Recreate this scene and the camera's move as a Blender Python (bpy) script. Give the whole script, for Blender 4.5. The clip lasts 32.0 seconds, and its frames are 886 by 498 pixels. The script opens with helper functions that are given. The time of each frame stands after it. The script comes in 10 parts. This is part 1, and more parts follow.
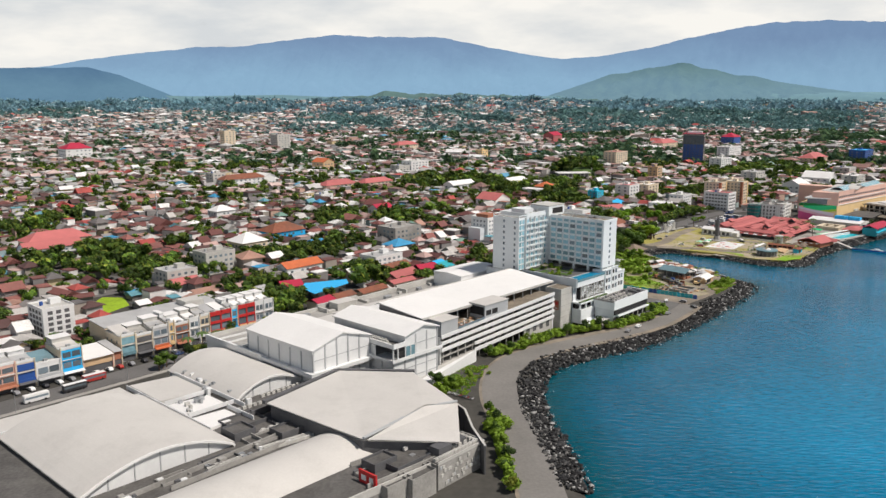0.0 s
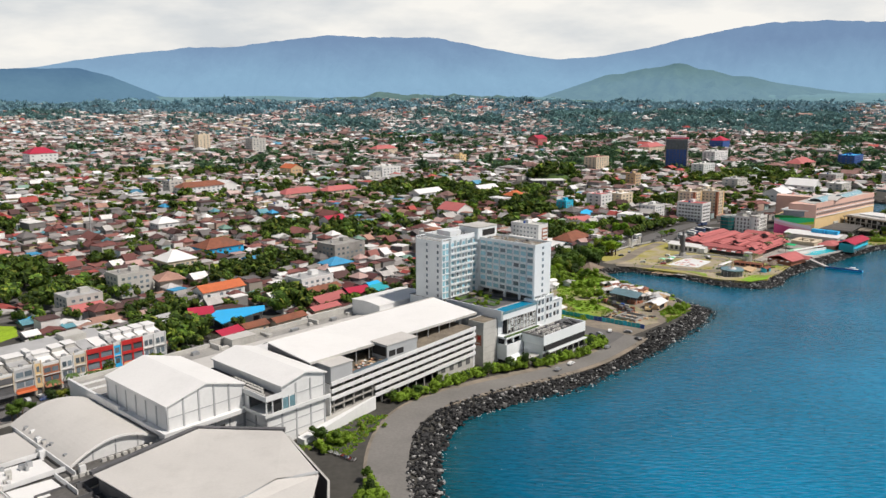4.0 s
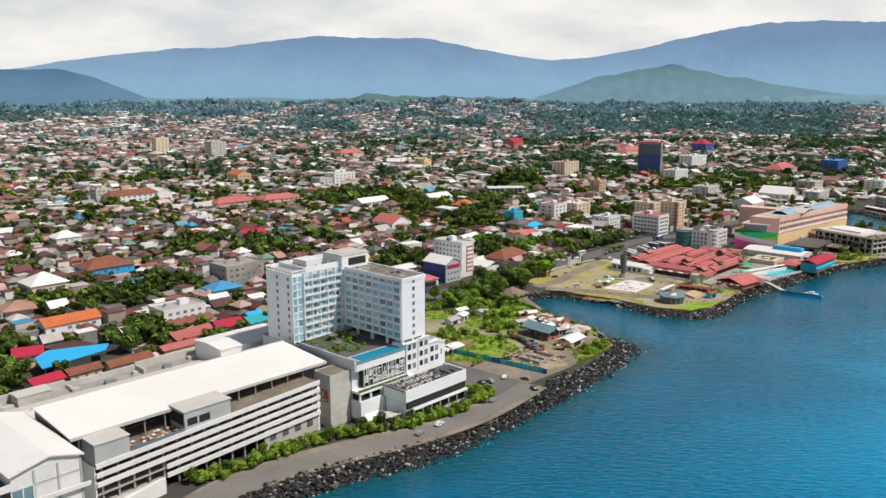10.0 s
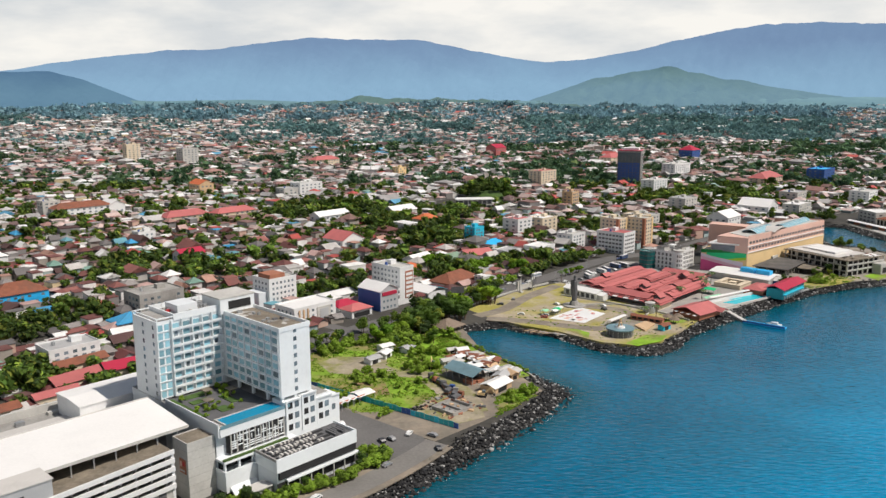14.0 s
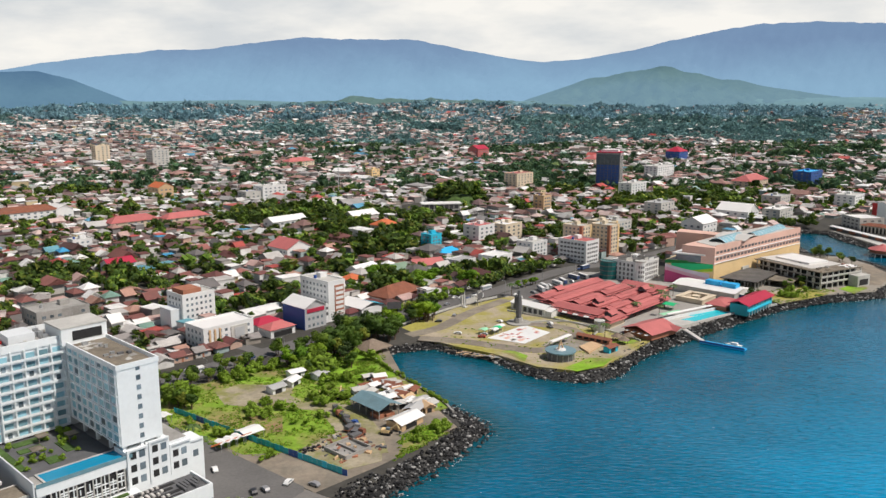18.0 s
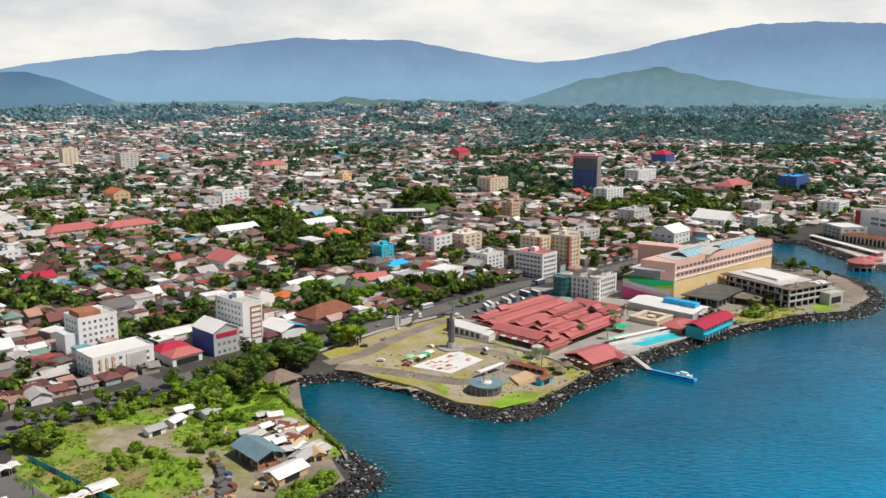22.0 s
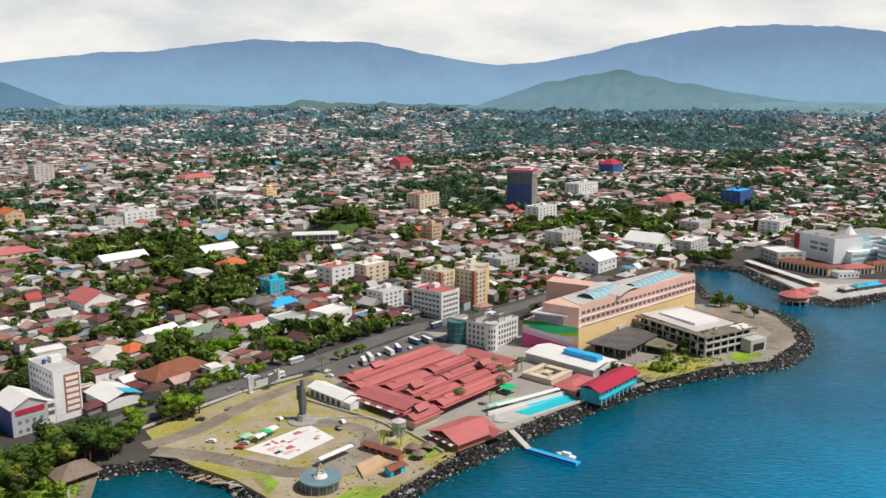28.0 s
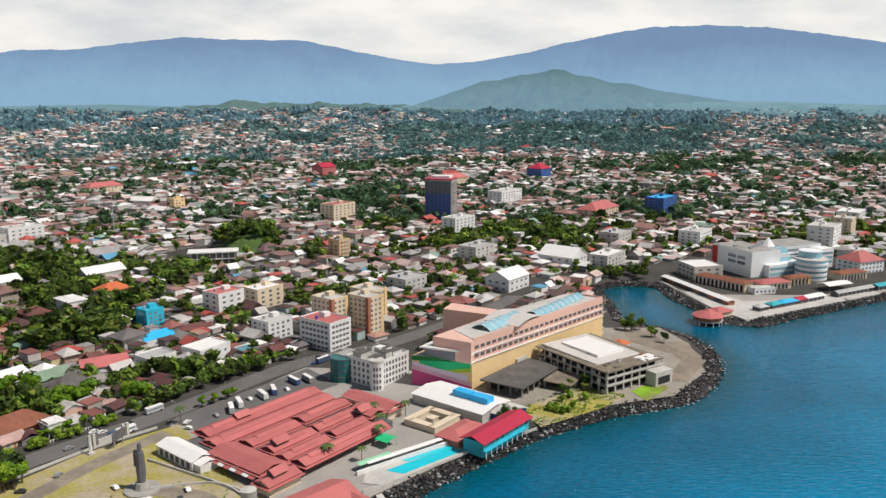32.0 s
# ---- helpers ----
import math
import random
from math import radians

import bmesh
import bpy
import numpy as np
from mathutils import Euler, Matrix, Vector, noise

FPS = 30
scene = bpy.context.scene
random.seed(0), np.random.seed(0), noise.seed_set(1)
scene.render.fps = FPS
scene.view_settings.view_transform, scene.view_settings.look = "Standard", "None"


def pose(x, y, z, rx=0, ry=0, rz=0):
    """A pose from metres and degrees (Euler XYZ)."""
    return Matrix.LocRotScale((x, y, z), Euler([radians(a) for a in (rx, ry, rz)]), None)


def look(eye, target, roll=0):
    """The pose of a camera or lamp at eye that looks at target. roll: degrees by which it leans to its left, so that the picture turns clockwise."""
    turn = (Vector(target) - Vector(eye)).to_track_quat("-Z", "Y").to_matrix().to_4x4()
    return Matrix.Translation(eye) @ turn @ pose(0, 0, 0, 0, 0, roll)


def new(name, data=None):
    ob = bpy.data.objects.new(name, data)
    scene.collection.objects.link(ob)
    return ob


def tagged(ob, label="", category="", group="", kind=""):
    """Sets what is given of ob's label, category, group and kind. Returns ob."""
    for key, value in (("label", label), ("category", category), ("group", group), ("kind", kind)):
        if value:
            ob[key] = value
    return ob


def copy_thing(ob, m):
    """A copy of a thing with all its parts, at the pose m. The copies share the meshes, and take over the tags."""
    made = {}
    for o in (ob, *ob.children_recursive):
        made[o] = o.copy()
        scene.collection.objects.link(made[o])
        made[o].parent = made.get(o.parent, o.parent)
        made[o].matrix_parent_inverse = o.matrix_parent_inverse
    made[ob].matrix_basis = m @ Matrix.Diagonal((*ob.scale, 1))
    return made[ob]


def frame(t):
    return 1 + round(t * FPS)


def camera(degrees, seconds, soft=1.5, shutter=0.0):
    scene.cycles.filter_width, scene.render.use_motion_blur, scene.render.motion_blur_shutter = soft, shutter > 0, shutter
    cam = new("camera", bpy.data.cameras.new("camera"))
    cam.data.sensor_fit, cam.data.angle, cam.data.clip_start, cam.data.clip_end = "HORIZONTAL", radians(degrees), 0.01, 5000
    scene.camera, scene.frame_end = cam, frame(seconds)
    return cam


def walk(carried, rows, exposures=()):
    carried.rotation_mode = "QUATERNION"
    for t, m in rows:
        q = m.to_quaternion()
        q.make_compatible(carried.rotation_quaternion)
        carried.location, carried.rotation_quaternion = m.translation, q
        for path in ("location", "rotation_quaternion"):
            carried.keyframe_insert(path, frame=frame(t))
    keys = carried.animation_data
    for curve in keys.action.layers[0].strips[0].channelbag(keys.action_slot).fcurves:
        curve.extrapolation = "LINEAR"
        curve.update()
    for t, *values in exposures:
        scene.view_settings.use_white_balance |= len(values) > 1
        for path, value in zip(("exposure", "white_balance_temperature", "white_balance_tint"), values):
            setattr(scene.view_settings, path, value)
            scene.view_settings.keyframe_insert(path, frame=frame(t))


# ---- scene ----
cam = camera(57.4, 32.0, soft=1.45)
rows = [
    (0, pose(0.00, 0.00, 120.00, 79.058, 0, 0.001)),
    (1, pose(10.53, 11.05, 121.28, 79.047, 0, 0.035)),
    (2, pose(21.11, 21.56, 122.76, 79.033, 0, 0.071)),
    (3, pose(31.65, 32.21, 124.11, 79.039, 0, 0.118)),
    (5.5, pose(56.63, 60.37, 125.13, 79.090, 0, 0.154)),
    (6, pose(61.72, 66.09, 124.94, 79.103, 0, 0.167)),
    (7, pose(71.78, 77.37, 124.90, 79.116, 0, 0.183)),
    (8, pose(81.93, 88.48, 124.78, 79.143, 0, 0.211)),
    (9, pose(91.81, 99.66, 124.26, 79.161, 0, 0.228)),
    (10, pose(101.87, 109.96, 125.27, 79.141, 0, 0.261)),
    (11, pose(112.29, 120.41, 127.86, 79.156, 0, 0.301)),
    (12, pose(122.34, 131.00, 130.29, 79.166, 0, 0.324)),
    (13, pose(131.99, 141.46, 132.29, 79.177, 0, 0.326)),
    (14, pose(142.15, 151.75, 132.86, 79.196, 0, 0.357)),
    (16.5, pose(166.90, 178.43, 132.36, 79.207, 0, 0.414)),
    (17, pose(171.87, 183.78, 132.19, 79.211, 0, 0.436)),
    (18, pose(181.31, 194.25, 131.76, 79.224, 0, 0.448)),
    (19, pose(190.70, 204.65, 131.63, 79.222, 0, 0.459)),
    (20, pose(200.91, 215.17, 131.25, 79.227, 0, 0.533)),
    (21, pose(210.99, 225.86, 131.40, 79.238, 0, 0.553)),
    (22, pose(220.74, 236.32, 133.14, 79.262, 0, 0.549)),
    (23, pose(230.08, 246.69, 135.12, 79.296, 0, 0.538)),
    (24, pose(238.78, 257.52, 136.95, 79.321, 0, 0.476)),
    (25, pose(248.26, 267.88, 139.13, 79.314, 0, 0.219)),
    (25.5, pose(253.51, 273.34, 140.34, 79.310, 0, 0.001)),
    (27.5, pose(270.23, 295.48, 144.47, 79.289, 0, -1.122)),
    (28, pose(274.78, 300.87, 145.66, 79.293, 0, -1.494)),
    (29, pose(283.38, 311.47, 147.52, 79.293, 0, -2.396)),
    (30, pose(292.86, 322.13, 150.30, 79.257, 0, -3.452)),
    (31, pose(304.18, 332.20, 152.83, 79.210, 0, -4.544)),
    (32, pose(310.22, 341.90, 154.31, 79.152, 0, -5.413)),
]
walk(cam, rows)

# ---- daylight ----
SUN_AZ, SUN_EL = math.atan2(0.95, -0.34), radians(56)
world = bpy.data.worlds.new("daylight")
scene.world = world
world.use_nodes = True
wn, wl = world.node_tree.nodes, world.node_tree.links
wn.clear()
sky = wn.new("ShaderNodeTexSky")
sky.sky_type, sky.sun_disc = "NISHITA", False
sky.sun_elevation, sky.sun_rotation = SUN_EL, SUN_AZ
sky.air_density, sky.dust_density = 1.3, 2.0
wcoord = wn.new("ShaderNodeTexCoord")
wmap = wn.new("ShaderNodeMapping")
wmap.inputs["Scale"].default_value = (2.6, 2.6, 8.5)
wl.new(wcoord.outputs["Generated"], wmap.inputs["Vector"])
wnoise = wn.new("ShaderNodeTexNoise")
wnoise.inputs["Scale"].default_value, wnoise.inputs["Detail"].default_value = 1.7, 9
wnoise.inputs["Roughness"].default_value = 0.55
wl.new(wmap.outputs[0], wnoise.inputs["Vector"])
wramp = wn.new("ShaderNodeValToRGB")
wramp.color_ramp.elements[0].position, wramp.color_ramp.elements[1].position = 0.38, 0.60
wramp.color_ramp.elements[0].color, wramp.color_ramp.elements[1].color = (15.0, 15.6, 16.0, 1), (21.0, 20.5, 19.4, 1)
wl.new(wnoise.outputs["Fac"], wramp.inputs["Fac"])
wcover = wn.new("ShaderNodeValToRGB")
wcover.color_ramp.elements[0].position, wcover.color_ramp.elements[1].position = 0.50, 0.72
wsep = wn.new("ShaderNodeSeparateXYZ")
wl.new(wcoord.outputs["Generated"], wsep.inputs[0])
wlow = wn.new("ShaderNodeMapRange")
wlow.inputs["From Min"].default_value, wlow.inputs["From Max"].default_value = 0.14, 0.38
wlow.inputs["To Min"].default_value, wlow.inputs["To Max"].default_value = 0.36, -0.14
wl.new(wsep.outputs["Z"], wlow.inputs["Value"])
wsum = wn.new("ShaderNodeMath")
wl.new(wnoise.outputs["Fac"], wsum.inputs[0])
wl.new(wlow.outputs[0], wsum.inputs[1])
wl.new(wsum.outputs[0], wcover.inputs["Fac"])
wmix = wn.new("ShaderNodeMixRGB")
wl.new(wcover.outputs[0], wmix.inputs[0])
wl.new(sky.outputs[0], wmix.inputs[1])
wl.new(wramp.outputs[0], wmix.inputs[2])
wbg = wn.new("ShaderNodeBackground")
wbg.inputs["Strength"].default_value = 0.045
wl.new(wmix.outputs[0], wbg.inputs["Color"])
wout = wn.new("ShaderNodeOutputWorld")
wl.new(wbg.outputs[0], wout.inputs["Surface"])

sun = new("sun", bpy.data.lights.new("sun", "SUN"))
sun.data.energy, sun.data.angle, sun.data.color = 4.15, radians(0.6), (1.0, 0.925, 0.85)
sun_way = Vector((math.sin(SUN_AZ) * math.cos(SUN_EL), math.cos(SUN_AZ) * math.cos(SUN_EL), math.sin(SUN_EL)))
sun.matrix_world = look(sun_way * 900, (0, 0, 0))
scene.view_settings.exposure = 0.0


# ---- materials ----
def mat(name, col, rough=0.8, var=0.2, scale=0.25, bump=0.0, metal=0.0, rnd=0.0, spec=0.4, fine=3.0, island=None, objects=None, stain=0.0, streak=0.0, second=None, patch=0.05, leaf=0.0):
    """A surface with variation at two scales. island / objects: colours picked at random for each piece / each object."""
    m = bpy.data.materials.new(name)
    m.use_nodes = True
    nt = m.node_tree
    n, l = nt.nodes, nt.links
    bs = n["Principled BSDF"]
    bs.inputs["Roughness"].default_value, bs.inputs["Metallic"].default_value = rough, metal
    bs.inputs["Specular IOR Level"].default_value = spec
    base = None
    if island or objects:
        ramp = n.new("ShaderNodeValToRGB")
        ramp.color_ramp.interpolation = "CONSTANT"
        cols = island or objects
        els = ramp.color_ramp.elements
        while len(els) < len(cols):
            els.new(0.5)
        total, at = sum(c[3] for c in cols), 0.0
        for e, c in zip(els, cols):
            e.position, e.color = at / total, (*c[:3], 1)
            at += c[3]
        src = n.new("ShaderNodeNewGeometry" if island else "ShaderNodeObjectInfo")
        l.new(src.outputs["Random Per Island" if island else "Random"], ramp.inputs[0])
        base = ramp.outputs[0]
    if second:
        pn, pr, pm, pg = n.new("ShaderNodeTexNoise"), n.new("ShaderNodeMapRange"), n.new("ShaderNodeMixRGB"), n.new("ShaderNodeNewGeometry")
        pn.inputs["Scale"].default_value, pn.inputs["Detail"].default_value, pn.inputs["Roughness"].default_value = patch, 9, 0.66
        pr.inputs["From Min"].default_value, pr.inputs["From Max"].default_value = 0.44, 0.58
        l.new(pg.outputs["Position"], pn.inputs["Vector"])
        l.new(pn.outputs["Fac"], pr.inputs["Value"])
        l.new(pr.outputs[0], pm.inputs[0])
        pm.inputs[1].default_value, pm.inputs[2].default_value = (*col[:3], 1), (*second, 1)
        base = pm.outputs[0]
    big = n.new("ShaderNodeTexNoise")
    big.inputs["Scale"].default_value, big.inputs["Detail"].default_value = scale, 5
    small = n.new("ShaderNodeTexNoise")
    small.inputs["Scale"].default_value, small.inputs["Detail"].default_value = fine, 3
    geo = n.new("ShaderNodeNewGeometry")
    where = geo.outputs["Position"]
    if streak:
        mp = n.new("ShaderNodeMapping")
        mp.inputs["Scale"].default_value = (1.0, 1.0, streak)
        l.new(where, mp.inputs[0])
        where = mp.outputs[0]
    l.new(where, big.inputs["Vector"])
    l.new(where, small.inputs["Vector"])
    add = n.new("ShaderNodeMath")
    add.operation = "MULTIPLY_ADD"
    add.inputs[1].default_value = 0.6
    l.new(big.outputs["Fac"], add.inputs[0])
    half = n.new("ShaderNodeMath")
    half.operation = "MULTIPLY"
    half.inputs[1].default_value = 0.4
    l.new(small.outputs["Fac"], half.inputs[0])
    l.new(half.outputs[0], add.inputs[2])
    span = n.new("ShaderNodeMapRange")
    span.inputs["From Min"].default_value, span.inputs["From Max"].default_value = 0.3, 0.7
    span.inputs["To Min"].default_value, span.inputs["To Max"].default_value = 1 - var, 1 + var
    l.new(add.outputs[0], span.inputs["Value"])
    scale_col = n.new("ShaderNodeVectorMath")
    scale_col.operation = "SCALE"
    if base is None:
        scale_col.inputs[0].default_value = col[:3]
    else:
        l.new(base, scale_col.inputs[0])
    last = span.outputs[0]
    if rnd:
        oi = n.new("ShaderNodeObjectInfo")
        r2 = n.new("ShaderNodeMapRange")
        r2.inputs["To Min"].default_value, r2.inputs["To Max"].default_value = 1 - rnd, 1 + rnd
        l.new(oi.outputs["Random"], r2.inputs["Value"])
        mul = n.new("ShaderNodeMath")
        mul.operation = "MULTIPLY"
        l.new(last, mul.inputs[0])
        l.new(r2.outputs[0], mul.inputs[1])
        last = mul.outputs[0]
    if leaf:
        tone, plus, times = n.new("ShaderNodeAttribute"), n.new("ShaderNodeMath"), n.new("ShaderNodeMath")
        tone.attribute_name, plus.operation, times.operation = "tone", "ADD", "MULTIPLY"
        plus.inputs[1].default_value = 1.0
        l.new(tone.outputs["Fac"], plus.inputs[0])
        l.new(plus.outputs[0], times.inputs[0])
        l.new(last, times.inputs[1])
        last = times.outputs[0]
    l.new(last, scale_col.inputs["Scale"])
    out = scale_col.outputs[0]
    if stain:
        sn = n.new("ShaderNodeTexNoise")
        sn.inputs["Scale"].default_value, sn.inputs["Detail"].default_value = 0.09, 8
        sn.inputs["Roughness"].default_value = 0.7
        l.new(geo.outputs["Position"], sn.inputs["Vector"])
        sr = n.new("ShaderNodeMapRange")
        sr.inputs["From Min"].default_value, sr.inputs["From Max"].default_value = 0.5, 0.68
        sr.inputs["To Max"].default_value = stain
        l.new(sn.outputs["Fac"], sr.inputs["Value"])
        mx = n.new("ShaderNodeMixRGB")
        mx.inputs[2].default_value = (0.09, 0.085, 0.075, 1)
        l.new(sr.outputs[0], mx.inputs[0])
        l.new(out, mx.inputs[1])
        out = mx.outputs[0]
    l.new(out, bs.inputs["Base Color"])
    if bump:
        bp = n.new("ShaderNodeBump")
        bp.inputs["Strength"].default_value, bp.inputs["Distance"].default_value = bump, 0.4
        l.new(small.outputs["Fac"], bp.inputs["Height"])
        l.new(bp.outputs[0], bs.inputs["Normal"])
    if leaf:
        tl_, mx_ = n.new("ShaderNodeBsdfTranslucent"), n.new("ShaderNodeMixShader")
        mx_.inputs[0].default_value = leaf
        l.new(out, tl_.inputs["Color"])
        l.new(bs.outputs[0], mx_.inputs[1])
        l.new(tl_.outputs[0], mx_.inputs[2])
        l.new(mx_.outputs[0], n["Material Output"].inputs["Surface"])
    return m


M = {}
M["white"] = mat("white_paint", (0.72, 0.725, 0.72), 0.75, 0.07, 0.08, fine=0.9, stain=0.10)
M["hotel"] = mat("hotel_paint", (0.76, 0.79, 0.80), 0.7, 0.05, 0.1, fine=0.8, stain=0.06)
M["hotel_side"] = mat("hotel_render", (0.66, 0.69, 0.71), 0.75, 0.05, 0.1, fine=0.8, stain=0.06)
M["roofwhite"] = mat("white_sheet_roof", (0.77, 0.762, 0.745), 0.55, 0.05, 0.06, fine=1.2, stain=0.05)
M["roofcream"] = mat("pale_sheet_roof", (0.56, 0.54, 0.51), 0.6, 0.07, 0.05, fine=1.5, stain=0.10)
M["roofgrey"] = mat("grey_sheet_roof", (0.42, 0.42, 0.42), 0.6, 0.1, 0.08, fine=1.5, stain=0.2)
M["concrete"] = mat("weathered_concrete", (0.33, 0.32, 0.30), 0.9, 0.25, 0.12, fine=1.5, stain=0.4)
M["concrete_pale"] = mat("pale_concrete", (0.50, 0.49, 0.46), 0.88, 0.16, 0.12, fine=1.3, stain=0.2)
M["dirtyslab"] = mat("mossy_roof_slab", (0.20, 0.17, 0.13), 0.95, 0.4, 0.2, fine=1.0, stain=0.5)
M["grey"] = mat("grey_paint", (0.42, 0.43, 0.44), 0.75, 0.1, 0.1)
# near-black for sheets that paint the shade inside openings and recesses
M["dark"] = mat("dark_opening_shade", (0.022, 0.022, 0.023), 0.8, 0.3, 0.5)
# dark grey panels and fittings; also paints shade behind open storeys
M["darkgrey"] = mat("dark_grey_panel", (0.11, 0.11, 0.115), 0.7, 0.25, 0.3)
M["glass"] = mat("window_glass", (0.15, 0.19, 0.22), 0.12, 0.25, 0.3, rnd=0.5, spec=0.7)
M["curtain"] = mat("tinted_pane", (0.24, 0.43, 0.50), 0.2, 0.2, 0.5, rnd=0.45, spec=0.6)
M["red"] = mat("red_paint", (0.50, 0.03, 0.03), 0.6, 0.1, 0.2)
M["redroof"] = mat("red_sheet_roof", (0.45, 0.135, 0.13), 0.65, 0.13, 0.15, fine=2.0, rnd=0.10)
M["crimson"] = mat("crimson_roof", (0.42, 0.025, 0.06), 0.55, 0.1, 0.15)
M["rust"] = mat("rusty_roof", (0.23, 0.085, 0.05), 0.85, 0.25, 0.3, stain=0.3)
M["orange"] = mat("orange_tile_roof", (0.52, 0.14, 0.055), 0.8, 0.15, 0.3)
M["blueroof"] = mat("blue_sheet_roof", (0.03, 0.42, 0.80), 0.5, 0.08, 0.2)
M["navy"] = mat("navy_paint", (0.03, 0.09, 0.32), 0.5, 0.1, 0.2)
M["teal"] = mat("teal_paint", (0.03, 0.36, 0.42), 0.6, 0.1, 0.2)
M["cyan"] = mat("cyan_paint", (0.03, 0.45, 0.62), 0.6, 0.1, 0.2)
M["green"] = mat("green_canvas", (0.02, 0.50, 0.20), 0.7, 0.1, 0.2)
M["mint"] = mat("pale_green_canvas", (0.30, 0.62, 0.40), 0.7, 0.1, 0.2)
M["pink"] = mat("pink_render", (0.70, 0.45, 0.37), 0.75, 0.06, 0.1, stain=0.08)
M["yellow"] = mat("yellow_render", (0.74, 0.54, 0.28), 0.75, 0.06, 0.1, stain=0.08)
M["cream"] = mat("cream_render", (0.66, 0.56, 0.42), 0.78, 0.08, 0.1, stain=0.1)
M["tan"] = mat("tan_sheet", (0.58, 0.40, 0.24), 0.8, 0.15, 0.2)
M["brick"] = mat("brown_brick", (0.36, 0.15, 0.09), 0.85, 0.2, 0.3)
M["asphalt"] = mat("asphalt", (0.135, 0.130, 0.126), 0.92, 0.22, 0.07, bump=0.15, fine=1.0)
M["oldroad"] = mat("dusty_asphalt", (0.195, 0.185, 0.172), 0.93, 0.2, 0.06, bump=0.15, fine=0.9)
M["dirt"] = mat("bare_earth", (0.27, 0.225, 0.175), 0.95, 0.28, 0.06, bump=0.3, fine=0.5, stain=0.3, second=(0.20, 0.175, 0.14), patch=0.05)
M["sand"] = mat("dusty_yard", (0.29, 0.265, 0.225), 0.95, 0.25, 0.06, bump=0.2, fine=0.5)
M["paving"] = mat("light_paving", (0.33, 0.315, 0.29), 0.9, 0.15, 0.1, fine=1.0)
M["dryfield"] = mat("dry_grass_field", (0.36, 0.325, 0.075), 0.95, 0.3, 0.07, bump=0.3, fine=0.6, second=(0.35, 0.295, 0.215), patch=0.035)
M["rock"] = mat("dark_basalt", (0.10, 0.095, 0.09), 0.85, 0.2, 0.4, bump=0.5, fine=1.5, island=[(0.012, 0.012, 0.013, 5), (0.030, 0.030, 0.031, 4), (0.095, 0.093, 0.09, 2.0), (0.32, 0.315, 0.305, 1.3)])
M["bank"] = mat("dark_stony_bank", (0.030, 0.030, 0.030), 0.95, 0.6, 0.8, bump=0.6, fine=2.5)
M["roofdark"] = mat("dark_roof_slab", (0.105, 0.10, 0.095), 0.92, 0.45, 0.15, fine=0.9, stain=0.5)
M["trunk"] = mat("bark", (0.13, 0.09, 0.06), 0.9, 0.3, 0.8)
M["steel"] = mat("galvanised_steel", (0.45, 0.46, 0.47), 0.45, 0.15, 0.5, metal=0.6)
M["black"] = mat("black_rubber", (0.02, 0.02, 0.02), 0.85, 0.2, 1.0)
M["carpaint"] = mat("car_paint", (0.5, 0.5, 0.5), 0.3, 0.04, 0.5, spec=0.6, objects=[(0.75, 0.75, 0.74, 4), (0.45, 0.46, 0.48, 2), (0.03, 0.03, 0.035, 3), (0.4, 0.04, 0.03, 1), (0.05, 0.09, 0.22, 1), (0.25, 0.25, 0.26, 2)])
M["pool"] = mat("pool_water", (0.02, 0.58, 0.70), 0.08, 0.06, 0.2, bump=0.1, spec=0.6)
M["poolblue"] = mat("blue_pool_water", (0.005, 0.25, 0.44), 0.08, 0.06, 0.2, bump=0.1, spec=0.6)
M["surf"] = mat("surf", (0.75, 0.8, 0.82), 0.6, 0.05, 0.5)
M["track"] = mat("trodden_earth_track", (0.215, 0.185, 0.150), 0.95, 0.2, 0.08, bump=0.2, fine=0.7, second=(0.27, 0.235, 0.185), patch=0.08)
M["rustearth"] = mat("rusty_earth", (0.26, 0.17, 0.09), 0.95, 0.35, 0.1, bump=0.3, fine=0.6, second=(0.20, 0.21, 0.06), patch=0.09)
M["bare"] = mat("pale_bare_earth", (0.34, 0.295, 0.215), 0.95, 0.3, 0.1, bump=0.3, fine=0.6, stain=0.3, second=(0.22, 0.22, 0.07), patch=0.08)
M["thatch"] = mat("grey_thatch", (0.22, 0.17, 0.13), 0.95, 0.3, 0.5, bump=0.4, fine=2.0)
M["lotgrass"] = mat("rank_green_grass", (0.20, 0.36, 0.022), 0.95, 0.4, 0.12, bump=0.4, fine=0.6, second=(0.25, 0.215, 0.085), patch=0.04)
M["lotmix"] = mat("weedy_lot", (0.185, 0.31, 0.024), 0.95, 0.4, 0.12, bump=0.4, fine=0.6, second=(0.27, 0.235, 0.085), patch=0.045)
M["fadedblue"] = mat("faded_blue_roof", (0.15, 0.25, 0.29), 0.7, 0.2, 0.2, stain=0.3)
M["fadedgreen"] = mat("faded_green_roof", (0.20, 0.29, 0.21), 0.7, 0.2, 0.2, stain=0.25)
M["limegrass"] = mat("lush_lime_grass", (0.27, 0.40, 0.02), 0.95, 0.3, 0.15, bump=0.3, fine=0.6)
M["leafwall"] = mat("shrub_mass", (0.06, 0.11, 0.025), 0.9, 0.5, 0.25, bump=0.5, fine=1.2)
LEAF = [(0.058, 0.112, 0.015, 3), (0.098, 0.172, 0.020, 3.2), (0.155, 0.235, 0.026, 2.4), (0.23, 0.265, 0.034, 1.1), (0.045, 0.080, 0.018, 1.8)]
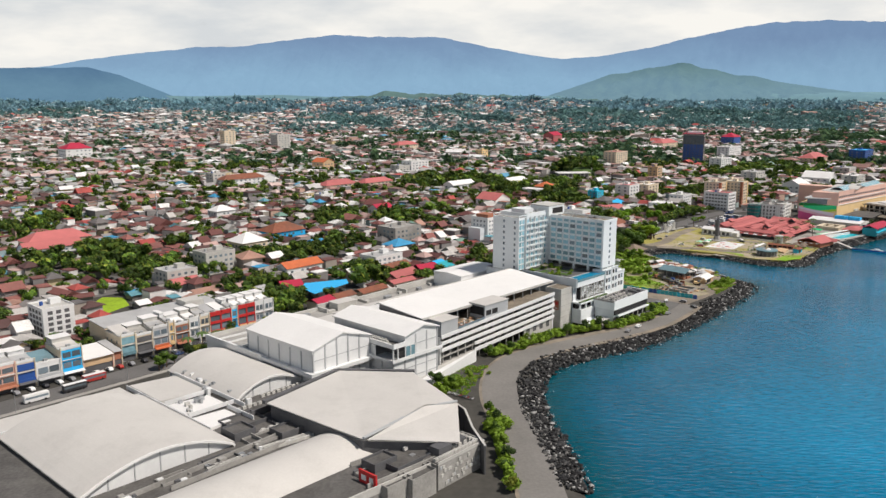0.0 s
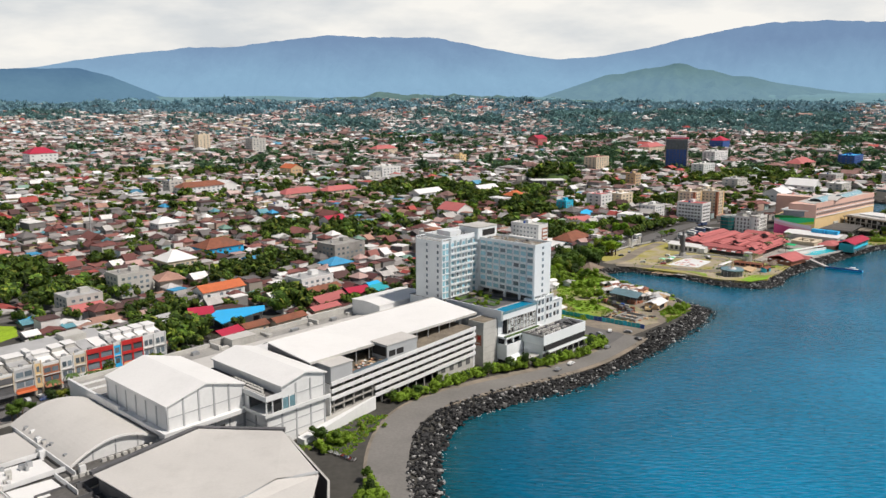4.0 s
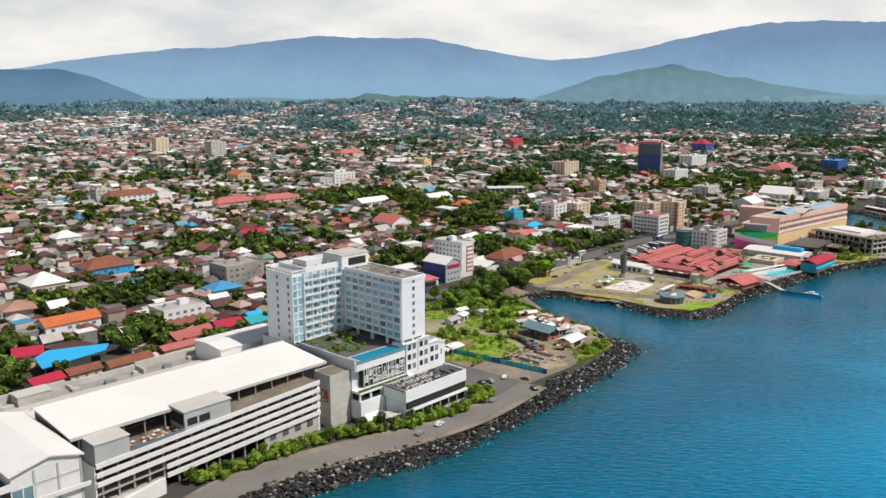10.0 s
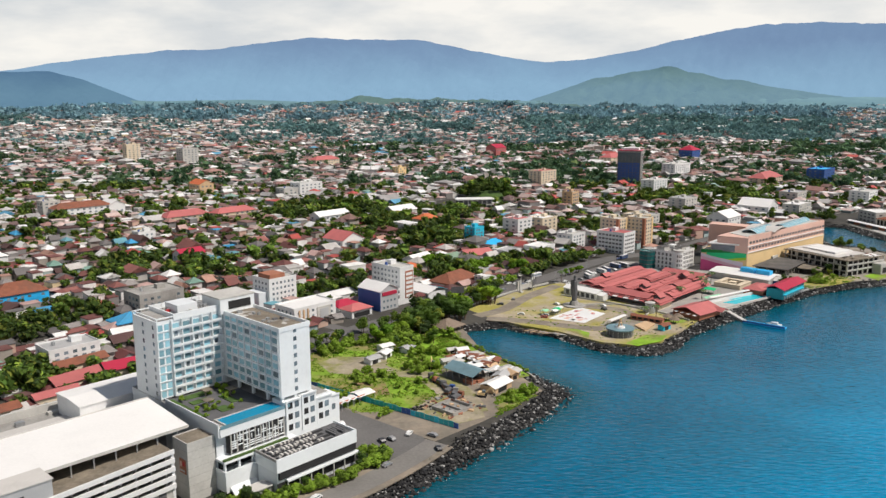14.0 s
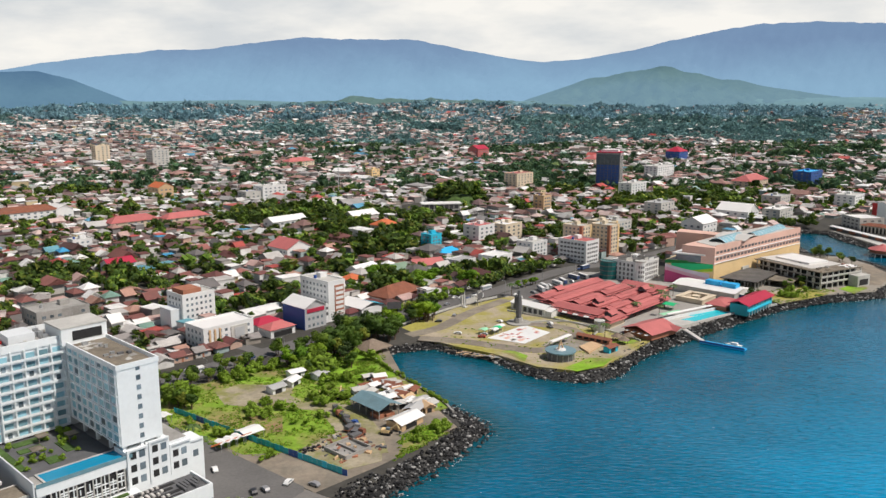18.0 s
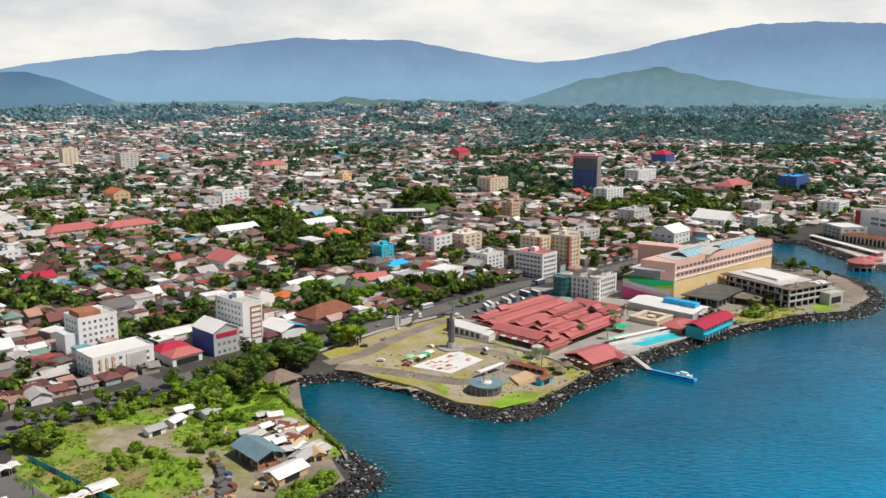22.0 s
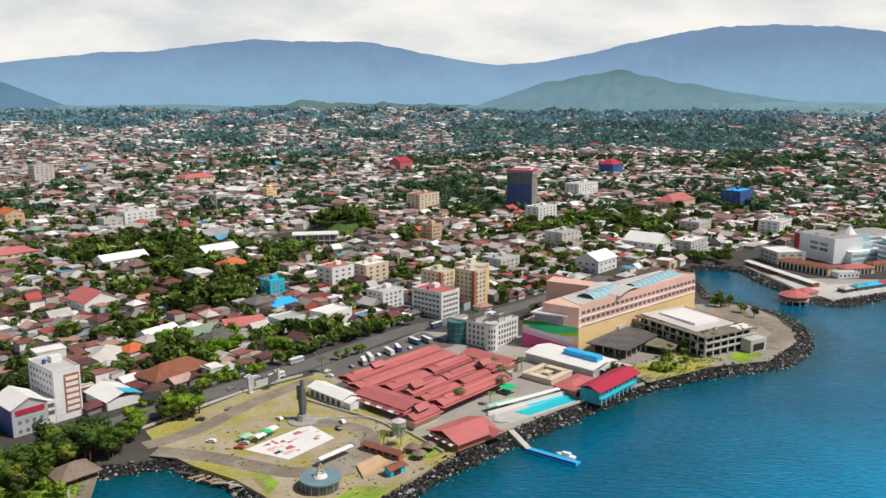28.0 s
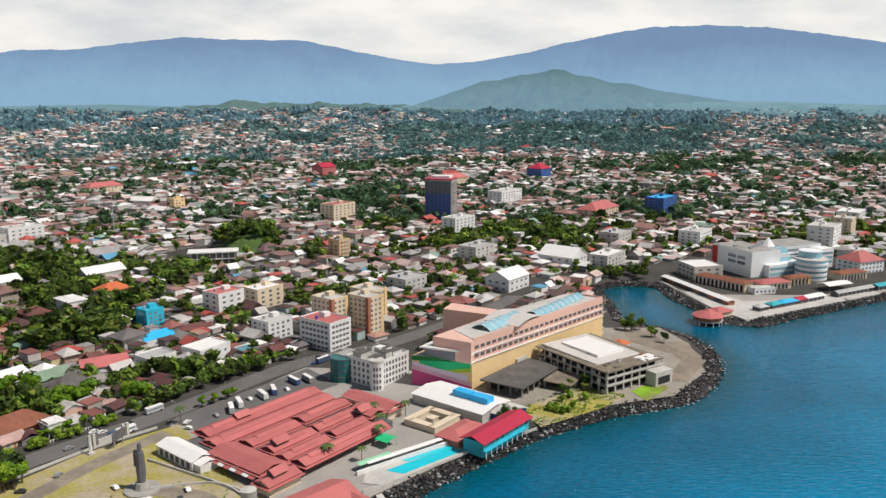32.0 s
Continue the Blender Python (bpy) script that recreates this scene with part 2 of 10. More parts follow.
M["leaf"] = mat("tree_leaves", (0.05, 0.1, 0.02), 0.75, 0.3, 0.2, objects=LEAF, fine=0.8, leaf=0.3)
M["leaf_bright"] = mat("bright_leaves", (0.13, 0.24, 0.02), 0.75, 0.35, 0.2, objects=[(0.19, 0.34, 0.018, 3), (0.25, 0.38, 0.024, 2), (0.14, 0.28, 0.018, 2)], fine=0.8, leaf=0.4)
M["leaf_far"] = mat("far_leaves", (0.05, 0.1, 0.02), 0.85, 0.35, 0.05, island=[(r * 0.98, g * 0.98, b * 1.1, w) for r, g, b, w in LEAF], fine=0.3, leaf=0.22)
# three farther leaf colours, bluer and paler: haze of distance put into them
M["leaf_mid"] = mat("hazed_suburb_leaves", (0.05, 0.1, 0.02), 0.85, 0.3, 0.03, island=[(0.064, 0.135, 0.066, 3), (0.092, 0.168, 0.070, 2), (0.056, 0.115, 0.064, 2), (0.13, 0.19, 0.065, 0.7)], fine=0.1, leaf=0.25)
M["leaf_upper"] = mat("hazed_upper_leaves", (0.05, 0.1, 0.02), 0.9, 0.3, 0.02, island=[(0.148, 0.275, 0.275, 3), (0.178, 0.310, 0.285, 2), (0.128, 0.248, 0.262, 2)], fine=0.07, leaf=0.3)
M["leaf_hill"] = mat("hazed_hillside_leaves", (0.05, 0.1, 0.02), 0.9, 0.3, 0.01, island=[(0.205, 0.360, 0.420, 3), (0.225, 0.380, 0.425, 2), (0.190, 0.340, 0.405, 2)], fine=0.05, leaf=0.35)
M["bush"] = mat("bright_shrub", (0.23, 0.35, 0.035), 0.8, 0.4, 0.25, fine=1.0, leaf=0.35)
M["palmleaf"] = mat("palm_fronds", (0.07, 0.12, 0.03), 0.7, 0.3, 0.3)
ROOFS = [(0.145, 0.058, 0.052, 5), (0.19, 0.075, 0.066, 4.5), (0.090, 0.048, 0.045, 4.5), (0.26, 0.105, 0.09, 2.6), (0.36, 0.07, 0.06, 1.3), (0.26, 0.24, 0.23, 4), (0.46, 0.44, 0.42, 4.2), (0.74, 0.73, 0.71, 3.4), (0.14, 0.13, 0.128, 3.4), (0.38, 0.22, 0.17, 1.6), (0.12, 0.30, 0.36, 0.4), (0.05, 0.28, 0.50, 0.3), (0.17, 0.29, 0.24, 0.4), (0.46, 0.31, 0.28, 1.6)]
WALLS = [(0.46, 0.44, 0.415, 4), (0.70, 0.69, 0.67, 5), (0.34, 0.305, 0.265, 3), (0.22, 0.21, 0.205, 4), (0.52, 0.36, 0.29, 1.2), (0.34, 0.43, 0.43, 0.8), (0.56, 0.47, 0.29, 1)]
M["roofs"] = mat("house_roofs", (0.3, 0.1, 0.1), 0.8, 0.28, 0.15, objects=ROOFS + [(0.140, 0.046, 0.044, 8), (0.100, 0.040, 0.038, 8)], fine=1.5, stain=0.25)
M["walls"] = mat("house_walls", (0.6, 0.6, 0.6), 0.85, 0.15, 0.15, objects=WALLS, fine=1.5, stain=0.2)
M["roofs_far"] = mat("town_roofs", (0.3, 0.1, 0.1), 0.85, 0.25, 0.1, island=ROOFS, fine=1.0, stain=0.2)
# hillside roofs paler all over, the haze of distance put into their colours
M["roofs_hill"] = mat("hazed_hillside_roofs", (0.3, 0.1, 0.1), 0.85, 0.2, 0.1, island=[(0.40, 0.26, 0.22, 3), (0.30, 0.20, 0.18, 3), (0.52, 0.50, 0.48, 5), (0.78, 0.77, 0.76, 5), (0.28, 0.27, 0.27, 3), (0.50, 0.15, 0.13, 0.7)], fine=0.5)
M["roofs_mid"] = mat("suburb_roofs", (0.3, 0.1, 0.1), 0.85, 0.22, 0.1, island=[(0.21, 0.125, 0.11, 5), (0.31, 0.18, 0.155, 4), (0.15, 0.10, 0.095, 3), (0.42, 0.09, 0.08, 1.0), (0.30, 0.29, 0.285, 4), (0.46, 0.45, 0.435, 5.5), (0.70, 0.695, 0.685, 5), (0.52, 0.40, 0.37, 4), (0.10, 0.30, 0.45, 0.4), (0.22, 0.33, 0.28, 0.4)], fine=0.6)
M["walls_far"] = mat("town_walls", (0.6, 0.6, 0.6), 0.85, 0.15, 0.1, island=WALLS, fine=1.0)


# ---- shapes ----
class Geo:
    """Collects corners and faces of one mesh."""

    def __init__(self):
        self.v, self.f = [], []

    def face(self, *pts):
        k = len(self.v)
        self.v += [tuple(p) for p in pts]
        self.f.append(tuple(range(k, k + len(pts))))
        return self

    def prism(self, poly, z0, z1):
        """An upright solid on a ground outline that runs counter-clockwise; z1 may be a list of heights."""
        k, n = len(self.v), len(poly)
        tops = z1 if isinstance(z1, (list, tuple)) else [z1] * n
        self.v += [(p[0], p[1], z0) for p in poly] + [(p[0], p[1], z) for p, z in zip(poly, tops)]
        self.f.append(tuple(range(k + n - 1, k - 1, -1)))
        self.f.append(tuple(range(k + n, k + 2 * n)))
        for a in range(n):
            b = (a + 1) % n
            self.f.append((k + a, k + b, k + n + b, k + n + a))
        return self

    def box(self, x0, y0, z0, x1, y1, z1):
        return self.prism([(x0, y0), (x1, y0), (x1, y1), (x0, y1)], z0, z1)

    def section(self, pts, y0, y1, along="y"):
        """A section of (side, height) points, drawn out along y or x."""
        k, n = len(self.v), len(pts)
        for e in (y0, y1):
            self.v += [(p[0], e, p[1]) if along == "y" else (e, p[0], p[1]) for p in pts]
        self.f.append(tuple(range(k, k + n)))
        self.f.append(tuple(range(k + 2 * n - 1, k + n - 1, -1)))
        for a in range(n):
            b = (a + 1) % n
            self.f.append((k + a, k + n + a, k + n + b, k + b))
        return self

    def gable(self, x0, y0, x1, y1, eave, ridge, over=0.6, thick=0.3, along="y"):
        """A pitched roof of two slabs with overhang; the ridge runs along y or x."""
        a0, a1, b0, b1 = (x0, x1, y0, y1) if along == "y" else (y0, y1, x0, x1)
        m = (a0 + a1) / 2
        drop = (ridge - eave) / (m - a0) * over
        pts = [(a0 - over, eave - drop), (m, ridge), (a1 + over, eave - drop), (a1 + over, eave - drop + thick), (m, ridge + thick), (a0 - over, eave - drop + thick)]
        return self.section(pts, b0 - over, b1 + over, along)

    def hip(self, x0, y0, x1, y1, eave, ridge, over=0.6, thick=0.25):
        x0, y0, x1, y1 = x0 - over, y0 - over, x1 + over, y1 + over
        w, d = x1 - x0, y1 - y0
        h = min(w, d) / 2 * 0.98
        k = len(self.v)
        r0, r1 = ((x0 + h, (y0 + y1) / 2), (x1 - h, (y0 + y1) / 2)) if w > d else (((x0 + x1) / 2, y0 + h), ((x0 + x1) / 2, y1 - h))
        base = [(x0, y0), (x1, y0), (x1, y1), (x0, y1)]
        self.v += [(*p, eave - thick) for p in base] + [(*p, eave) for p in base] + [(*r0, ridge), (*r1, ridge)]
        self.f.append((k + 3, k + 2, k + 1, k))
        for a in range(4):
            b = (a + 1) % 4
            self.f.append((k + a, k + b, k + 4 + b, k + 4 + a))
        if w > d:
            self.f += [(k + 4, k + 5, k + 9, k + 8), (k + 5, k + 6, k + 9), (k + 6, k + 7, k + 8, k + 9), (k + 7, k + 4, k + 8)]
        else:
            self.f += [(k + 4, k + 5, k + 8), (k + 5, k + 6, k + 9, k + 8), (k + 6, k + 7, k + 9), (k + 7, k + 4, k + 8, k + 9)]
        return self

    def vault(self, x0, y0, x1, y1, eave, rise, thick=0.35, along="y", steps=14):
        a0, a1, b0, b1 = (x0, x1, y0, y1) if along == "y" else (y0, y1, x0, x1)
        low, up = [], []
        for s in range(steps + 1):
            q = s / steps
            h = eave + rise * (1 - (2 * q - 1) ** 2)
            low.append((a0 + (a1 - a0) * q, h))
            up.append((a0 + (a1 - a0) * q, h + thick))
        return self.section(low + up[::-1], b0, b1, along)

    def tube(self, x, y, z0, z1, r0, r1=None, n=10):
        r1 = r0 if r1 is None else r1
        k = len(self.v)
        ring = [(math.cos(2 * math.pi * a / n), math.sin(2 * math.pi * a / n)) for a in range(n)]
        self.v += [(x + r0 * c, y + r0 * s, z0) for c, s in ring] + [(x + r1 * c, y + r1 * s, z1) for c, s in ring]
        self.f += [tuple(range(k + n - 1, k - 1, -1)), tuple(range(k + n, k + 2 * n))]
        self.f += [(k + a, k + (a + 1) % n, k + n + (a + 1) % n, k + n + a) for a in range(n)]
        return self

    def rail(self, pts, w, h, z):
        """A wall of width w and height h along a line of ground points."""
        for (ax, ay), (bx, by) in zip(pts, pts[1:]):
            d = math.hypot(bx - ax, by - ay) or 1
            nx, ny = -(by - ay) / d * w / 2, (bx - ax) / d * w / 2
            self.prism([(ax - nx, ay - ny), (bx - nx, by - ny), (bx + nx, by + ny), (ax + nx, ay + ny)], z, z + h)
        return self

    def mesh(self, name):
        me = bpy.data.meshes.new(name)
        me.from_pydata(self.v, [], self.f)
        me.update()
        return me


def part(name, g, material, parent, label="", at=None):
    """One mesh object under a thing or a part; g is a Geo or a mesh that is shared."""
    me = g.mesh(name) if isinstance(g, Geo) else g
    if not me.materials:
        me.materials.append(M[material])
    ob = new(name, me)
    ob.parent = parent
    if at is not None:
        ob.matrix_basis = at
    return tagged(ob, label)


def thing(name, at, label, category, group="", kind=""):
    ob = new(name)
    ob.empty_display_size = 0.5
    ob.matrix_basis = at
    return tagged(ob, label, category, group, kind)


def slab(name, g, material, label, category="", kind="structure"):
    me = g.mesh(name)
    me.materials.append(M[material])
    return tagged(new(name, me), label, category, "", kind)


def array_mesh(name, co, tri, material, flat=True):
    """A mesh from arrays of corners and triangles."""
    me = bpy.data.meshes.new(name)
    me.vertices.add(len(co))
    me.vertices.foreach_set("co", np.ascontiguousarray(co, dtype=np.float32).ravel())
    me.loops.add(3 * len(tri))
    me.loops.foreach_set("vertex_index", np.ascontiguousarray(tri, dtype=np.int32).ravel())
    me.polygons.add(len(tri))
    me.polygons.foreach_set("loop_start", np.arange(0, 3 * len(tri), 3, dtype=np.int32))
    me.update(calc_edges=True)
    if flat:
        me.shade_flat()
    me.materials.append(M[material])
    return me


def template(g):
    """A Geo as arrays, its faces cut into triangles."""
    tri = [(f[0], f[i], f[i + 1]) for f in g.f for i in range(1, len(f) - 1)]
    return np.array(g.v, float), np.array(tri, int)


def strewn(name, shapes, pick, pos, rot, size, material, tones=None):
    """Many copies of a few shapes joined into one mesh: pos (n, 3), rot (n), size (n, 3). tones: lighter or darker, one by one."""
    cos, tris, shade, k = [], [], [], 0
    for s, (tv, tf) in enumerate(shapes):
        w = np.nonzero(pick == s)[0]
        if not len(w):
            continue
        c, sn = np.cos(rot[w])[:, None], np.sin(rot[w])[:, None]
        p = tv[None] * size[w][:, None, :]
        out = np.stack([p[..., 0] * c - p[..., 1] * sn, p[..., 0] * sn + p[..., 1] * c, p[..., 2]], -1) + pos[w][:, None, :]
        cos.append(out.reshape(-1, 3))
        tris.append((tf[None] + (np.arange(len(w)) * len(tv))[:, None, None] + k).reshape(-1, 3))
        k += len(w) * len(tv)
        if tones is not None:
            shade.append(np.repeat(tones[w], len(tv)))
    me = array_mesh(name, np.concatenate(cos), np.concatenate(tris), material)
    if tones is not None:
        me.attributes.new("tone", "FLOAT", "POINT").data.foreach_set("value", np.concatenate(shade).astype(np.float32))
    return me


def inside(x, y, poly):
    hit = np.zeros(np.shape(x), bool)
    px, py = [p[0] for p in poly], [p[1] for p in poly]
    for a in range(len(poly)):
        b = a - 1
        with np.errstate(divide="ignore", invalid="ignore"):
            cross = (py[a] > y) != (py[b] > y)
            hit ^= cross & (x < (px[b] - px[a]) * (y - py[a]) / (py[b] - py[a] + 1e-12) + px[a])
    return hit


def near_line(x, y, line):
    """The distance to a line of points."""
    best = np.full(np.shape(x), 1e9)
    for (ax, ay), (bx, by) in zip(line, line[1:]):
        dx, dy = bx - ax, by - ay
        q = np.clip(((x - ax) * dx + (y - ay) * dy) / (dx * dx + dy * dy), 0, 1)
        best = np.minimum(best, np.hypot(x - ax - q * dx, y - ay - q * dy))
    return best


def wave(x, y, size, seed):
    """Smooth noise between about -1 and 1, from a few crossed waves."""
    r = np.random.RandomState(seed)
    out = 0
    for octave in range(4):
        a, p, q = r.uniform(0, 6.28), r.uniform(0, 6.28), r.uniform(0, 6.28)
        k = 6.28 / size * 1.7 ** octave
        u, w = x * np.cos(a) + y * np.sin(a), -x * np.sin(a) + y * np.cos(a)
        out = out + np.sin(u * k + p + 1.3 * np.sin(w * k * 0.7 + q)) * np.cos(w * k * 0.8 + q) * 0.72 ** octave
    return out / 1.9


# ---- the lie of the land ----
COAST = [(46, -3000), (46, -200), (45, 100), (44, 227), (41.6, 259), (38.5, 288), (40, 318), (50, 342), (72, 360), (100, 378), (123, 403), (143, 425.5), (162, 449), (180, 473), (194, 498), (189.5, 509), (177, 526), (161, 550), (145, 578), (132, 595), (145, 596), (157, 600), (174, 605), (185, 597), (203, 587), (222, 563), (244, 555.5), (260, 564), (277, 589), (302, 613), (322, 631), (351, 656), (388, 685), (431, 706), (473, 720), (500, 751), (516, 788), (517, 821), (505, 847), (483, 863), (487, 891), (491, 931), (495, 958), (517, 971), (543, 962), (543, 926), (548, 886), (540, 869), (571, 847), (611, 866), (704, 908), (1000, 1042), (2000, 1480), (6000, 3000)]
LAND = COAST + [(6000, 9000), (-9000, 9000), (-9000, -3000)]
UX, UY = 0.676, 0.737
TURN = math.degrees(math.atan2(UY, UX))


def uv(u, v):
    """Ground place from metres along the shore front and metres inland from it."""
    return (-0.9 + UX * u - UY * v, 328.7 + UY * u + UX * v)


def mall(u, v, z=3.0, turn=0.0):
    return pose(*uv(u, v), z, 0, 0, TURN + turn)


def ease(q, a, b):
    """0 below a, 1 above b, smooth between."""
    f = np.clip((q - a) / (b - a), 0, 1)
    return f * f * (3 - 2 * f)


def bearing(x, y):
    """Degrees to the right of the way inland, and the distance, from the middle of the bay."""
    return np.degrees(np.arctan2(x - 165, np.maximum(y - 178, 1))), np.hypot(x - 165, y - 178)


def lie(x, y):
    """Height of the land away from the shore."""
    far = y + 0.12 * np.abs(x - 200)
    z = 3 + np.interp(far, [0, 950, 1300, 1700, 2500, 3500, 4300, 5200], [0, 0, 4, 9, 26, 58, 80, 84])
    rough = np.interp(far, [1100, 2200, 4000], [0, 13, 17])
    z = z + rough * (wave(x, y, 900, 5) + 0.4 * wave(x, y, 330, 6)) * 0.8
    # the wooded spurs and the built-up hill above the town
    b, d = bearing(x, y)
    z = z + ease(d, 1700, 3000) * (15 * wave(x, y * 0.8, 560, 7) + 6 * wave(x, y, 240, 8))
    return z + 22 * ease(d, 2300, 3300) * np.exp(-((b + 3) / 9.0) ** 2)


def steps_between(edges):
    out = []
    for (a, b, s) in edges:
        out += list(np.arange(a, b, s))
    return np.array(out)


gx = steps_between([(-9000, -2000, 700), (-2000, -420, 45), (-420, -60, 15), (-60, 600, 4), (600, 1200, 20), (1200, 3000, 45), (3000, 9001, 750)])
gy = steps_between([(-3000, 0, 500), (0, 200, 25), (200, 1000, 4), (1000, 1300, 15), (1300, 4200, 50), (4200, 5300, 60)])
GX, GY = np.meshgrid(gx, gy)
shore = near_line(GX, GY, COAST)
onland = inside(GX, GY, LAND)
GZ = np.where(onland, np.minimum(lie(GX, GY), -0.3 + shore * 0.38), -np.minimum(shore * 0.35, 9) - 0.4)
nx, ny = len(gx), len(gy)
ids = np.arange(nx * ny).reshape(ny, nx)
quad = np.stack([ids[:-1, :-1], ids[:-1, 1:], ids[1:, 1:], ids[1:, :-1]], -1).reshape(-1, 4)
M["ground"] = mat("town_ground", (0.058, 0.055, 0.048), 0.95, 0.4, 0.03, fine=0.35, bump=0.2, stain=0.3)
# far inland the ground turns green, with haze blue mixed into its colour
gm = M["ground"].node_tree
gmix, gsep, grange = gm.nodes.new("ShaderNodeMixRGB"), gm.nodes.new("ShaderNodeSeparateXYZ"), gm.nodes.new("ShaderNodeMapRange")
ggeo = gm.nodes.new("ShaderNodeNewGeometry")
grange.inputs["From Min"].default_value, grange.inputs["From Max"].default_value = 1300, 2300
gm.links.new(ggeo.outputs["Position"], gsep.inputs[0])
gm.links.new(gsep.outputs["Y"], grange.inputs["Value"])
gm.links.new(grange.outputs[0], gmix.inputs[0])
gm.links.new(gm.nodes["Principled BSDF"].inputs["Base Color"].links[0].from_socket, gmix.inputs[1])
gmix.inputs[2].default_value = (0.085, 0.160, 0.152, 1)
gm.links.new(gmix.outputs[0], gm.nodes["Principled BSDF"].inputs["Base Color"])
tagged(new("ground", array_mesh("ground", np.stack([GX, GY, GZ], -1).reshape(-1, 3), np.concatenate([quad[:, [0, 1, 2]], quad[:, [0, 2, 3]]]), "ground")), "dusty grey-brown town ground, green and hazed blue towards far hills", "ground", "", "structure")

# sea
sea = bpy.data.materials.new("sea_water")
sea.use_nodes = True
sn, sl = sea.node_tree.nodes, sea.node_tree.links
sb = sn["Principled BSDF"]
sb.inputs["Roughness"].default_value, sb.inputs["IOR"].default_value, sb.inputs["Specular IOR Level"].default_value = 0.10, 1.33, 0.35
sgeo = sn.new("ShaderNodeNewGeometry")
s1, s2, s3 = (sn.new("ShaderNodeTexNoise") for _ in range(3))
smap = sn.new("ShaderNodeMapping")
smap.inputs["Rotation"].default_value, smap.inputs["Scale"].default_value = (0, 0, radians(35)), (1.0, 3.3, 1.0)
sl.new(sgeo.outputs["Position"], smap.inputs[0])
s1.inputs["Scale"].default_value, s1.inputs["Detail"].default_value = 0.26, 8
s1.inputs["Roughness"].default_value = 0.74
s2.inputs["Scale"].default_value, s2.inputs["Detail"].default_value = 0.012, 4
sl.new(smap.outputs[0], s1.inputs["Vector"])
sl.new(sgeo.outputs["Position"], s2.inputs["Vector"])
sr = sn.new("ShaderNodeValToRGB")
sr.color_ramp.elements[0].position, sr.color_ramp.elements[1].position = 0.35, 0.68
sr.color_ramp.elements[0].color, sr.color_ramp.elements[1].color = (0.0, 0.088, 0.168, 1), (0.0, 0.120, 0.232, 1)
sl.new(s2.outputs["Fac"], sr.inputs[0])
# white sun glints on the water, painted into its colour by fine noise
s3.inputs["Scale"].default_value, s3.inputs["Detail"].default_value = 0.24, 9
s3.inputs["Roughness"].default_value = 0.72
sl.new(smap.outputs[0], s3.inputs["Vector"])
sspark = sn.new("ShaderNodeMapRange")
sspark.inputs["From Min"].default_value, sspark.inputs["From Max"].default_value = 0.68, 0.70
sl.new(s3.outputs["Fac"], sspark.inputs["Value"])
# light and dark flanks of the ripples, put into the colour
sdark = sn.new("ShaderNodeMapRange")
sdark.inputs["From Min"].default_value, sdark.inputs["From Max"].default_value = 0.35, 0.65
sdark.inputs["To Min"].default_value, sdark.inputs["To Max"].default_value = 0.66, 1.36
sl.new(s1.outputs["Fac"], sdark.inputs["Value"])
smul = sn.new("ShaderNodeVectorMath")
smul.operation = "SCALE"
sl.new(sdark.outputs[0], smul.inputs["Scale"])
sglint = sn.new("ShaderNodeMixRGB")
sglint.inputs[2].default_value = (0.75, 0.8, 0.82, 1)
sl.new(sspark.outputs[0], sglint.inputs[0])
# shallow teal water over the dark bed by the rocks
sat, sdeep, steal = sn.new("ShaderNodeAttribute"), sn.new("ShaderNodeMapRange"), sn.new("ShaderNodeMixRGB")
sat.attribute_name = "depth"
sdeep.inputs["From Min"].default_value, sdeep.inputs["From Max"].default_value = 0.3, 5.0
sl.new(sat.outputs["Fac"], sdeep.inputs["Value"])
steal.inputs[1].default_value = (0.001, 0.062, 0.082, 1)
sl.new(sdeep.outputs[0], steal.inputs[0])
sl.new(sr.outputs[0], steal.inputs[2])
# offshore water brightened in its colour, standing in for reflected sky
sreflect, sgain = sn.new("ShaderNodeMapRange"), sn.new("ShaderNodeVectorMath")
sreflect.inputs["From Min"].default_value, sreflect.inputs["From Max"].default_value = 9.0, 34.0
sreflect.inputs["To Min"].default_value, sreflect.inputs["To Max"].default_value = 1.0, 2.5
sl.new(sat.outputs["Fac"], sreflect.inputs["Value"])
sgain.operation = "SCALE"
sl.new(steal.outputs[0], sgain.inputs[0])
sl.new(sreflect.outputs[0], sgain.inputs["Scale"])
sl.new(sgain.outputs[0], smul.inputs[0])
sl.new(smul.outputs[0], sglint.inputs[1])
sl.new(sglint.outputs[0], sb.inputs["Base Color"])
sbump = sn.new("ShaderNodeBump")
sbump.inputs["Strength"].default_value, sbump.inputs["Distance"].default_value = 0.6, 0.8
s4 = sn.new("ShaderNodeTexNoise")
s4.inputs["Scale"].default_value, s4.inputs["Detail"].default_value, s4.inputs["Roughness"].default_value = 0.20, 3, 0.48
sl.new(smap.outputs[0], s4.inputs["Vector"])
sl.new(s4.outputs["Fac"], sbump.inputs["Height"])
sl.new(sbump.outputs[0], sb.inputs["Normal"])
M["sea"] = sea
wx = steps_between([(-200, 0, 100), (0, 720, 8), (720, 1200, 60), (1200, 9001, 1300)])
wy = steps_between([(-3000, 100, 620), (100, 1000, 8), (1000, 1400, 80), (1400, 5301, 780)])
WX, WY = np.meshgrid(wx, wy)
wk = np.arange(WX.size).reshape(WX.shape)
wq = np.stack([wk[:-1, :-1], wk[:-1, 1:], wk[1:, 1:], wk[1:, :-1]], -1).reshape(-1, 4)
wme = array_mesh("water", np.stack([WX, WY, np.zeros(WX.shape)], -1).reshape(-1, 3), np.concatenate([wq[:, [0, 1, 2]], wq[:, [0, 2, 3]]]), "sea")
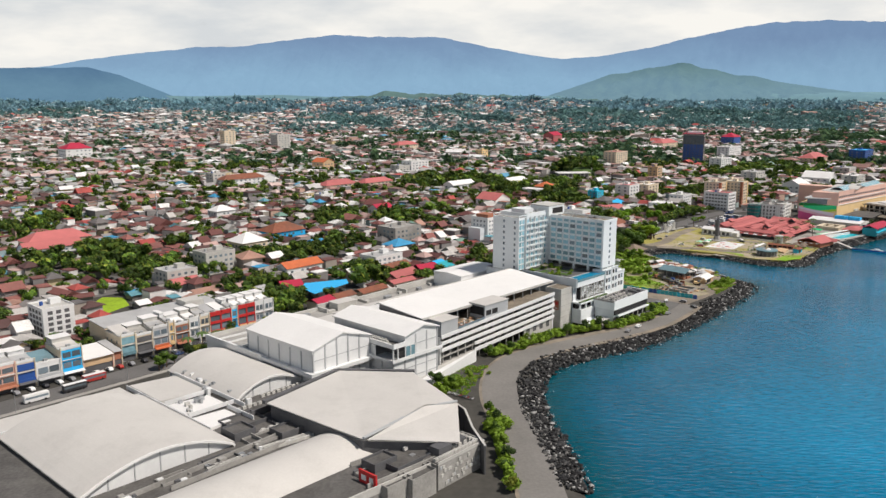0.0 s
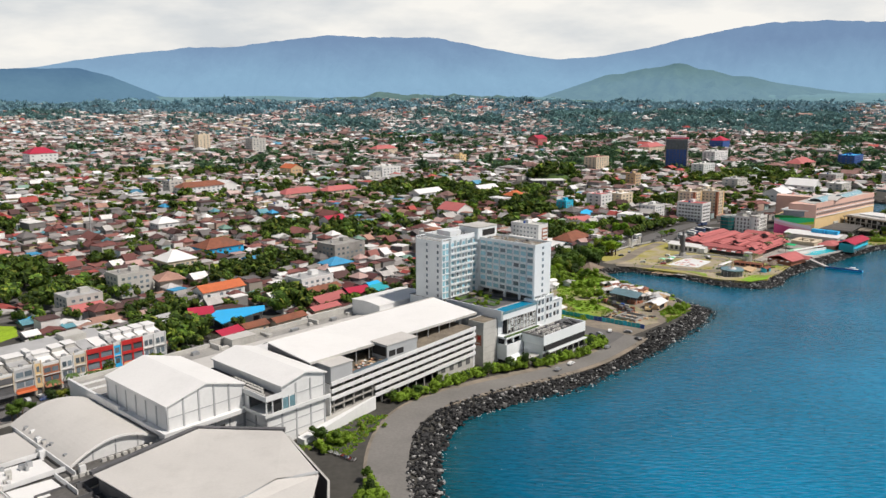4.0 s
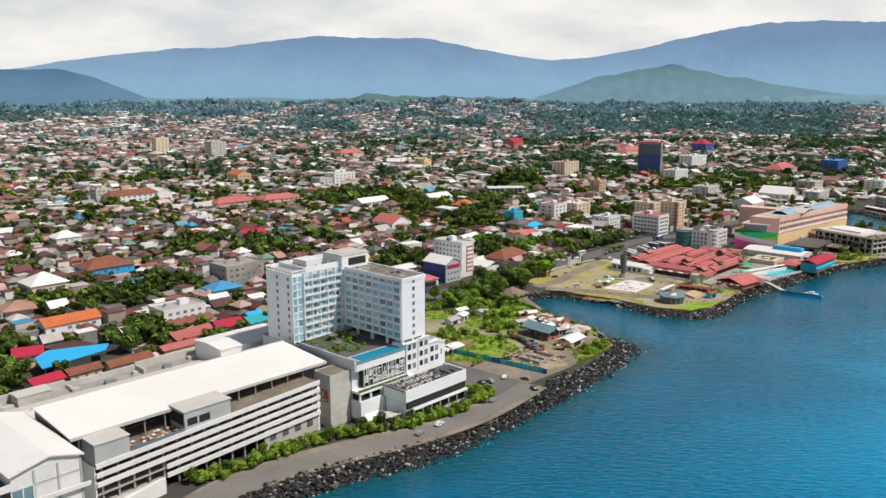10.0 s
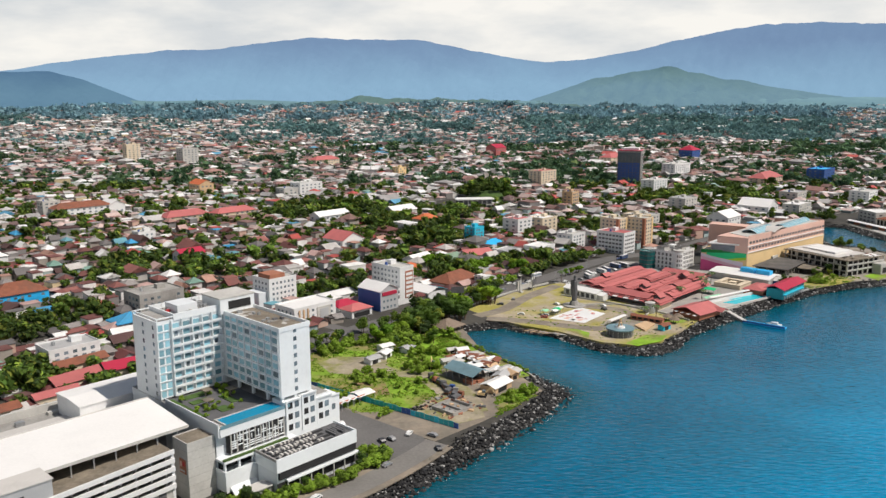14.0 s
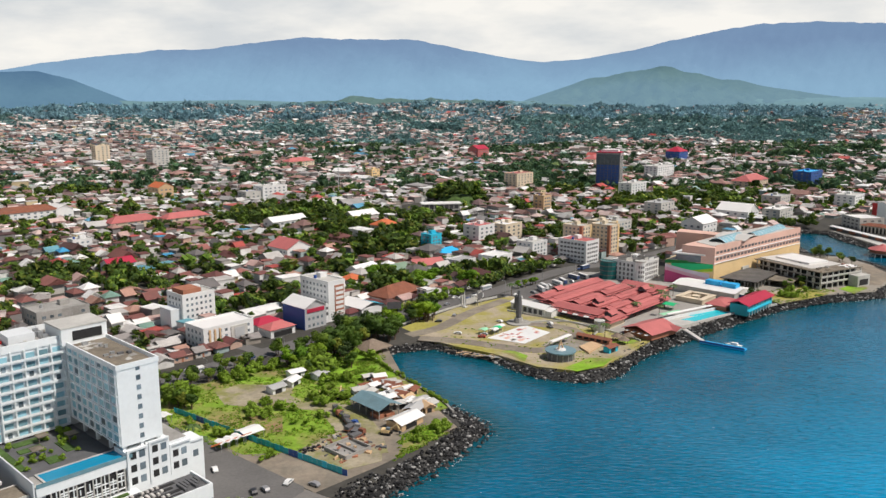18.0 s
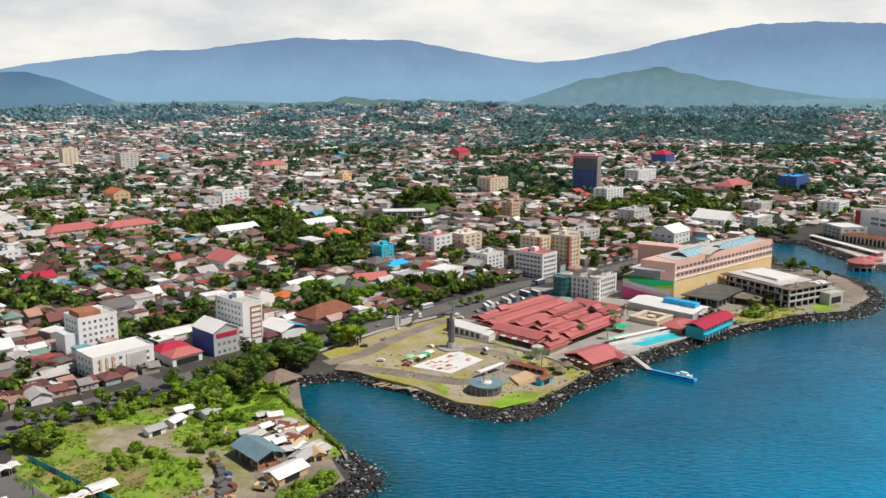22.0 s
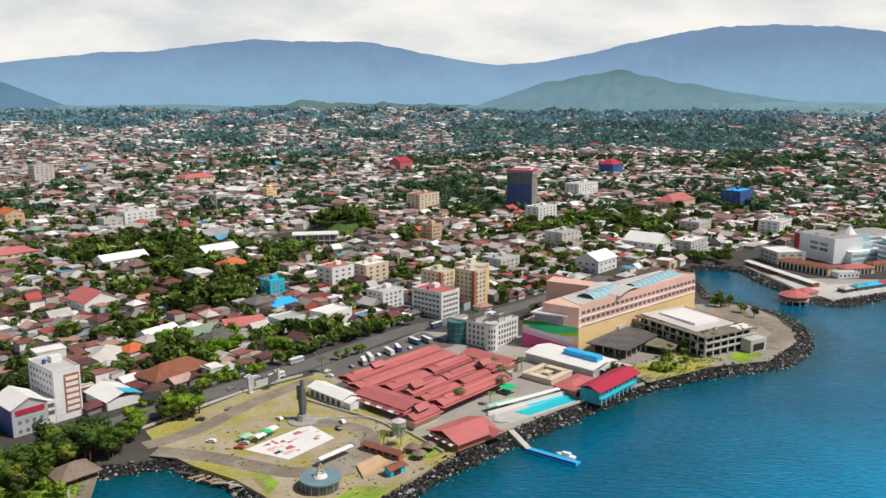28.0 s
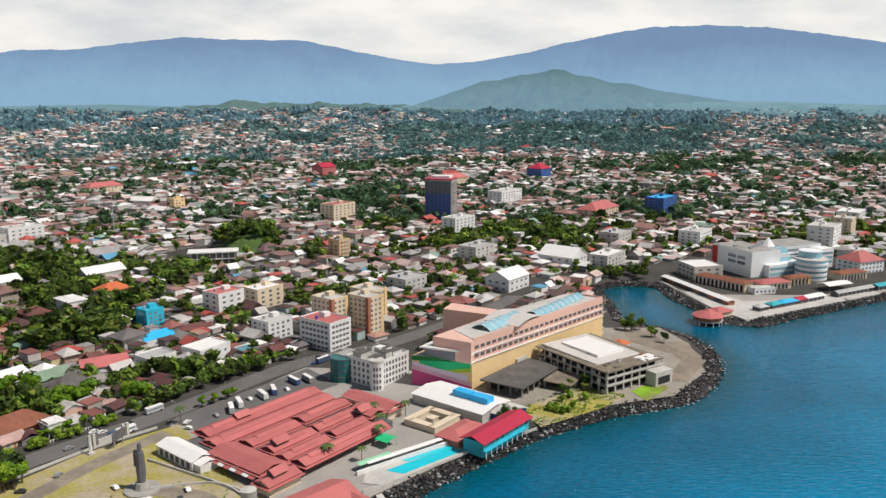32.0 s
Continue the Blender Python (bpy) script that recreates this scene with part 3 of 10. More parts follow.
wdepth = wme.attributes.new("depth", "FLOAT", "POINT")
wdepth.data.foreach_set("value", np.clip(near_line(WX, WY, COAST) * np.where(inside(WX, WY, LAND), 0, 1) * 0.2, 0, 60).ravel().astype(np.float32))
tagged(new("water", wme), "deep blue rippled sea water along the shore", "sea", "", "structure")

# far mountains
def ridge(name, line, radius, front, material, label, seed, drop, relief=0.07):
    """A range of hills round the bay: line gives (bearing, rise in degrees)."""
    b = np.radians(np.arange(line[0][0], line[-1][0] + 0.01, 0.16))
    q = np.linspace(0, 1, 30)
    B, Q = np.meshgrid(b, q)
    rad = front + (radius - front) * Q
    X, Y = 165 + rad * np.sin(B), 178 + rad * np.cos(B)
    crest = 130 + radius * np.tan(np.radians(np.interp(np.degrees(B), [p[0] for p in line], [p[1] for p in line])))
    low = lie(X, Y) - drop
    s = Q ** 1.15
    rise = np.maximum(crest - low, 0)
    spur = (wave(X, Y, 420, seed) + 0.6 * wave(X, Y, 170, seed + 1) + 0.35 * wave(X, Y, 70, seed + 2)) * relief * rise * np.sin(np.pi * np.minimum(Q, 0.98)) ** 0.8
    fine = (wave(X, Y, 130, seed + 3) + 0.35 * wave(X, Y, 45, seed + 4)) * 0.007 * rise
    Z = low + rise * s + spur + fine
    m, n = B.shape
    k = np.arange(m * n).reshape(m, n)
    f = np.stack([k[:-1, :-1], k[:-1, 1:], k[1:, 1:], k[1:, :-1]], -1).reshape(-1, 4)
    tagged(new(name, array_mesh(name, np.stack([X, Y, Z], -1).reshape(-1, 3), np.concatenate([f[:, [0, 1, 2]], f[:, [0, 2, 3]]]), material, False)), label, "mountain", "", "structure")


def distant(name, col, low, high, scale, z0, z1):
    """Far slopes: dark forest, plus the blue haze of distance as emission, shifting with height."""
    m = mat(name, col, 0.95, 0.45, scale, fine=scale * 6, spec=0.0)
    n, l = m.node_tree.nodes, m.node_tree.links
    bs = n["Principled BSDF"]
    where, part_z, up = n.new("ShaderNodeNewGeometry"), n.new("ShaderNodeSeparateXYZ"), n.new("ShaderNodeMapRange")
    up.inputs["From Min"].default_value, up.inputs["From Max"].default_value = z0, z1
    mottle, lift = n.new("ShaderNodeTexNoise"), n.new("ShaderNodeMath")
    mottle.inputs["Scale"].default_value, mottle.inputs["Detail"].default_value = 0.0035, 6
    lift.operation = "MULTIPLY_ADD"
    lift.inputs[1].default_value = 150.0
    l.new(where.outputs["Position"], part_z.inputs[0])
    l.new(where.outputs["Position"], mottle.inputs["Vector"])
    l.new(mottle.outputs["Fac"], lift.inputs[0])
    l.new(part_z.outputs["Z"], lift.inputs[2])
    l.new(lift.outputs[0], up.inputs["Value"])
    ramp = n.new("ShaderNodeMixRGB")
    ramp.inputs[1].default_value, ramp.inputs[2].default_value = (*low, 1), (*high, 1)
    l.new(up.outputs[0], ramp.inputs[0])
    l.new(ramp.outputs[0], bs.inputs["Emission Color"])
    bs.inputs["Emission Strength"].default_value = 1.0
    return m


# low and high colours are the distance haze, glowing from the slopes
M["range"] = distant("haze_blue_forest", (0.016, 0.024, 0.030), (0.245, 0.410, 0.575), (0.172, 0.268, 0.430), 0.004, 260, 490)
M["range_left"] = distant("haze_blue_slope", (0.014, 0.022, 0.026), (0.120, 0.232, 0.335), (0.062, 0.135, 0.250), 0.006, 230, 360)
M["range_green"] = distant("haze_green_hill", (0.024, 0.036, 0.022), (0.150, 0.260, 0.345), (0.085, 0.160, 0.190), 0.008, 225, 380)
M["range_foot"] = distant("haze_green_foothill", (0.045, 0.066, 0.045), (0.130, 0.235, 0.295), (0.190, 0.330, 0.435), 0.012, 160, 240)
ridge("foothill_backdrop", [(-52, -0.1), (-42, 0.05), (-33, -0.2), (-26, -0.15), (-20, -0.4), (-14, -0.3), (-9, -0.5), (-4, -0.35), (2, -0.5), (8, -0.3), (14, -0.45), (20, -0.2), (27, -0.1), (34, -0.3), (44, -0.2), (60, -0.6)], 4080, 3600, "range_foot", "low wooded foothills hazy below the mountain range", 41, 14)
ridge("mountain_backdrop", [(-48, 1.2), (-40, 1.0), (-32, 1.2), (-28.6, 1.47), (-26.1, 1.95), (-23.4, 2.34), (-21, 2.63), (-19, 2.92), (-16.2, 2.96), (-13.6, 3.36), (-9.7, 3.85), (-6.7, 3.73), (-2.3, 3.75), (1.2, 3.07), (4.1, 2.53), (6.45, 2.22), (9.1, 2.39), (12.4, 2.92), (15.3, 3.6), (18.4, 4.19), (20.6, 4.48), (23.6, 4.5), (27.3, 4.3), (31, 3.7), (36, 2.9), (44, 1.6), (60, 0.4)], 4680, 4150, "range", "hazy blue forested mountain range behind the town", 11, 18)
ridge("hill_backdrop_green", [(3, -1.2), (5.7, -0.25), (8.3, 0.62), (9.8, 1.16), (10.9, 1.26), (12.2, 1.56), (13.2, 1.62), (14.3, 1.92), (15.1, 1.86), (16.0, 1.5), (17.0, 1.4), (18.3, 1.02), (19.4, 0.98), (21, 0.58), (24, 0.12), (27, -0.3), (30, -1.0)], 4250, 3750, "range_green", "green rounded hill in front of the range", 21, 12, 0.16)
ridge("hill_backdrop_dark", [(-50, 1.3), (-34, 1.3), (-28.1, 1.43), (-26.3, 1.5), (-24.4, 1.02), (-22.5, 0.22), (-20.5, -0.6), (-18, -1.6)], 4150, 3700, "range_left", "dark wooded foothill hazed blue below the mountain range", 31, 12)


# ---- roads, yards and fields ----
def ribbon(line, width, z):
    """A flat strip of given width along a line of ground points, with a kerb-high edge."""
    g = Geo()
    n = len(line)
    left, right = [], []
    for i, (x, y) in enumerate(line):
        ax, ay = line[max(i - 1, 0)]
        bx, by = line[min(i + 1, n - 1)]
        d = math.hypot(bx - ax, by - ay)
        w = width[i] if isinstance(width, (list, tuple)) else width
        ox, oy = -(by - ay) / d * w / 2, (bx - ax) / d * w / 2
        left.append((x + ox, y + oy))
        right.append((x - ox, y - oy))
    for i in range(n - 1):
        g.prism([right[i], right[i + 1], left[i + 1], left[i]], z - 0.4, z)
    return g


def curve(pts, n=6):
    """A smooth line through the given ground points."""
    out = []
    for i in range(len(pts) - 1):
        p0, p1, p2, p3 = (np.array(pts[max(0, min(len(pts) - 1, i + k))], float) for k in (-1, 0, 1, 2))
        for s in range(n):
            q = s / n
            out.append(tuple(0.5 * ((2 * p1) + (p2 - p0) * q + (2 * p0 - 5 * p1 + 4 * p2 - p3) * q * q + (3 * p1 - p0 - 3 * p2 + p3) * q ** 3)))
    return out + [tuple(pts[-1])]


SHORE_ROAD = curve([(31, 60), (30, 160), (29.5, 225), (26.5, 262), (22.5, 300), (26, 330), (38, 351), (60, 368), (86, 384), (110, 403), (128, 425), (138, 440)])
MAIN_ROAD = curve([uv(u, v) for u, v in [(-520, 78), (-300, 86), (-160, 94), (-60, 97), (40, 102), (120, 107), (200, 109), (320, 110), (430, 108), (520, 112), (580, 96), (690, 92), (780, 100), (860, 62), (1000, 10)]])
slab("road", ribbon(SHORE_ROAD, [14] * 36 + [12] * 4 + [10.5] * 4 + [9.5] * 30, 3.10), "oldroad", "worn grey asphalt road following the rocky shore")
slab("ground_verge", ribbon([(x - 0.7, y + 0.6) for x, y in SHORE_ROAD], [15] * 36 + [16.5] * 40, 3.05), "dirt", "bare brown earth verge beside the shore road")
slab("road_main", ribbon(MAIN_ROAD, 13.5, 3.12), "asphalt", "grey asphalt main road behind the shore front")
slab("pavement", ribbon([(x, y) for x, y in curve([uv(-160, 86), uv(-60, 88), uv(40, 92.5), uv(120, 97.5)])], 2.6, 3.22), "paving", "light paved footway beside the main road")
for line, w in (([uv(560, 112), uv(565, 200), uv(600, 330), uv(700, 520)], 10), ([uv(250, 110), uv(245, 260), uv(280, 430), uv(420, 640)], 8), ([uv(20, 105), uv(0, 240), uv(-60, 420)], 8), ([uv(-200, 240), uv(0, 240), uv(245, 262), uv(563, 210)], 8)):
    slab("road_side", ribbon(curve(line), w, 3.08), "asphalt", "narrow grey side street between the houses")
slab("ground_yard", Geo().prism([uv(146, -30), uv(172, -26), uv(176, -20), uv(172, 64), uv(150, 64), uv(148, 0)], 2.7, 3.06), "asphalt", "grey car park surface beside the hotel")
slab("ground_lot", Geo().prism([uv(176, -26), uv(205, -27), uv(248, -24), uv(272, 30), uv(300, 72), uv(180, 92), uv(172, 66)], 2.7, 3.02), "dirt", "bare brown earth of a vacant shore lot")
slab("ground_lot_grass", Geo().prism([uv(176, 16), uv(190, 4), uv(212, 8), uv(228, 24), uv(252, 34), uv(274, 44), uv(292, 70), uv(262, 88), uv(182, 94), uv(172, 62)], 2.9, 3.1), "lotmix", "weedy green and bare ground of the vacant lot")
for pts, m_, lab in (([(203, 79), (216, 80), (232, 60), (219, 47), (206, 50), (198, 63)], "bare", "bare pale earth in the vacant lot"), ([(197, 46), (208, 36), (198, 22), (190, 28)], "rustearth", "bare rusty brown earth in the vacant lot"), ([(213, 43), (221, 28), (212, 6), (197, 4), (190, -2), (191, -14), (194, -21), (207, -25), (224, -6), (234, 22), (226, 40)], "bare", "grey trampled earth of a salvage yard")):
    slab("ground_bare", Geo().prism([uv(*p) for p in pts], 2.95, 3.14), m_, lab)
slab("ground_lot_lush", Geo().prism([uv(216, 84), uv(226, 70), uv(240, 54), uv(246, 40), uv(262, 40), uv(284, 58), uv(291, 71), uv(262, 87), uv(236, 88)], 2.9, 3.13), "lotgrass", "lush bright green growth at the back of the lot")
slab("ground_cove_edge", Geo().prism([uv(250, -6), uv(260, -8), uv(265, 4), uv(271, 30), uv(281, 61), uv(289, 71), uv(283, 60), uv(261, 40), uv(250, 20)], 2.2, 3.09), "lotgrass", "green bank along the cove")
slab("ground_lot_tip", Geo().prism([uv(212, -27), uv(240, -25), uv(249, -14), uv(228, -16)], 2.9, 3.12), "lotgrass", "bright green grass behind the shore rocks")
slab("ground_field", Geo().prism([uv(324, 68), uv(325, 46), uv(329, 24), uv(328, -4), uv(335, -20), uv(351, -27), uv(384, -25), uv(403, -23), uv(406, 10), uv(418, 60), uv(430, 92), uv(384, 98), uv(330, 92)], 1.2, 3.05), "dryfield", "dry yellow-green event field by the water")
slab("ground_plaza", Geo().prism([uv(398, -22), uv(470, -30), uv(540, -34), uv(560, 40), uv(520, 104), uv(426, 96), uv(408, 20)], 2.7, 3.04), "paving", "light paved ground round the market halls")
slab("ground_buspark", Geo().prism([uv(430, 76), uv(512, 70), uv(520, 102), uv(428, 100)], 2.8, 3.09), "asphalt", "asphalt bus park beside the market")
slab("ground_cape", Geo().prism([uv(534, -40), uv(570, -56), uv(604, -78), uv(650, -78), uv(694, -52), uv(716, -24), uv(690, 10), uv(560, 44)], 2.7, 3.03), "sand", "dusty bare yard at the tip of the point")
slab("ground_capegrass", Geo().prism([uv(528, -44), uv(566, -56), uv(588, -60), uv(586, -36), uv(540, -24)], 2.9, 3.1), "dryfield", "rough grass beside the shore rocks")
slab("road_cape", Geo().prism([uv(626, -76), uv(668, -72), uv(696, -48), uv(686, -36), uv(660, -60), uv(622, -66)], 2.9, 3.1), "dirt", "brown gravel path round the point")
slab("ground_capepatch", Geo().prism([uv(588, -70), uv(612, -72), uv(620, -62), uv(596, -58)], 2.9, 3.12), "lotgrass", "rough green patch behind the rocks")
slab("ground_tip", Geo().prism([uv(668, -50), uv(690, -36), uv(706, -22), uv(694, -8), uv(676, -22)], 2.9, 3.12), "dirt", "dark bare earth at the tip of the point")
for pts in ([(335, -15), (335, -22), (351, -27), (363, -24.5), (357, -15.5)], [(334, 23), (330, 5), (338, 9), (340, 21)], [(384, -10), (392, -20), (402, -21), (402, -6)]):
    slab("ground_shore_grass", Geo().prism([uv(*p) for p in pts][::1], 2.9, 3.09), "lotgrass", "yellow-green grass behind the shore rocks")
slab("ground_forecourt", Geo().prism([uv(356, 14), uv(357, -4), uv(380, -12), uv(390, 2), uv(384, 18), uv(370, 16)], 2.9, 3.10), "sand", "bare dusty forecourt by the kiosks")
slab("ground_salvage_path", ribbon(curve([uv(220.5, 51.4), uv(221.4, 34), uv(230, 27), uv(225, 2), uv(211, -20)]), 5.5, 3.16), "bare", "pale earth path across the vacant lot")
for line in ([uv(322, 78), uv(345, 76), uv(380, 84), uv(420, 88)], [uv(322, 70), uv(334, 48), uv(346, 14), uv(358, 6)], [uv(384, 46), uv(392, 24), uv(384, 8), uv(372, 4)]):
    slab("road_track", ribbon(curve(line), 8.5, 3.11), "track", "dusty tan track across the event field")


# ---- kinds of things ----
WIN = {}


def pane(w, h, material):
    key = (w, h, material)
    if key not in WIN:
        me = Geo().box(-w / 2, -0.06, 0, w / 2, 0.05, h).mesh("window")
        me.materials.append(M[material])
        WIN[key] = me
    return WIN[key]


def windows(parent, side, w, d, z0, floors, rise, bays, size=(1.4, 1.5), material="glass", inset=1.5, skip=0.0, name="window"):
    """Rows of separate windows on one side of a box of w by d round its parent: s, n, e or w."""
    span = (w if side in "sn" else d) - 2 * inset
    for f in range(floors):
        for b in range(bays):
            if skip and random.random() < skip:
                continue
            a = -span / 2 + span * (b + 0.5) / bays
            x, y, r = {"s": (a, -d / 2, 0), "n": (a, d / 2, 180), "e": (w / 2, a, 90), "w": (-w / 2, a, -90)}[side]
            part(name, pane(*size, material), material, parent, at=pose(x, y, z0 + f * rise, 0, 0, r))


def block(name, at, w, d, h, label, wall="white", roof="concrete_pale", floors=3, sides="sw", bays=(6, 4), category="building", group="", parapet=0.9, band="", size=(1.5, 1.5), kind="", top="flat", rise=3.0, glass="glass", skip=0.0, plant=True):
    """A plain upright building with parapet or pitched roof, ledges and separate windows."""
    t = thing(name, at, label, category, group, kind)
    part("wall", Geo().box(-w / 2, -d / 2, -0.6, w / 2, d / 2, h), wall, t)
    if top == "flat":
        g = Geo()
        for x0, y0, x1, y1 in ((-w / 2 - 0.1, -d / 2 - 0.1, w / 2 + 0.1, -d / 2 + 0.25), (-w / 2 - 0.1, d / 2 - 0.25, w / 2 + 0.1, d / 2 + 0.1), (-w / 2 - 0.1, -d / 2 + 0.25, -w / 2 + 0.25, d / 2 - 0.25), (w / 2 - 0.25, -d / 2 + 0.25, w / 2 + 0.1, d / 2 - 0.25)):
            g.box(x0, y0, h - 0.3, x1, y1, h + parapet)
        part("parapet", g, wall, t)
        part("roof", Geo().box(-w / 2 + 0.25, -d / 2 + 0.25, h - 0.2, w / 2 - 0.25, d / 2 - 0.25, h + 0.12), roof, t)
        if plant:
            px, py = w * 0.18, d * 0.12
            part("stair_house", Geo().box(px - min(2.6, w * 0.2), py - min(2, d * 0.2), h + 0.1, px + min(2.6, w * 0.2), py + min(2, d * 0.2), h + 2.8), wall, t)
            part("water_tank", Geo().tube(-w * 0.25, d * 0.1, h + 0.1, h + 2.0, 0.9), "navy" if floors % 2 else "steel", t)
    elif top == "hip":
        part("roof", Geo().hip(-w / 2, -d / 2, w / 2, d / 2, h, h + min(w, d) * 0.3, 0.8), roof, t)
    elif top == "gable":
        part("roof", Geo().gable(-w / 2, -d / 2, w / 2, d / 2, h, h + min(w, d) * 0.25, 0.7, along="x" if w > d else "y"), roof, t)
        e = min(w, d) * 0.25
        part("gable_wall", Geo().section([(-min(w, d) / 2, h - 0.1), (min(w, d) / 2, h - 0.1), (0, h + e - 0.05)], -max(w, d) / 2 + 0.05, max(w, d) / 2 - 0.05, "x" if w > d else "y"), wall, t)
    step = (h - 0.6) / floors
    for f in range(1, floors):
        part("ledge", Geo().box(-w / 2 - 0.14, -d / 2 - 0.14, f * step - 0.12, w / 2 + 0.14, d / 2 + 0.14, f * step + 0.12), band or wall, t)
    hh = min(size[1], step * 0.62)
    for s in sides:
        windows(t, s, w, d, step * 0.28, floors, step, bays[0] if s in "sn" else bays[1], (size[0], hh), glass, skip=skip)
    return t


def posts(parent, pts, z0, z1, r, material="concrete_pale", name="post"):
    me = Geo().box(-r, -r, 0, r, r, z1 - z0).mesh(name)
    me.materials.append(M[material])
    for x, y in pts:
        part(name, me, material, parent, at=pose(x, y, z0))


CONDENSER = Geo().box(-0.75, -0.5, 0, 0.75, 0.5, 1.0).tube(0, 0, 1.0, 1.12, 0.4, n=8).mesh("condenser")
CONDENSER.materials.append(M["concrete_pale"])


def condensers(pts, z, turn=0):
    for u, v in pts:
        c = new("air_conditioner", CONDENSER)
        c.matrix_basis = mall(u, v, z, turn)
        tagged(c, "pale grey rooftop air conditioning unit", "air conditioner", "rooftop air conditioners")


# ---- shopping mall: gabled halls ----
def gabled_hall(u0, v0, u1, v1, eave, ridge, label):
    w, d = u1 - u0, v1 - v0
    t = thing("mall_hall", mall((u0 + u1) / 2, (v0 + v1) / 2), label, "shopping mall", "gabled mall halls")
    e, r = eave - 3, ridge - 3
    body = Geo().section([(-w / 2, 0), (w / 2, 0), (w / 2, e), (0, r), (-w / 2, e)], -d / 2, d / 2)
    part("wall", body, "white", t)
    part("roof", Geo().gable(-w / 2, -d / 2, w / 2, d / 2, e, r, 0.7, 0.45), "roofwhite", t)
    n = 5
    for i in range(n + 1):
        x = -w / 2 + w * i / n
        top = e + (r - e) * (1 - abs(2 * i / n - 1)) - 0.3
        part("pilaster", Geo().box(x - 0.3, -d / 2 - 0.25, 0, x + 0.3, -d / 2 + 0.1, top), "grey", t)
    for i in range(7):
        y = -d / 2 + d * i / 6
        part("pilaster", Geo().box(-w / 2 - 0.25, y - 0.3, 0, -w / 2 + 0.1, y + 0.3, e - 0.5), "grey", t)
    for z in (e * 0.30, e * 0.80):
        part("ledge", Geo().box(-w / 2 - 0.12, -d / 2 - 0.12, z - 0.12, w / 2 + 0.12, -d / 2 + 0.1, z + 0.12), "grey", t)
    part("gutter_band", Geo().box(-w / 2 - 0.5, -d / 2 - 0.3, e - 1.2, -w / 2 + 0.1, d / 2 + 0.3, e - 0.35), "white", t)
    part("balcony_wall", Geo().box(-w / 2 - 2.2, -d / 2 - 1.8, e * 0.52, w / 2 + 0.4, -d / 2, e * 0.52 + 1.5).box(-w / 2 - 2.2, -d / 2, e * 0.52, -w / 2, d / 2, e * 0.52 + 1.5), "white", t)
    part("balcony_floor", Geo().box(-w / 2 - 2.0, -d / 2 - 1.6, e * 0.52 - 0.3, w / 2, -d / 2 - 0.02, e * 0.52), "concrete", t)
    return t


h1 = gabled_hall(-59, 11.5, -30, 54, 24, 28, "white gabled mall hall with grey wall pilasters")
# second hall: gabled part, flat roof for cooling units beside it, glazed terrace in its upper storey
h2 = thing("mall_hall", mall(-13.4, 20.25), "white gabled mall hall with a windowed terrace", "shopping mall", "gabled mall halls")
part("wall", Geo().section([(-9.4, 0), (9.4, 0), (9.4, 21.4), (0.8, 23.6), (-9.4, 21.4)], -21.75, 21.75), "white", h2)
part("roof", Geo().section([(-10.2, 21.2), (0.8, 23.9), (10.3, 21.4), (10.3, 21.85), (0.8, 24.4), (-10.2, 21.65)], -22.6, 22.4), "roofwhite", h2)
part("side_wall", Geo().box(-16.1, -21.75, 0, -9.4, 21.75, 12.4).box(-16.1, -11.0, 12.4, -9.4, 21.75, 17.4), "white", h2)
part("terrace_slab", Geo().box(-16.6, -22.5, 17.4, -9.45, 21.75, 17.9), "roofdark", h2, "dark flat roof over the terrace")
part("terrace_parapet", Geo().box(-16.7, -22.7, 17.6, -9.3, -22.3, 19.6).box(-16.7, -22.3, 17.6, -16.3, 21.75, 19.4), "white", h2)
# dark backs and opening sheet paint the shade inside the terrace
part("terrace_back", Geo().box(-9.55, -21.4, 12.6, -9.35, -11, 17.3), "darkgrey", h2)
part("terrace_soffit_wall", Geo().box(-16.0, -11.2, 12.6, -9.4, -10.95, 17.4), "darkgrey", h2)
part("window_band", Geo().box(-9.3, -21.95, 12.9, -3.9, -21.7, 16.9), "curtain", h2, "green-tinted glazed terrace front")
part("terrace_opening", Geo().box(-13.6, -21.9, 12.9, -9.6, -21.75, 15.6), "dark", h2)
for x in (-16.2, -13.6, -9.5, -6.6, -3.8):
    part("terrace_post", Geo().box(x - 0.18, -22.2, 12.4, x + 0.18, -21.7, 17.4), "white", h2)
part("terrace_post", Geo().box(-16.25, -11.6, 12.4, -15.9, -11.2, 17.4), "white", h2)
part("balcony_wall", Geo().box(-17.4, -23.0, 11.9, 11.4, -22.6, 13.2).box(-17.4, -22.6, 11.9, -17.0, 14, 13.2), "white", h2)
part("balcony_floor", Geo().box(-17.0, -22.6, 11.7, 11.2, -21.75, 12.0).box(-17.0, -21.75, 11.7, -16.1, 14, 12.0), "concrete", h2)
for x in (-16.0, -9.6, -3.4, 3.0, 9.3):
    part("pilaster", Geo().box(x - 0.3, -21.95, 0, x + 0.3, -21.7, 11.7), "grey", h2)
for x in (-3.4, 3.0, 9.3):
    part("pilaster", Geo().box(x - 0.3, -21.95, 13.2, x + 0.3, -21.7, 21.2), "grey", h2)
for y in (-15.4, -8.8, -2.2, 4.4, 11.0):
    part("pilaster", Geo().box(-16.3, y - 0.3, 0, -16.05, y + 0.3, 11.7), "grey", h2)
for z in (3.6, 7.6):
    part("ledge", Geo().box(-16.25, -21.9, z, 9.6, -21.72, z + 0.3), "grey", h2)
    part("ledge", Geo().box(-16.28, -21.72, z, -16.08, 14, z + 0.3), "grey", h2)
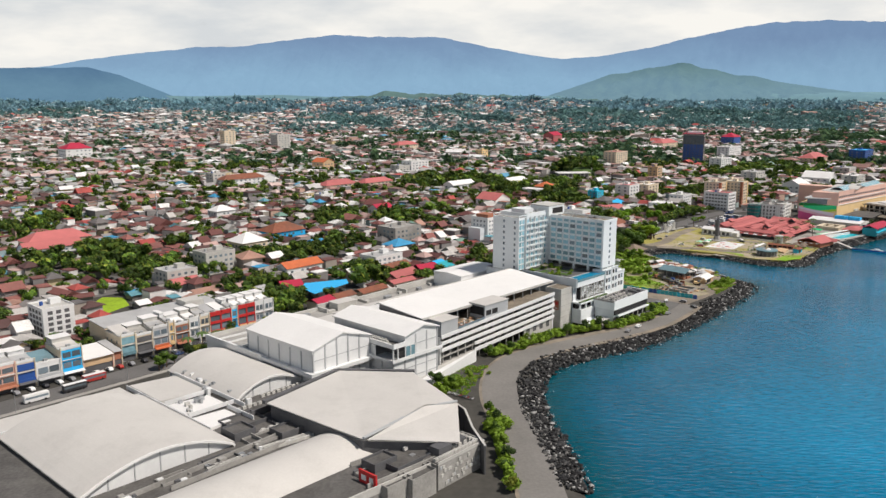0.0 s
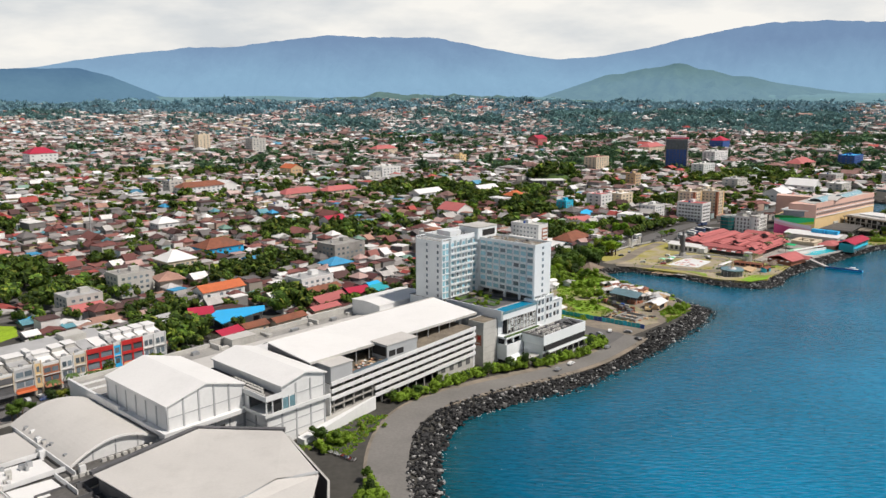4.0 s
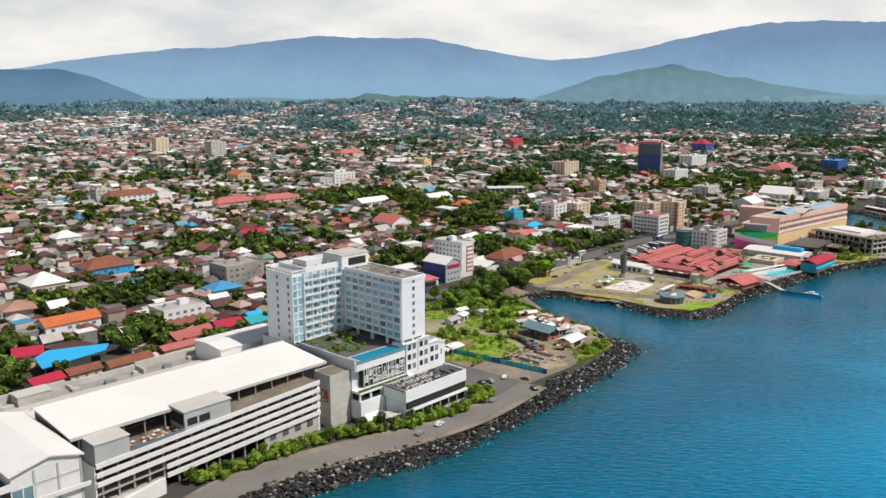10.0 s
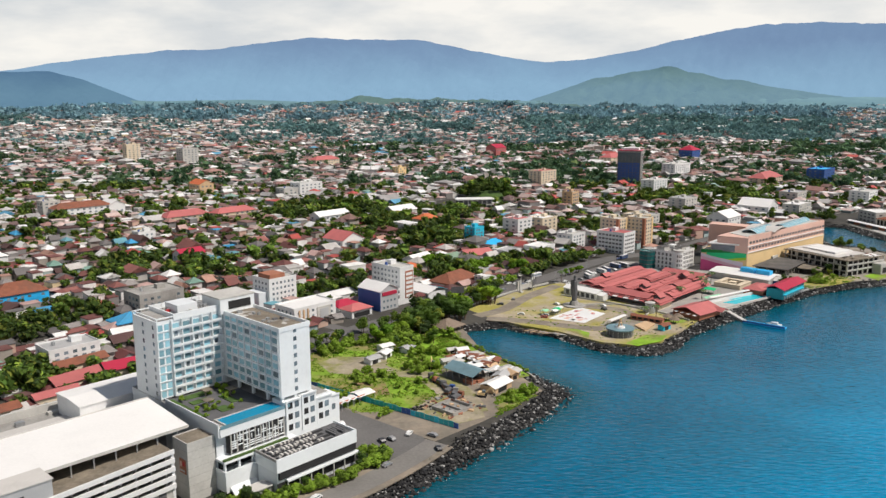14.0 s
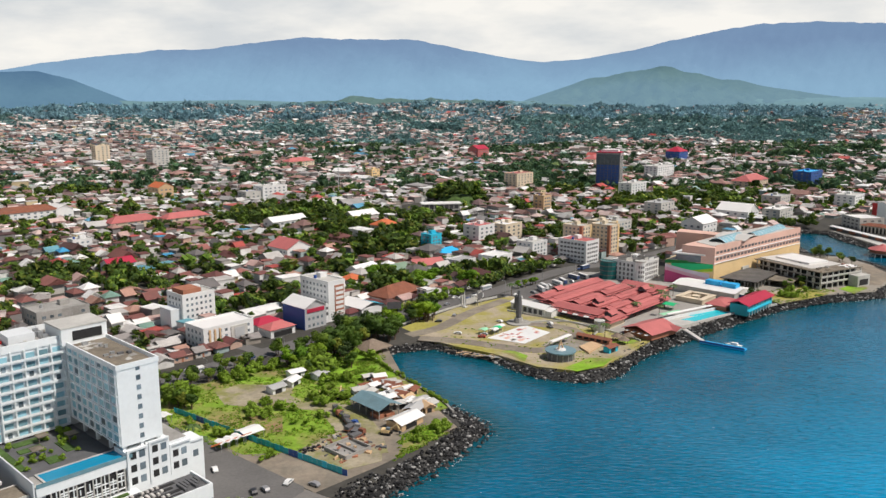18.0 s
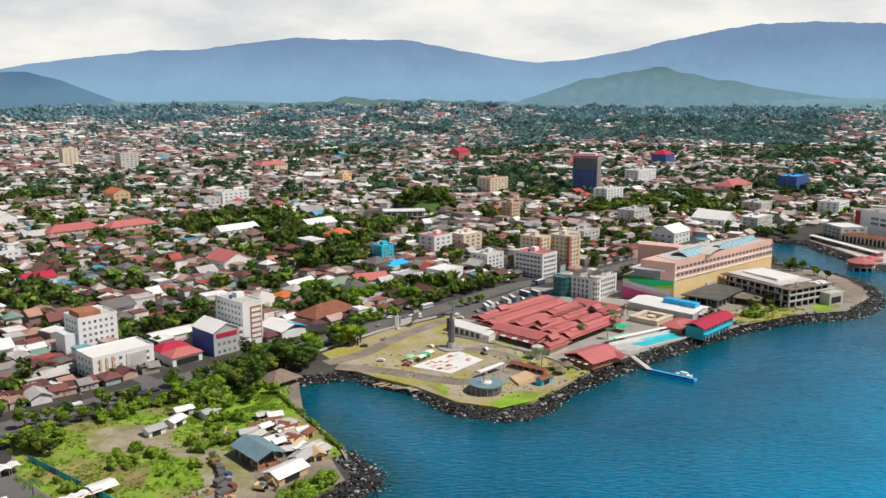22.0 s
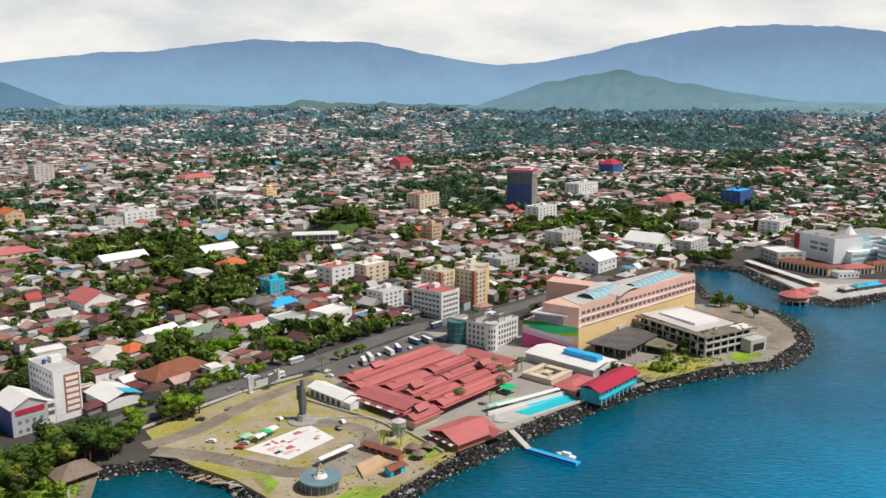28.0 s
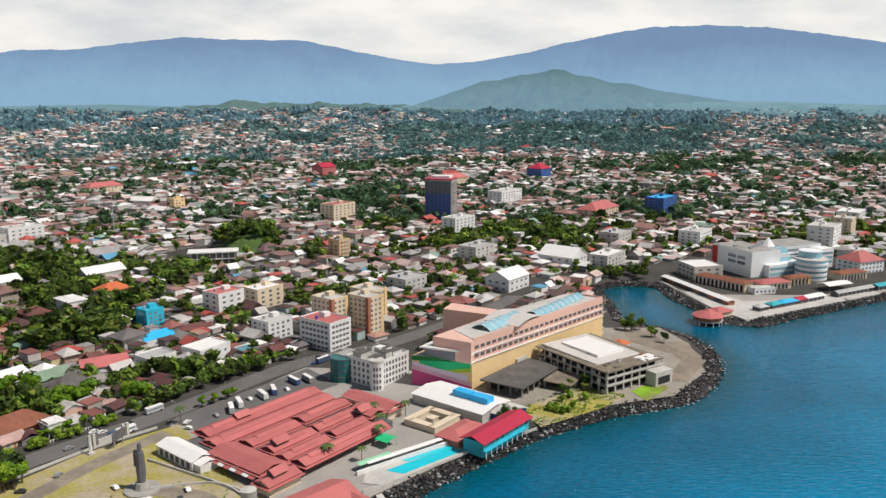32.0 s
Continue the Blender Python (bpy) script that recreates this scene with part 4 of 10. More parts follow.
part("ledge", Geo().box(-3.4, -21.9, 17.0, 9.6, -21.72, 17.3), "grey", h2)
part("opening", Geo().box(4, -21.5, 6.6, 6.6, -21.2, 8.4), "dark", h1)
for i in range(8):
    part("terrace_clutter", Geo().box(-16.2, -18 + 4.6 * i, 10.9, -15.2, -16.2 + 4.6 * i, 12.0 + 0.3 * (i % 3)), "steel" if i % 3 else "navy", h1)
condensers([(-28.2, 2 + 1.7 * i) for i in range(20)] + [(-26.2, 4 + 1.7 * i) for i in range(18) if i % 7] + [(-24.6, 8 + 2.0 * i) for i in range(9)], 20.9, 90)

# rear body
rear = thing("mall_rear_block", mall(20, 58), "long flat-roofed rear block of a shopping mall", "shopping mall")
part("wall", Geo().box(-81, -16, 0, 72, 25, 11.4), "white", rear)
part("roof", Geo().box(-80.6, -15.6, 11.4, 71.6, 24.6, 11.8), "concrete", rear, "stained flat concrete roof")
part("roof_sheet", Geo().section([(-23, 19.6), (2, 15.2), (2, 15.5), (-23, 19.9)], -20, 72, "x"), "roofwhite", rear, "pale sloping sheet roof")
part("sheet_wall", Geo().box(-20, 1.4, 11.4, 72, 1.9, 15.2), "roofgrey", rear)
part("roof_sheet", Geo().section([(-8, 13.8), (12, 12.4), (12, 12.7), (-8, 14.1)], -46, -21, "x"), "roofcream", rear, "pale sloping sheet roof")
part("roof_sheet", Geo().section([(3, 13.4), (14, 12.4), (14, 12.7), (3, 13.7)], -20, 70, "x"), "roofcream", rear, "pale sloping sheet roof")
for x0, x1, hh in ((-81, -50, 1.8), (-50, -20, 2.0), (-20, 6, 3.4), (6, 34, 2.4), (34, 72, 3.4)):
    part("parapet", Geo().box(x0, 24.0, 11.0, x1, 25.2, 11.4 + hh), "concrete_pale", rear)
    part("parapet_return", Geo().box(x0, 17, 11.5, x0 + 1.0, 24.0, 11.4 + hh * 0.7), "concrete_pale", rear)
part("plant_room", Geo().box(-14, 16, 11.8, -2, 23, 15.4), "concrete_pale", rear)
part("plant_roof", Geo().box(-14.3, 15.7, 15.4, -1.7, 23.3, 15.7), "roofcream", rear)
part("parapet_side", Geo().box(-81.4, -16, 11.0, -80.4, 25.2, 13.4), "white", rear)
for y in (2, 11, 18):
    part("roof_beam", Geo().box(-80, y, 11.8, -52, y + 0.5, 12.5), "white", rear)
for i in range(9):
    x = -44 + 12.4 * i
    part("roof_unit", Geo().box(x, 15.5 + (i * 3) % 5, 11.8, x + 2.0 + i % 3, 17.6 + (i * 3) % 5, 13.0 + 0.3 * (i % 2)), "steel" if i % 2 else "concrete_pale", rear)
box_hall = thing("mall_upper_hall", mall(97, 68), "white low-roofed upper hall behind the hotel", "shopping mall")
part("wall", Geo().section([(-10, 9), (10, 9), (10, 19.2), (0, 19.9), (-10, 19.2)], -18, 16, "x"), "white", box_hall)
part("roof", Geo().gable(-18, -10, 16, 10, 19.3, 20.1, 0.4, 0.35, "x"), "roofwhite", box_hall)
part("wall_lower", Geo().box(-18, -10, 0, 16, 10, 9), "white", box_hall)
part("front_rail", Geo().box(-16, -17.6, 15.4, 3, -17.3, 17.0), "glass", box_hall)

# ---- parking deck ----
pk = thing("parking_structure", mall(44, 0.6, 3.9), "white banded open parking structure facing the sea", "parking structure")
L0, L1 = -43, 40
CLIMB = 3.9


def climbing(y0, y1, z0, z1, x0=L0, x1=L1):
    """A bar along the building that climbs with its sloping floors."""
    a, b = CLIMB * (x0 - L0) / (L1 - L0), CLIMB * (x1 - L0) / (L1 - L0)
    g = Geo()
    k = len(g.v)
    g.v += [(x0, y0, z0 + a), (x1, y0, z0 + b), (x1, y1, z0 + b), (x0, y1, z0 + a), (x0, y0, z1 + a), (x1, y0, z1 + b), (x1, y1, z1 + b), (x0, y1, z1 + a)]
    g.f += [(3, 2, 1, 0), (4, 5, 6, 7), (0, 1, 5, 4), (1, 2, 6, 5), (2, 3, 7, 6), (3, 0, 4, 7)]
    return g


# dark back wall stands in for shade deep inside the parking floors
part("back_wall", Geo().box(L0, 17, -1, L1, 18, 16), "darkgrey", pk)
part("end_wall", Geo().box(L0 - 0.4, 0.4, -1, L0, 18, 13.8), "white", pk)
part("end_wall", Geo().box(L1 - 1.0, 0.4, -1, L1, 18, 17.6), "white", pk)
for i in range(5):
    z = 2.0 + 2.9 * i
    part("floor_slab", climbing(0.35, 17, z - 0.25, z), "concrete", pk)
    part("spandrel", climbing(-0.25, 0.3, z - 0.3, z + 1.2, L0 if i > 1 else L0 + 22), "white", pk, "white painted parapet band")
for row in (1.2, 9.0):
    for i in range(17):
        x = L0 + 2 + 4.9 * i
        part("column", Geo().box(x - 0.3, row - 0.3, -1, x + 0.3, row + 0.3, 13.2 + CLIMB * (x - L0) / (L1 - L0)), "concrete", pk)
part("deck", climbing(0.3, 18, 13.62, 14.0), "dirtyslab", pk, "stained open roof deck")
part("ramp", Geo().prism([(L0 - 20, -9), (L0 + 20, -2.6), (L0 + 20, -1.9), (L0 - 20, -5)], -1, [1.2, 4.4, 4.4, 1.2]), "white", pk, "white sloping ramp wall")
part("ramp_floor", Geo().prism([(L0 - 18, -4.6), (L0 + 20, -1.8), (L0 + 20, 0.2), (L0 - 16, 1.0)], -1, [0.6, 3.4, 3.4, 0.6]), "concrete_pale", pk)
part("lower_wall", Geo().box(L1 - 24, 0.6, -1, L1, 1.2, 6.2), "concrete_pale", pk)
# four dark grey panels set on the lower wall
for i in range(4):
    part("stain_panel", Geo().box(L1 - 22 + 5.4 * i, 0.5, 2.0, L1 - 19.4 + 5.4 * i, 0.66, 5.0), "darkgrey", pk)
roofp = thing("parking_roof", mall(45, 18, 17.9), "white pitched sheet roof over the parking deck", "roof")
part("roof", Geo().section([(-9.6, 7.3), (17.6, 9.6), (17.6, 10.0), (-9.8, 7.7)], -47.6, 48.6, "x"), "roofwhite", roofp)
part("rear_roof", Geo().section([(17.6, 9.6), (20.5, 8.2), (20.5, 8.6), (17.6, 10.0)], -47.6, 48.6, "x"), "roofwhite", roofp)
part("ridge_cap", Geo().box(-47.8, 17.2, 9.85, 48.8, 18.0, 10.15), "roofcream", roofp)
for i in range(14):
    part("post", Geo().box(-45 + 6.9 * i, -9.0, -3.2, -44.6 + 6.9 * i, -8.6, 7.5), "steel", roofp)
part("fascia", Geo().box(-47.6, -9.95, 6.8, 48.6, -9.75, 7.75), "concrete_pale", roofp)
for x in (-46.8, 47.8):
    # solid dark sheets and back wall paint shade under the roof
    part("roof_truss", Geo().section([(-9.2, 6.2), (18, 6.2), (17.6, 9.5), (-9.2, 7.3)], x - 0.2, x + 0.2, "x"), "darkgrey", roofp, "dark sheet for the shade in an open roof end")
part("back_wall", Geo().box(-46, 0.8, -3, 46, 1.4, 7.9), "darkgrey", roofp)
for y in (-8, -1, 6, 13):
    part("end_post", Geo().box(-49.6, y, -2, -49.0, y + 0.6, 6.6), "darkgrey", roofp)
for z in (3.2, 6.2):
    part("end_beam", Geo().box(-49.5, -9, z, -49.1, 15, z + 0.4), "darkgrey", roofp)
for u, w, z, lab in ((6.4, 10.6, 19.3, "plain grey rooftop box clad in sheet"), (38.4, 16.8, 20.8, "grey rooftop box with two dark windows")):
    b = thing("rooftop_box", mall(u, 5.4, z), lab, "rooftop box", "deck boxes")
    part("wall", Geo().box(-w / 2, -4.6, -1.6, w / 2, 4.4, 5.2), "grey", b)
    part("roof", Geo().box(-w / 2 - 0.3, -4.9, 5.2, w / 2 + 0.3, 4.8, 5.55), "roofcream", b)
    if w > 15:
        part("window", Geo().box(-7.4, -4.75, 0.6, -4.0, -4.55, 2.9), "dark", b)
        part("window", Geo().box(-3.2, -4.75, 0.6, 0.6, -4.55, 2.9), "dark", b)
        part("side_opening", Geo().box(-w / 2 - 0.1, -4.0, 0.6, -w / 2 + 0.1, 4.0, 4.4), "dark", b)
# tables, plants and stored goods on the covered part of the deck
dk_ = random.Random(33)
for i in range(34):
    x, y = dk_.uniform(12.6, 29.4), dk_.uniform(1.6, 9.0)
    q = thing("deck_table", mall(x, y, 17.95 + CLIMB * (x - 1) / 83, dk_.uniform(0, 90)), dk_.choice(["small wooden cafe table on the parking deck", "stacked brown chairs on the parking deck", "pale cafe table on the parking deck"]), "table", "tables on the parking deck")
    top_ = dk_.choice(["tan", "rust", "brick", "white", "darkgrey", "tan"])
    part("tabletop", Geo().box(-0.7, -0.5, 0.7, 0.7, 0.5, 0.8), top_, q)
    part("leg", Geo().box(-0.1, -0.1, 0, 0.1, 0.1, 0.7), "darkgrey", q)
part("deck_rail", climbing(0.0, 0.12, 14.9, 15.9, L0 + 11, L0 + 29), "glass", pk, "low glazed rail of the deck terrace")
# stair tower
st = thing("stair_tower", mall(92.6, 3.7), "pale concrete stair tower with a red sign", "tower")
part("wall", Geo().box(-4.9, -4.6, 0, 4.9, 4.6, 20.1), "concrete_pale", st)
part("roof", Geo().box(-4.6, -4.3, 20.1, 4.6, 4.3, 20.25), "dirtyslab", st)
part("parapet", Geo().rail([(-4.8, -4.5), (4.8, -4.5), (4.8, 4.5), (-4.8, 4.5), (-4.8, -4.5)], 0.3, 0.6, 19.9), "concrete_pale", st)
for z in (2.9, 5.8, 8.7, 11.6, 14.5, 17.4):
    part("joint", Geo().box(-4.94, -4.64, z, 4.94, 4.64, z + 0.08), "concrete", st)
sg = part("sign", Geo().box(-5.16, -3.4, 9.6, -4.92, 0.4, 14.4), "brick", st, "dark red sign board with pale marks")
part("mark", Geo().box(-5.22, -2.9, 12.2, -5.17, -1.5, 13.8), "red", sg)
part("mark", Geo().box(-5.22, -1.1, 11.8, -5.17, 0.0, 13.6), "pink", sg)
part("mark", Geo().box(-5.22, -2.8, 10.2, -5.17, 0.0, 10.8), "concrete_pale", sg)

# ---- hotel ----
ht = thing("hotel_tower", mall(96.7, -2.6), "white L-shaped hotel tower with rows of balconies", "hotel")
F0, FH = 23.4, 3.05
part("wing_long", Geo().box(1.2, 36.5, F0 - 0.7, 40, 54, 51.5), "hotel", ht)
part("wing_cross", Geo().box(27, 0.5, F0 + 2.4, 40, 36.5, 50.0), "hotel", ht)
part("roof_slab", Geo().box(28, 1.4, 50.0, 39.2, 34, 50.25), "dirtyslab", ht, "stained flat roof")
part("roof_slab", Geo().box(2, 37.4, 51.5, 39, 53, 51.75), "concrete", ht)
g = Geo()
for x0, y0, x1, y1 in ((26.8, 0.3, 40.2, 0.8), (26.8, 0.8, 27.3, 34.4), (39.7, 0.8, 40.2, 36)):
    g.box(x0, y0, 49.6, x1, y1, 51.2)
part("parapet", g, "hotel", ht)
g = Geo()
for x0, y0, x1, y1 in ((8, 36.2, 26, 36.9), (8, 53.5, 40.2, 54.2), (7.6, 36.2, 8.2, 54.2)):
    g.box(x0, y0, 51.0, x1, y1, 53.4)
part("parapet", g, "hotel", ht)
core_ = part("core", Geo().box(25.5, 34.5, 50, 40.3, 47, 55.5), "hotel", ht, "taller white lift core")
part("core_opening", Geo().box(29, 34.3, 51.4, 38.5, 34.6, 54.4), "dark", core_)
hr_ = random.Random(17)
for i in range(9):
    x, y = hr_.uniform(28.6, 36), hr_.uniform(3, 30)
    part("roof_patch", Geo().prism([(x, y), (x + hr_.uniform(1.5, 3), y + 0.4), (x + hr_.uniform(1.2, 2.6), y + hr_.uniform(1.5, 4)), (x - 0.4, y + hr_.uniform(1, 3))], 50.25, 50.27 + 0.006 * i), "concrete_pale" if i % 2 else "concrete", ht)
for i in range(16):
    x, y = (hr_.uniform(28.6, 37), hr_.uniform(3, 30)) if i % 2 else (hr_.uniform(10, 24), hr_.uniform(39, 51))
    z = 50.25 if i % 2 else 51.75
    part("roof_unit", Geo().box(x, y, z, x + hr_.uniform(0.7, 1.8), y + hr_.uniform(0.6, 1.5), z + hr_.uniform(0.4, 1.1)), hr_.choice(["steel", "concrete_pale", "darkgrey", "red" if i == 4 else "steel"]), ht)
for i in range(12):
    part("antenna", Geo().tube(3 + 3.1 * i, 53.2, 51.5, 54.2 + (i % 3) * 0.7, 0.06, 0.04, 5), "steel", ht)
part("core_roof", Geo().box(25.3, 34.3, 55.5, 40.5, 47.2, 56.0), "concrete_pale", ht)
part("roof_frame", Geo().box(1, 36.4, 52.4, 8, 36.8, 52.8).box(1, 53.6, 52.4, 8, 54, 52.8).box(1.2, 36.4, 52.4, 1.6, 54, 52.8).box(1.2, 36.4, 51.5, 1.6, 36.8, 52.4).box(1.2, 53.6, 51.5, 1.6, 54, 52.4), "hotel", ht)
part("plant_room", Geo().box(12, 41, 51.7, 20, 50, 54.8), "hotel_side", ht)
for i in range(6):
    part("duct", Geo().box(22 + i * 0.1, 38 + 2.2 * i, 51.7, 23.6 + i * 0.1, 39.2 + 2.2 * i, 53.0 + (i % 2) * 0.6), "steel", ht)
rail_ = Geo().box(-1.95, -1.2, 0.05, 1.95, -1.05, 0.75).mesh("railing")
rail_.materials.append(M["hotel"])
bal = Geo().box(-1.95, -1.15, -0.15, 1.95, 0, 0.05).mesh("balcony")
bal.materials.append(M["hotel"])
rib = Geo().box(-0.16, -1.25, 0, 0.16, 0, 28.0).mesh("rib")
rib.materials.append(M["hotel"])
door = pane(2.5, 1.9, "curtain")
door2 = pane(1.3, 1.9, "glass")
for f in range(9):
    z = F0 + FH * f
    for b in range(5):
        x = 8.4 + 4.0 * b
        part("railing", rail_, "hotel", part("balcony", bal, "hotel", ht, at=pose(x, 36.5, z + 0.1)))
        part("window", door if (b * 5 + f * 3) % 7 else door2, "curtain", ht, at=pose(x, 36.45, z + 0.3))
    for b, x in enumerate((2.5, 4.9)):
        part("window", pane(1.7, 2.2, "curtain"), "curtain", ht, at=pose(x, 36.45, z + 0.3))
    for y in (39.2, 46.5):
        part("window", pane(1.1, 1.5, "glass"), "glass", ht, at=pose(1.15, y, z + 0.7, 0, 0, -90))
    if f:
        for b in range(8):
            y = 3.2 + 4.15 * b
            part("window", pane(3.0, 1.85, "curtain") if (b + 2 * f) % 6 else pane(3.0, 1.85, "glass"), "curtain", ht, at=pose(26.95, y, z + 0.5, 0, 0, -90))
        part("ledge", Geo().box(26.6, 0.6, z - 0.15, 27.02, 36, z + 0.2), "hotel", ht)
        part("window", pane(1.3, 1.5, "glass"), "glass", ht, at=pose(33.5, 0.45, z + 0.7))
    part("ledge", Geo().box(1.0, 36.2, z - 0.12, 6.2, 36.52, z + 0.2), "hotel", ht)
for x in (6.4, 10.4, 14.4, 18.4, 22.4, 26.4):
    part("rib", rib, "hotel", ht, at=pose(x, 36.5, F0))
for b in range(9):
    part("fin", Geo().box(26.55, 1.0 + 4.15 * b, F0 + 2.5, 27.02, 1.3 + 4.15 * b, 50), "hotel", ht)
for x, y in ((28, 1.5), (28, 10), (28, 19), (28, 28), (39, 1.5), (39, 10), (33.5, 1.5)):
    part("column", Geo().box(x - 0.5, y - 0.5, F0 - 0.6, x + 0.5, y + 0.5, F0 + 2.6), "hotel", ht)
# dark wall and strip stand in for shade beneath the raised wings
part("core_wall", Geo().box(33, 10, F0 - 0.6, 40, 36.5, F0 + 2.5), "darkgrey", ht)
part("shop_front", Geo().box(2, 36.2, F0 - 0.6, 27, 36.45, F0 - 0.1), "dark", ht)

pod = thing("hotel_podium", mall(100, 0), "white stepped hotel podium with a pool terrace", "hotel podium")
part("wall", Geo().box(-2, -1, 0, 45, 56, 22.4), "hotel_side", pod)
part("deck", Geo().box(-1.9, -0.9, 22.4, 44.9, 56, 22.6), "concrete", pod)
part("terrace", Geo().box(-1.6, -3.4, 19.8, 24, -1, 22.5), "hotel", pod)
part("terrace_deck", Geo().box(-1.6, -3.4, 22.5, 24, -0.9, 22.7), "concrete_pale", pod)
part("pool", Geo().box(1.6, -2.6, 22.65, 24.5, 4.2, 22.95), "poolblue", pod, "bright blue rooftop pool")
part("pool_rim", Geo().box(1.0, -3.2, 22.6, 25, -2.6, 23.1).box(1.0, -2.6, 22.6, 1.6, 4.8, 23.1).box(1.6, 4.2, 22.6, 25, 4.8, 23.1), "concrete_pale", pod)
part("glass_rail", Geo().box(-1.6, -3.55, 22.5, 26, -3.42, 23.7), "curtain", pod)
part("side_wall", Geo().box(-2.3, -3.2, 19.6, -1.9, 31, 24.4), "hotel_side", pod)
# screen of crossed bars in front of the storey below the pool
# near-black box paints the shade behind the bars
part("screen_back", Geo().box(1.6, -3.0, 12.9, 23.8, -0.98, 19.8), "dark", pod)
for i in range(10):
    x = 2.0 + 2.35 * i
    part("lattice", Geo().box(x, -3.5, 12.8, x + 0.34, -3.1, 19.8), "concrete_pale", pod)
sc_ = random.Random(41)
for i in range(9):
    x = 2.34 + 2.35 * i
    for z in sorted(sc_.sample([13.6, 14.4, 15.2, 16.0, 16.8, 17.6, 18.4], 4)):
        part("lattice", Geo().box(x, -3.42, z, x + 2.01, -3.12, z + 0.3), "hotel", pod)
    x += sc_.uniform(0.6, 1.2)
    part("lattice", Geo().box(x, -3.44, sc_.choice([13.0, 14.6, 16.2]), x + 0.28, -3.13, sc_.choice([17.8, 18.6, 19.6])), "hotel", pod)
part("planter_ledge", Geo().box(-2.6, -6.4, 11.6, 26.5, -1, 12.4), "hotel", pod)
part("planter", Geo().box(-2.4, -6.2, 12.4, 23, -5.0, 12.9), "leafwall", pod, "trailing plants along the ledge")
# open storey below the ledge, its shade a near-black box
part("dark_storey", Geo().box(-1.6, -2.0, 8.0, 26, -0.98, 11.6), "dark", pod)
for i in range(6):
    part("column", Geo().box(-2.2 + 5.4 * i, -5.8, 7.6, -1.5 + 5.4 * i, -5.1, 11.6), "hotel", pod)
part("balcony_wall", Geo().box(-2.6, -6.6, 7.4, 14, -6.2, 9.0).box(-2.6, -6.2, 7.4, -2.2, -1, 9.0), "hotel", pod)
part("lower_wall", Geo().box(-2.4, -6.6, 1.6, 10, -1, 7.4), "hotel", pod)
part("sloping_skirt", Geo().section([(-9.4, 1.0), (-6.6, 3.2), (-6.6, 3.5), (-9.4, 1.3)], -1, 9, "x"), "hotel", pod)
# shade under the lower wall, again as a near-black box
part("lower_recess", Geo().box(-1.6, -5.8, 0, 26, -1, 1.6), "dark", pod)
for i, (x0, x1, y0, zt) in enumerate(((24, 31, -3.4, 24.4), (31, 38, -3.2, 25.0), (38, 45.5, -2.6, 21.6), (44, 52, 1, 19.0))):
    part("stepped_bay", Geo().box(x0, y0, 0, x1, 4 + 5 * (i == 3), zt), "hotel", pod)
    part("bay_frame", Geo().box(x0 + 0.2, y0 - 0.5, 12.4, x0 + 0.8, y0, zt + 0.6).box(x0 + 0.8, y0 - 0.5, zt, x1 - 0.2, y0, zt + 0.6), "hotel", pod)
    for z in (13.4, 17.4, 21.4):
        if z + 2.4 < zt:
            part("window", Geo().box(x0 + 1.4, y0 - 0.1, z + 0.3, x0 + 3.2, y0 + 0.1, z + 2.5), "dark", pod)
            part("window", Geo().box(x0 + 4.2, y0 - 0.1, z + 0.3, x0 + 6.0, y0 + 0.1, z + 2.5), "glass", pod)
part("terrace_paving", Geo().box(-1.4, 5.2, 22.62, 24, 33.6, 22.72), "darkgrey", pod, "dark paved terrace")
for x, y, w, d in ((-1.2, 10, 2.4, 22), (3.5, 22, 7, 3.2), (4, 28, 10, 3.5), (7, 9, 4, 5), (14, 14, 3, 9), (18, 25, 4, 5)):
    part("garden_bed", Geo().box(x, y, 22.7, x + w, y + d, 23.0), "leafwall", pod, "dark green terrace planting")
for x, y in ((10, 25), (17, 20), (5, 16)):
    part("terrace_roof", Geo().box(x, y, 25.0, x + 3.4, y + 3.4, 25.25).box(x + 0.3, y + 0.3, 22.6, x + 0.5, y + 0.5, 25.0).box(x + 2.9, y + 2.9, 22.6, x + 3.1, y + 3.1, 25.0), "dirtyslab", pod)

ac = thing("hotel_service_wing", mall(126, -13.4, 4.0) @ Matrix.Diagonal((0.97, 0.68, 1, 1)), "white service wing with rooftop cooling units", "building")
part("wall", Geo().box(-17, -7, -1.3, 17, 9, 9.4), "hotel_side", ac)
part("dark_band", Geo().box(-17.1, -7.15, 0.2, 17.1, -6.9, 3.6), "dark", ac)
part("upper_wall", Geo().box(-17.6, -8.2, 7.6, 17.6, 10, 11.4), "hotel", ac)
part("roof_slab", Geo().box(-17, -7.6, 11.4, 17, 9.4, 11.55), "darkgrey", ac)
part("parapet_front", Geo().box(-17.6, -8.2, 11.4, 17.6, -7.6, 12.3), "hotel", ac)
part("parapet_side", Geo().box(-17.6, -7.6, 11.4, -17, 10, 12.3), "concrete", ac)
part("parapet_side", Geo().box(17, -7.6, 11.4, 17.6, 10, 12.3), "hotel", ac)
part("canopy", Geo().box(-14, -9.6, 3.8, 18, -7, 4.4), "hotel", ac)
part("dark_band", Geo().box(-16.6, -8.1, 4.9, 17.2, -7.0, 7.5), "dark", ac)
for i in range(7):
    part("column", Geo().box(-14 + 5 * i, -9.2, -1.3, -13.6 + 5 * i, -8.8, 3.8), "concrete_pale", ac)
part("porch", Geo().box(-24.5, -3.5, -1.3, -17.2, 3, 2.8), "concrete", ac)
part("porch_roof", Geo().box(-25.2, -4.5, 2.8, -17.65, 3.2, 3.2), "roofcream", ac)
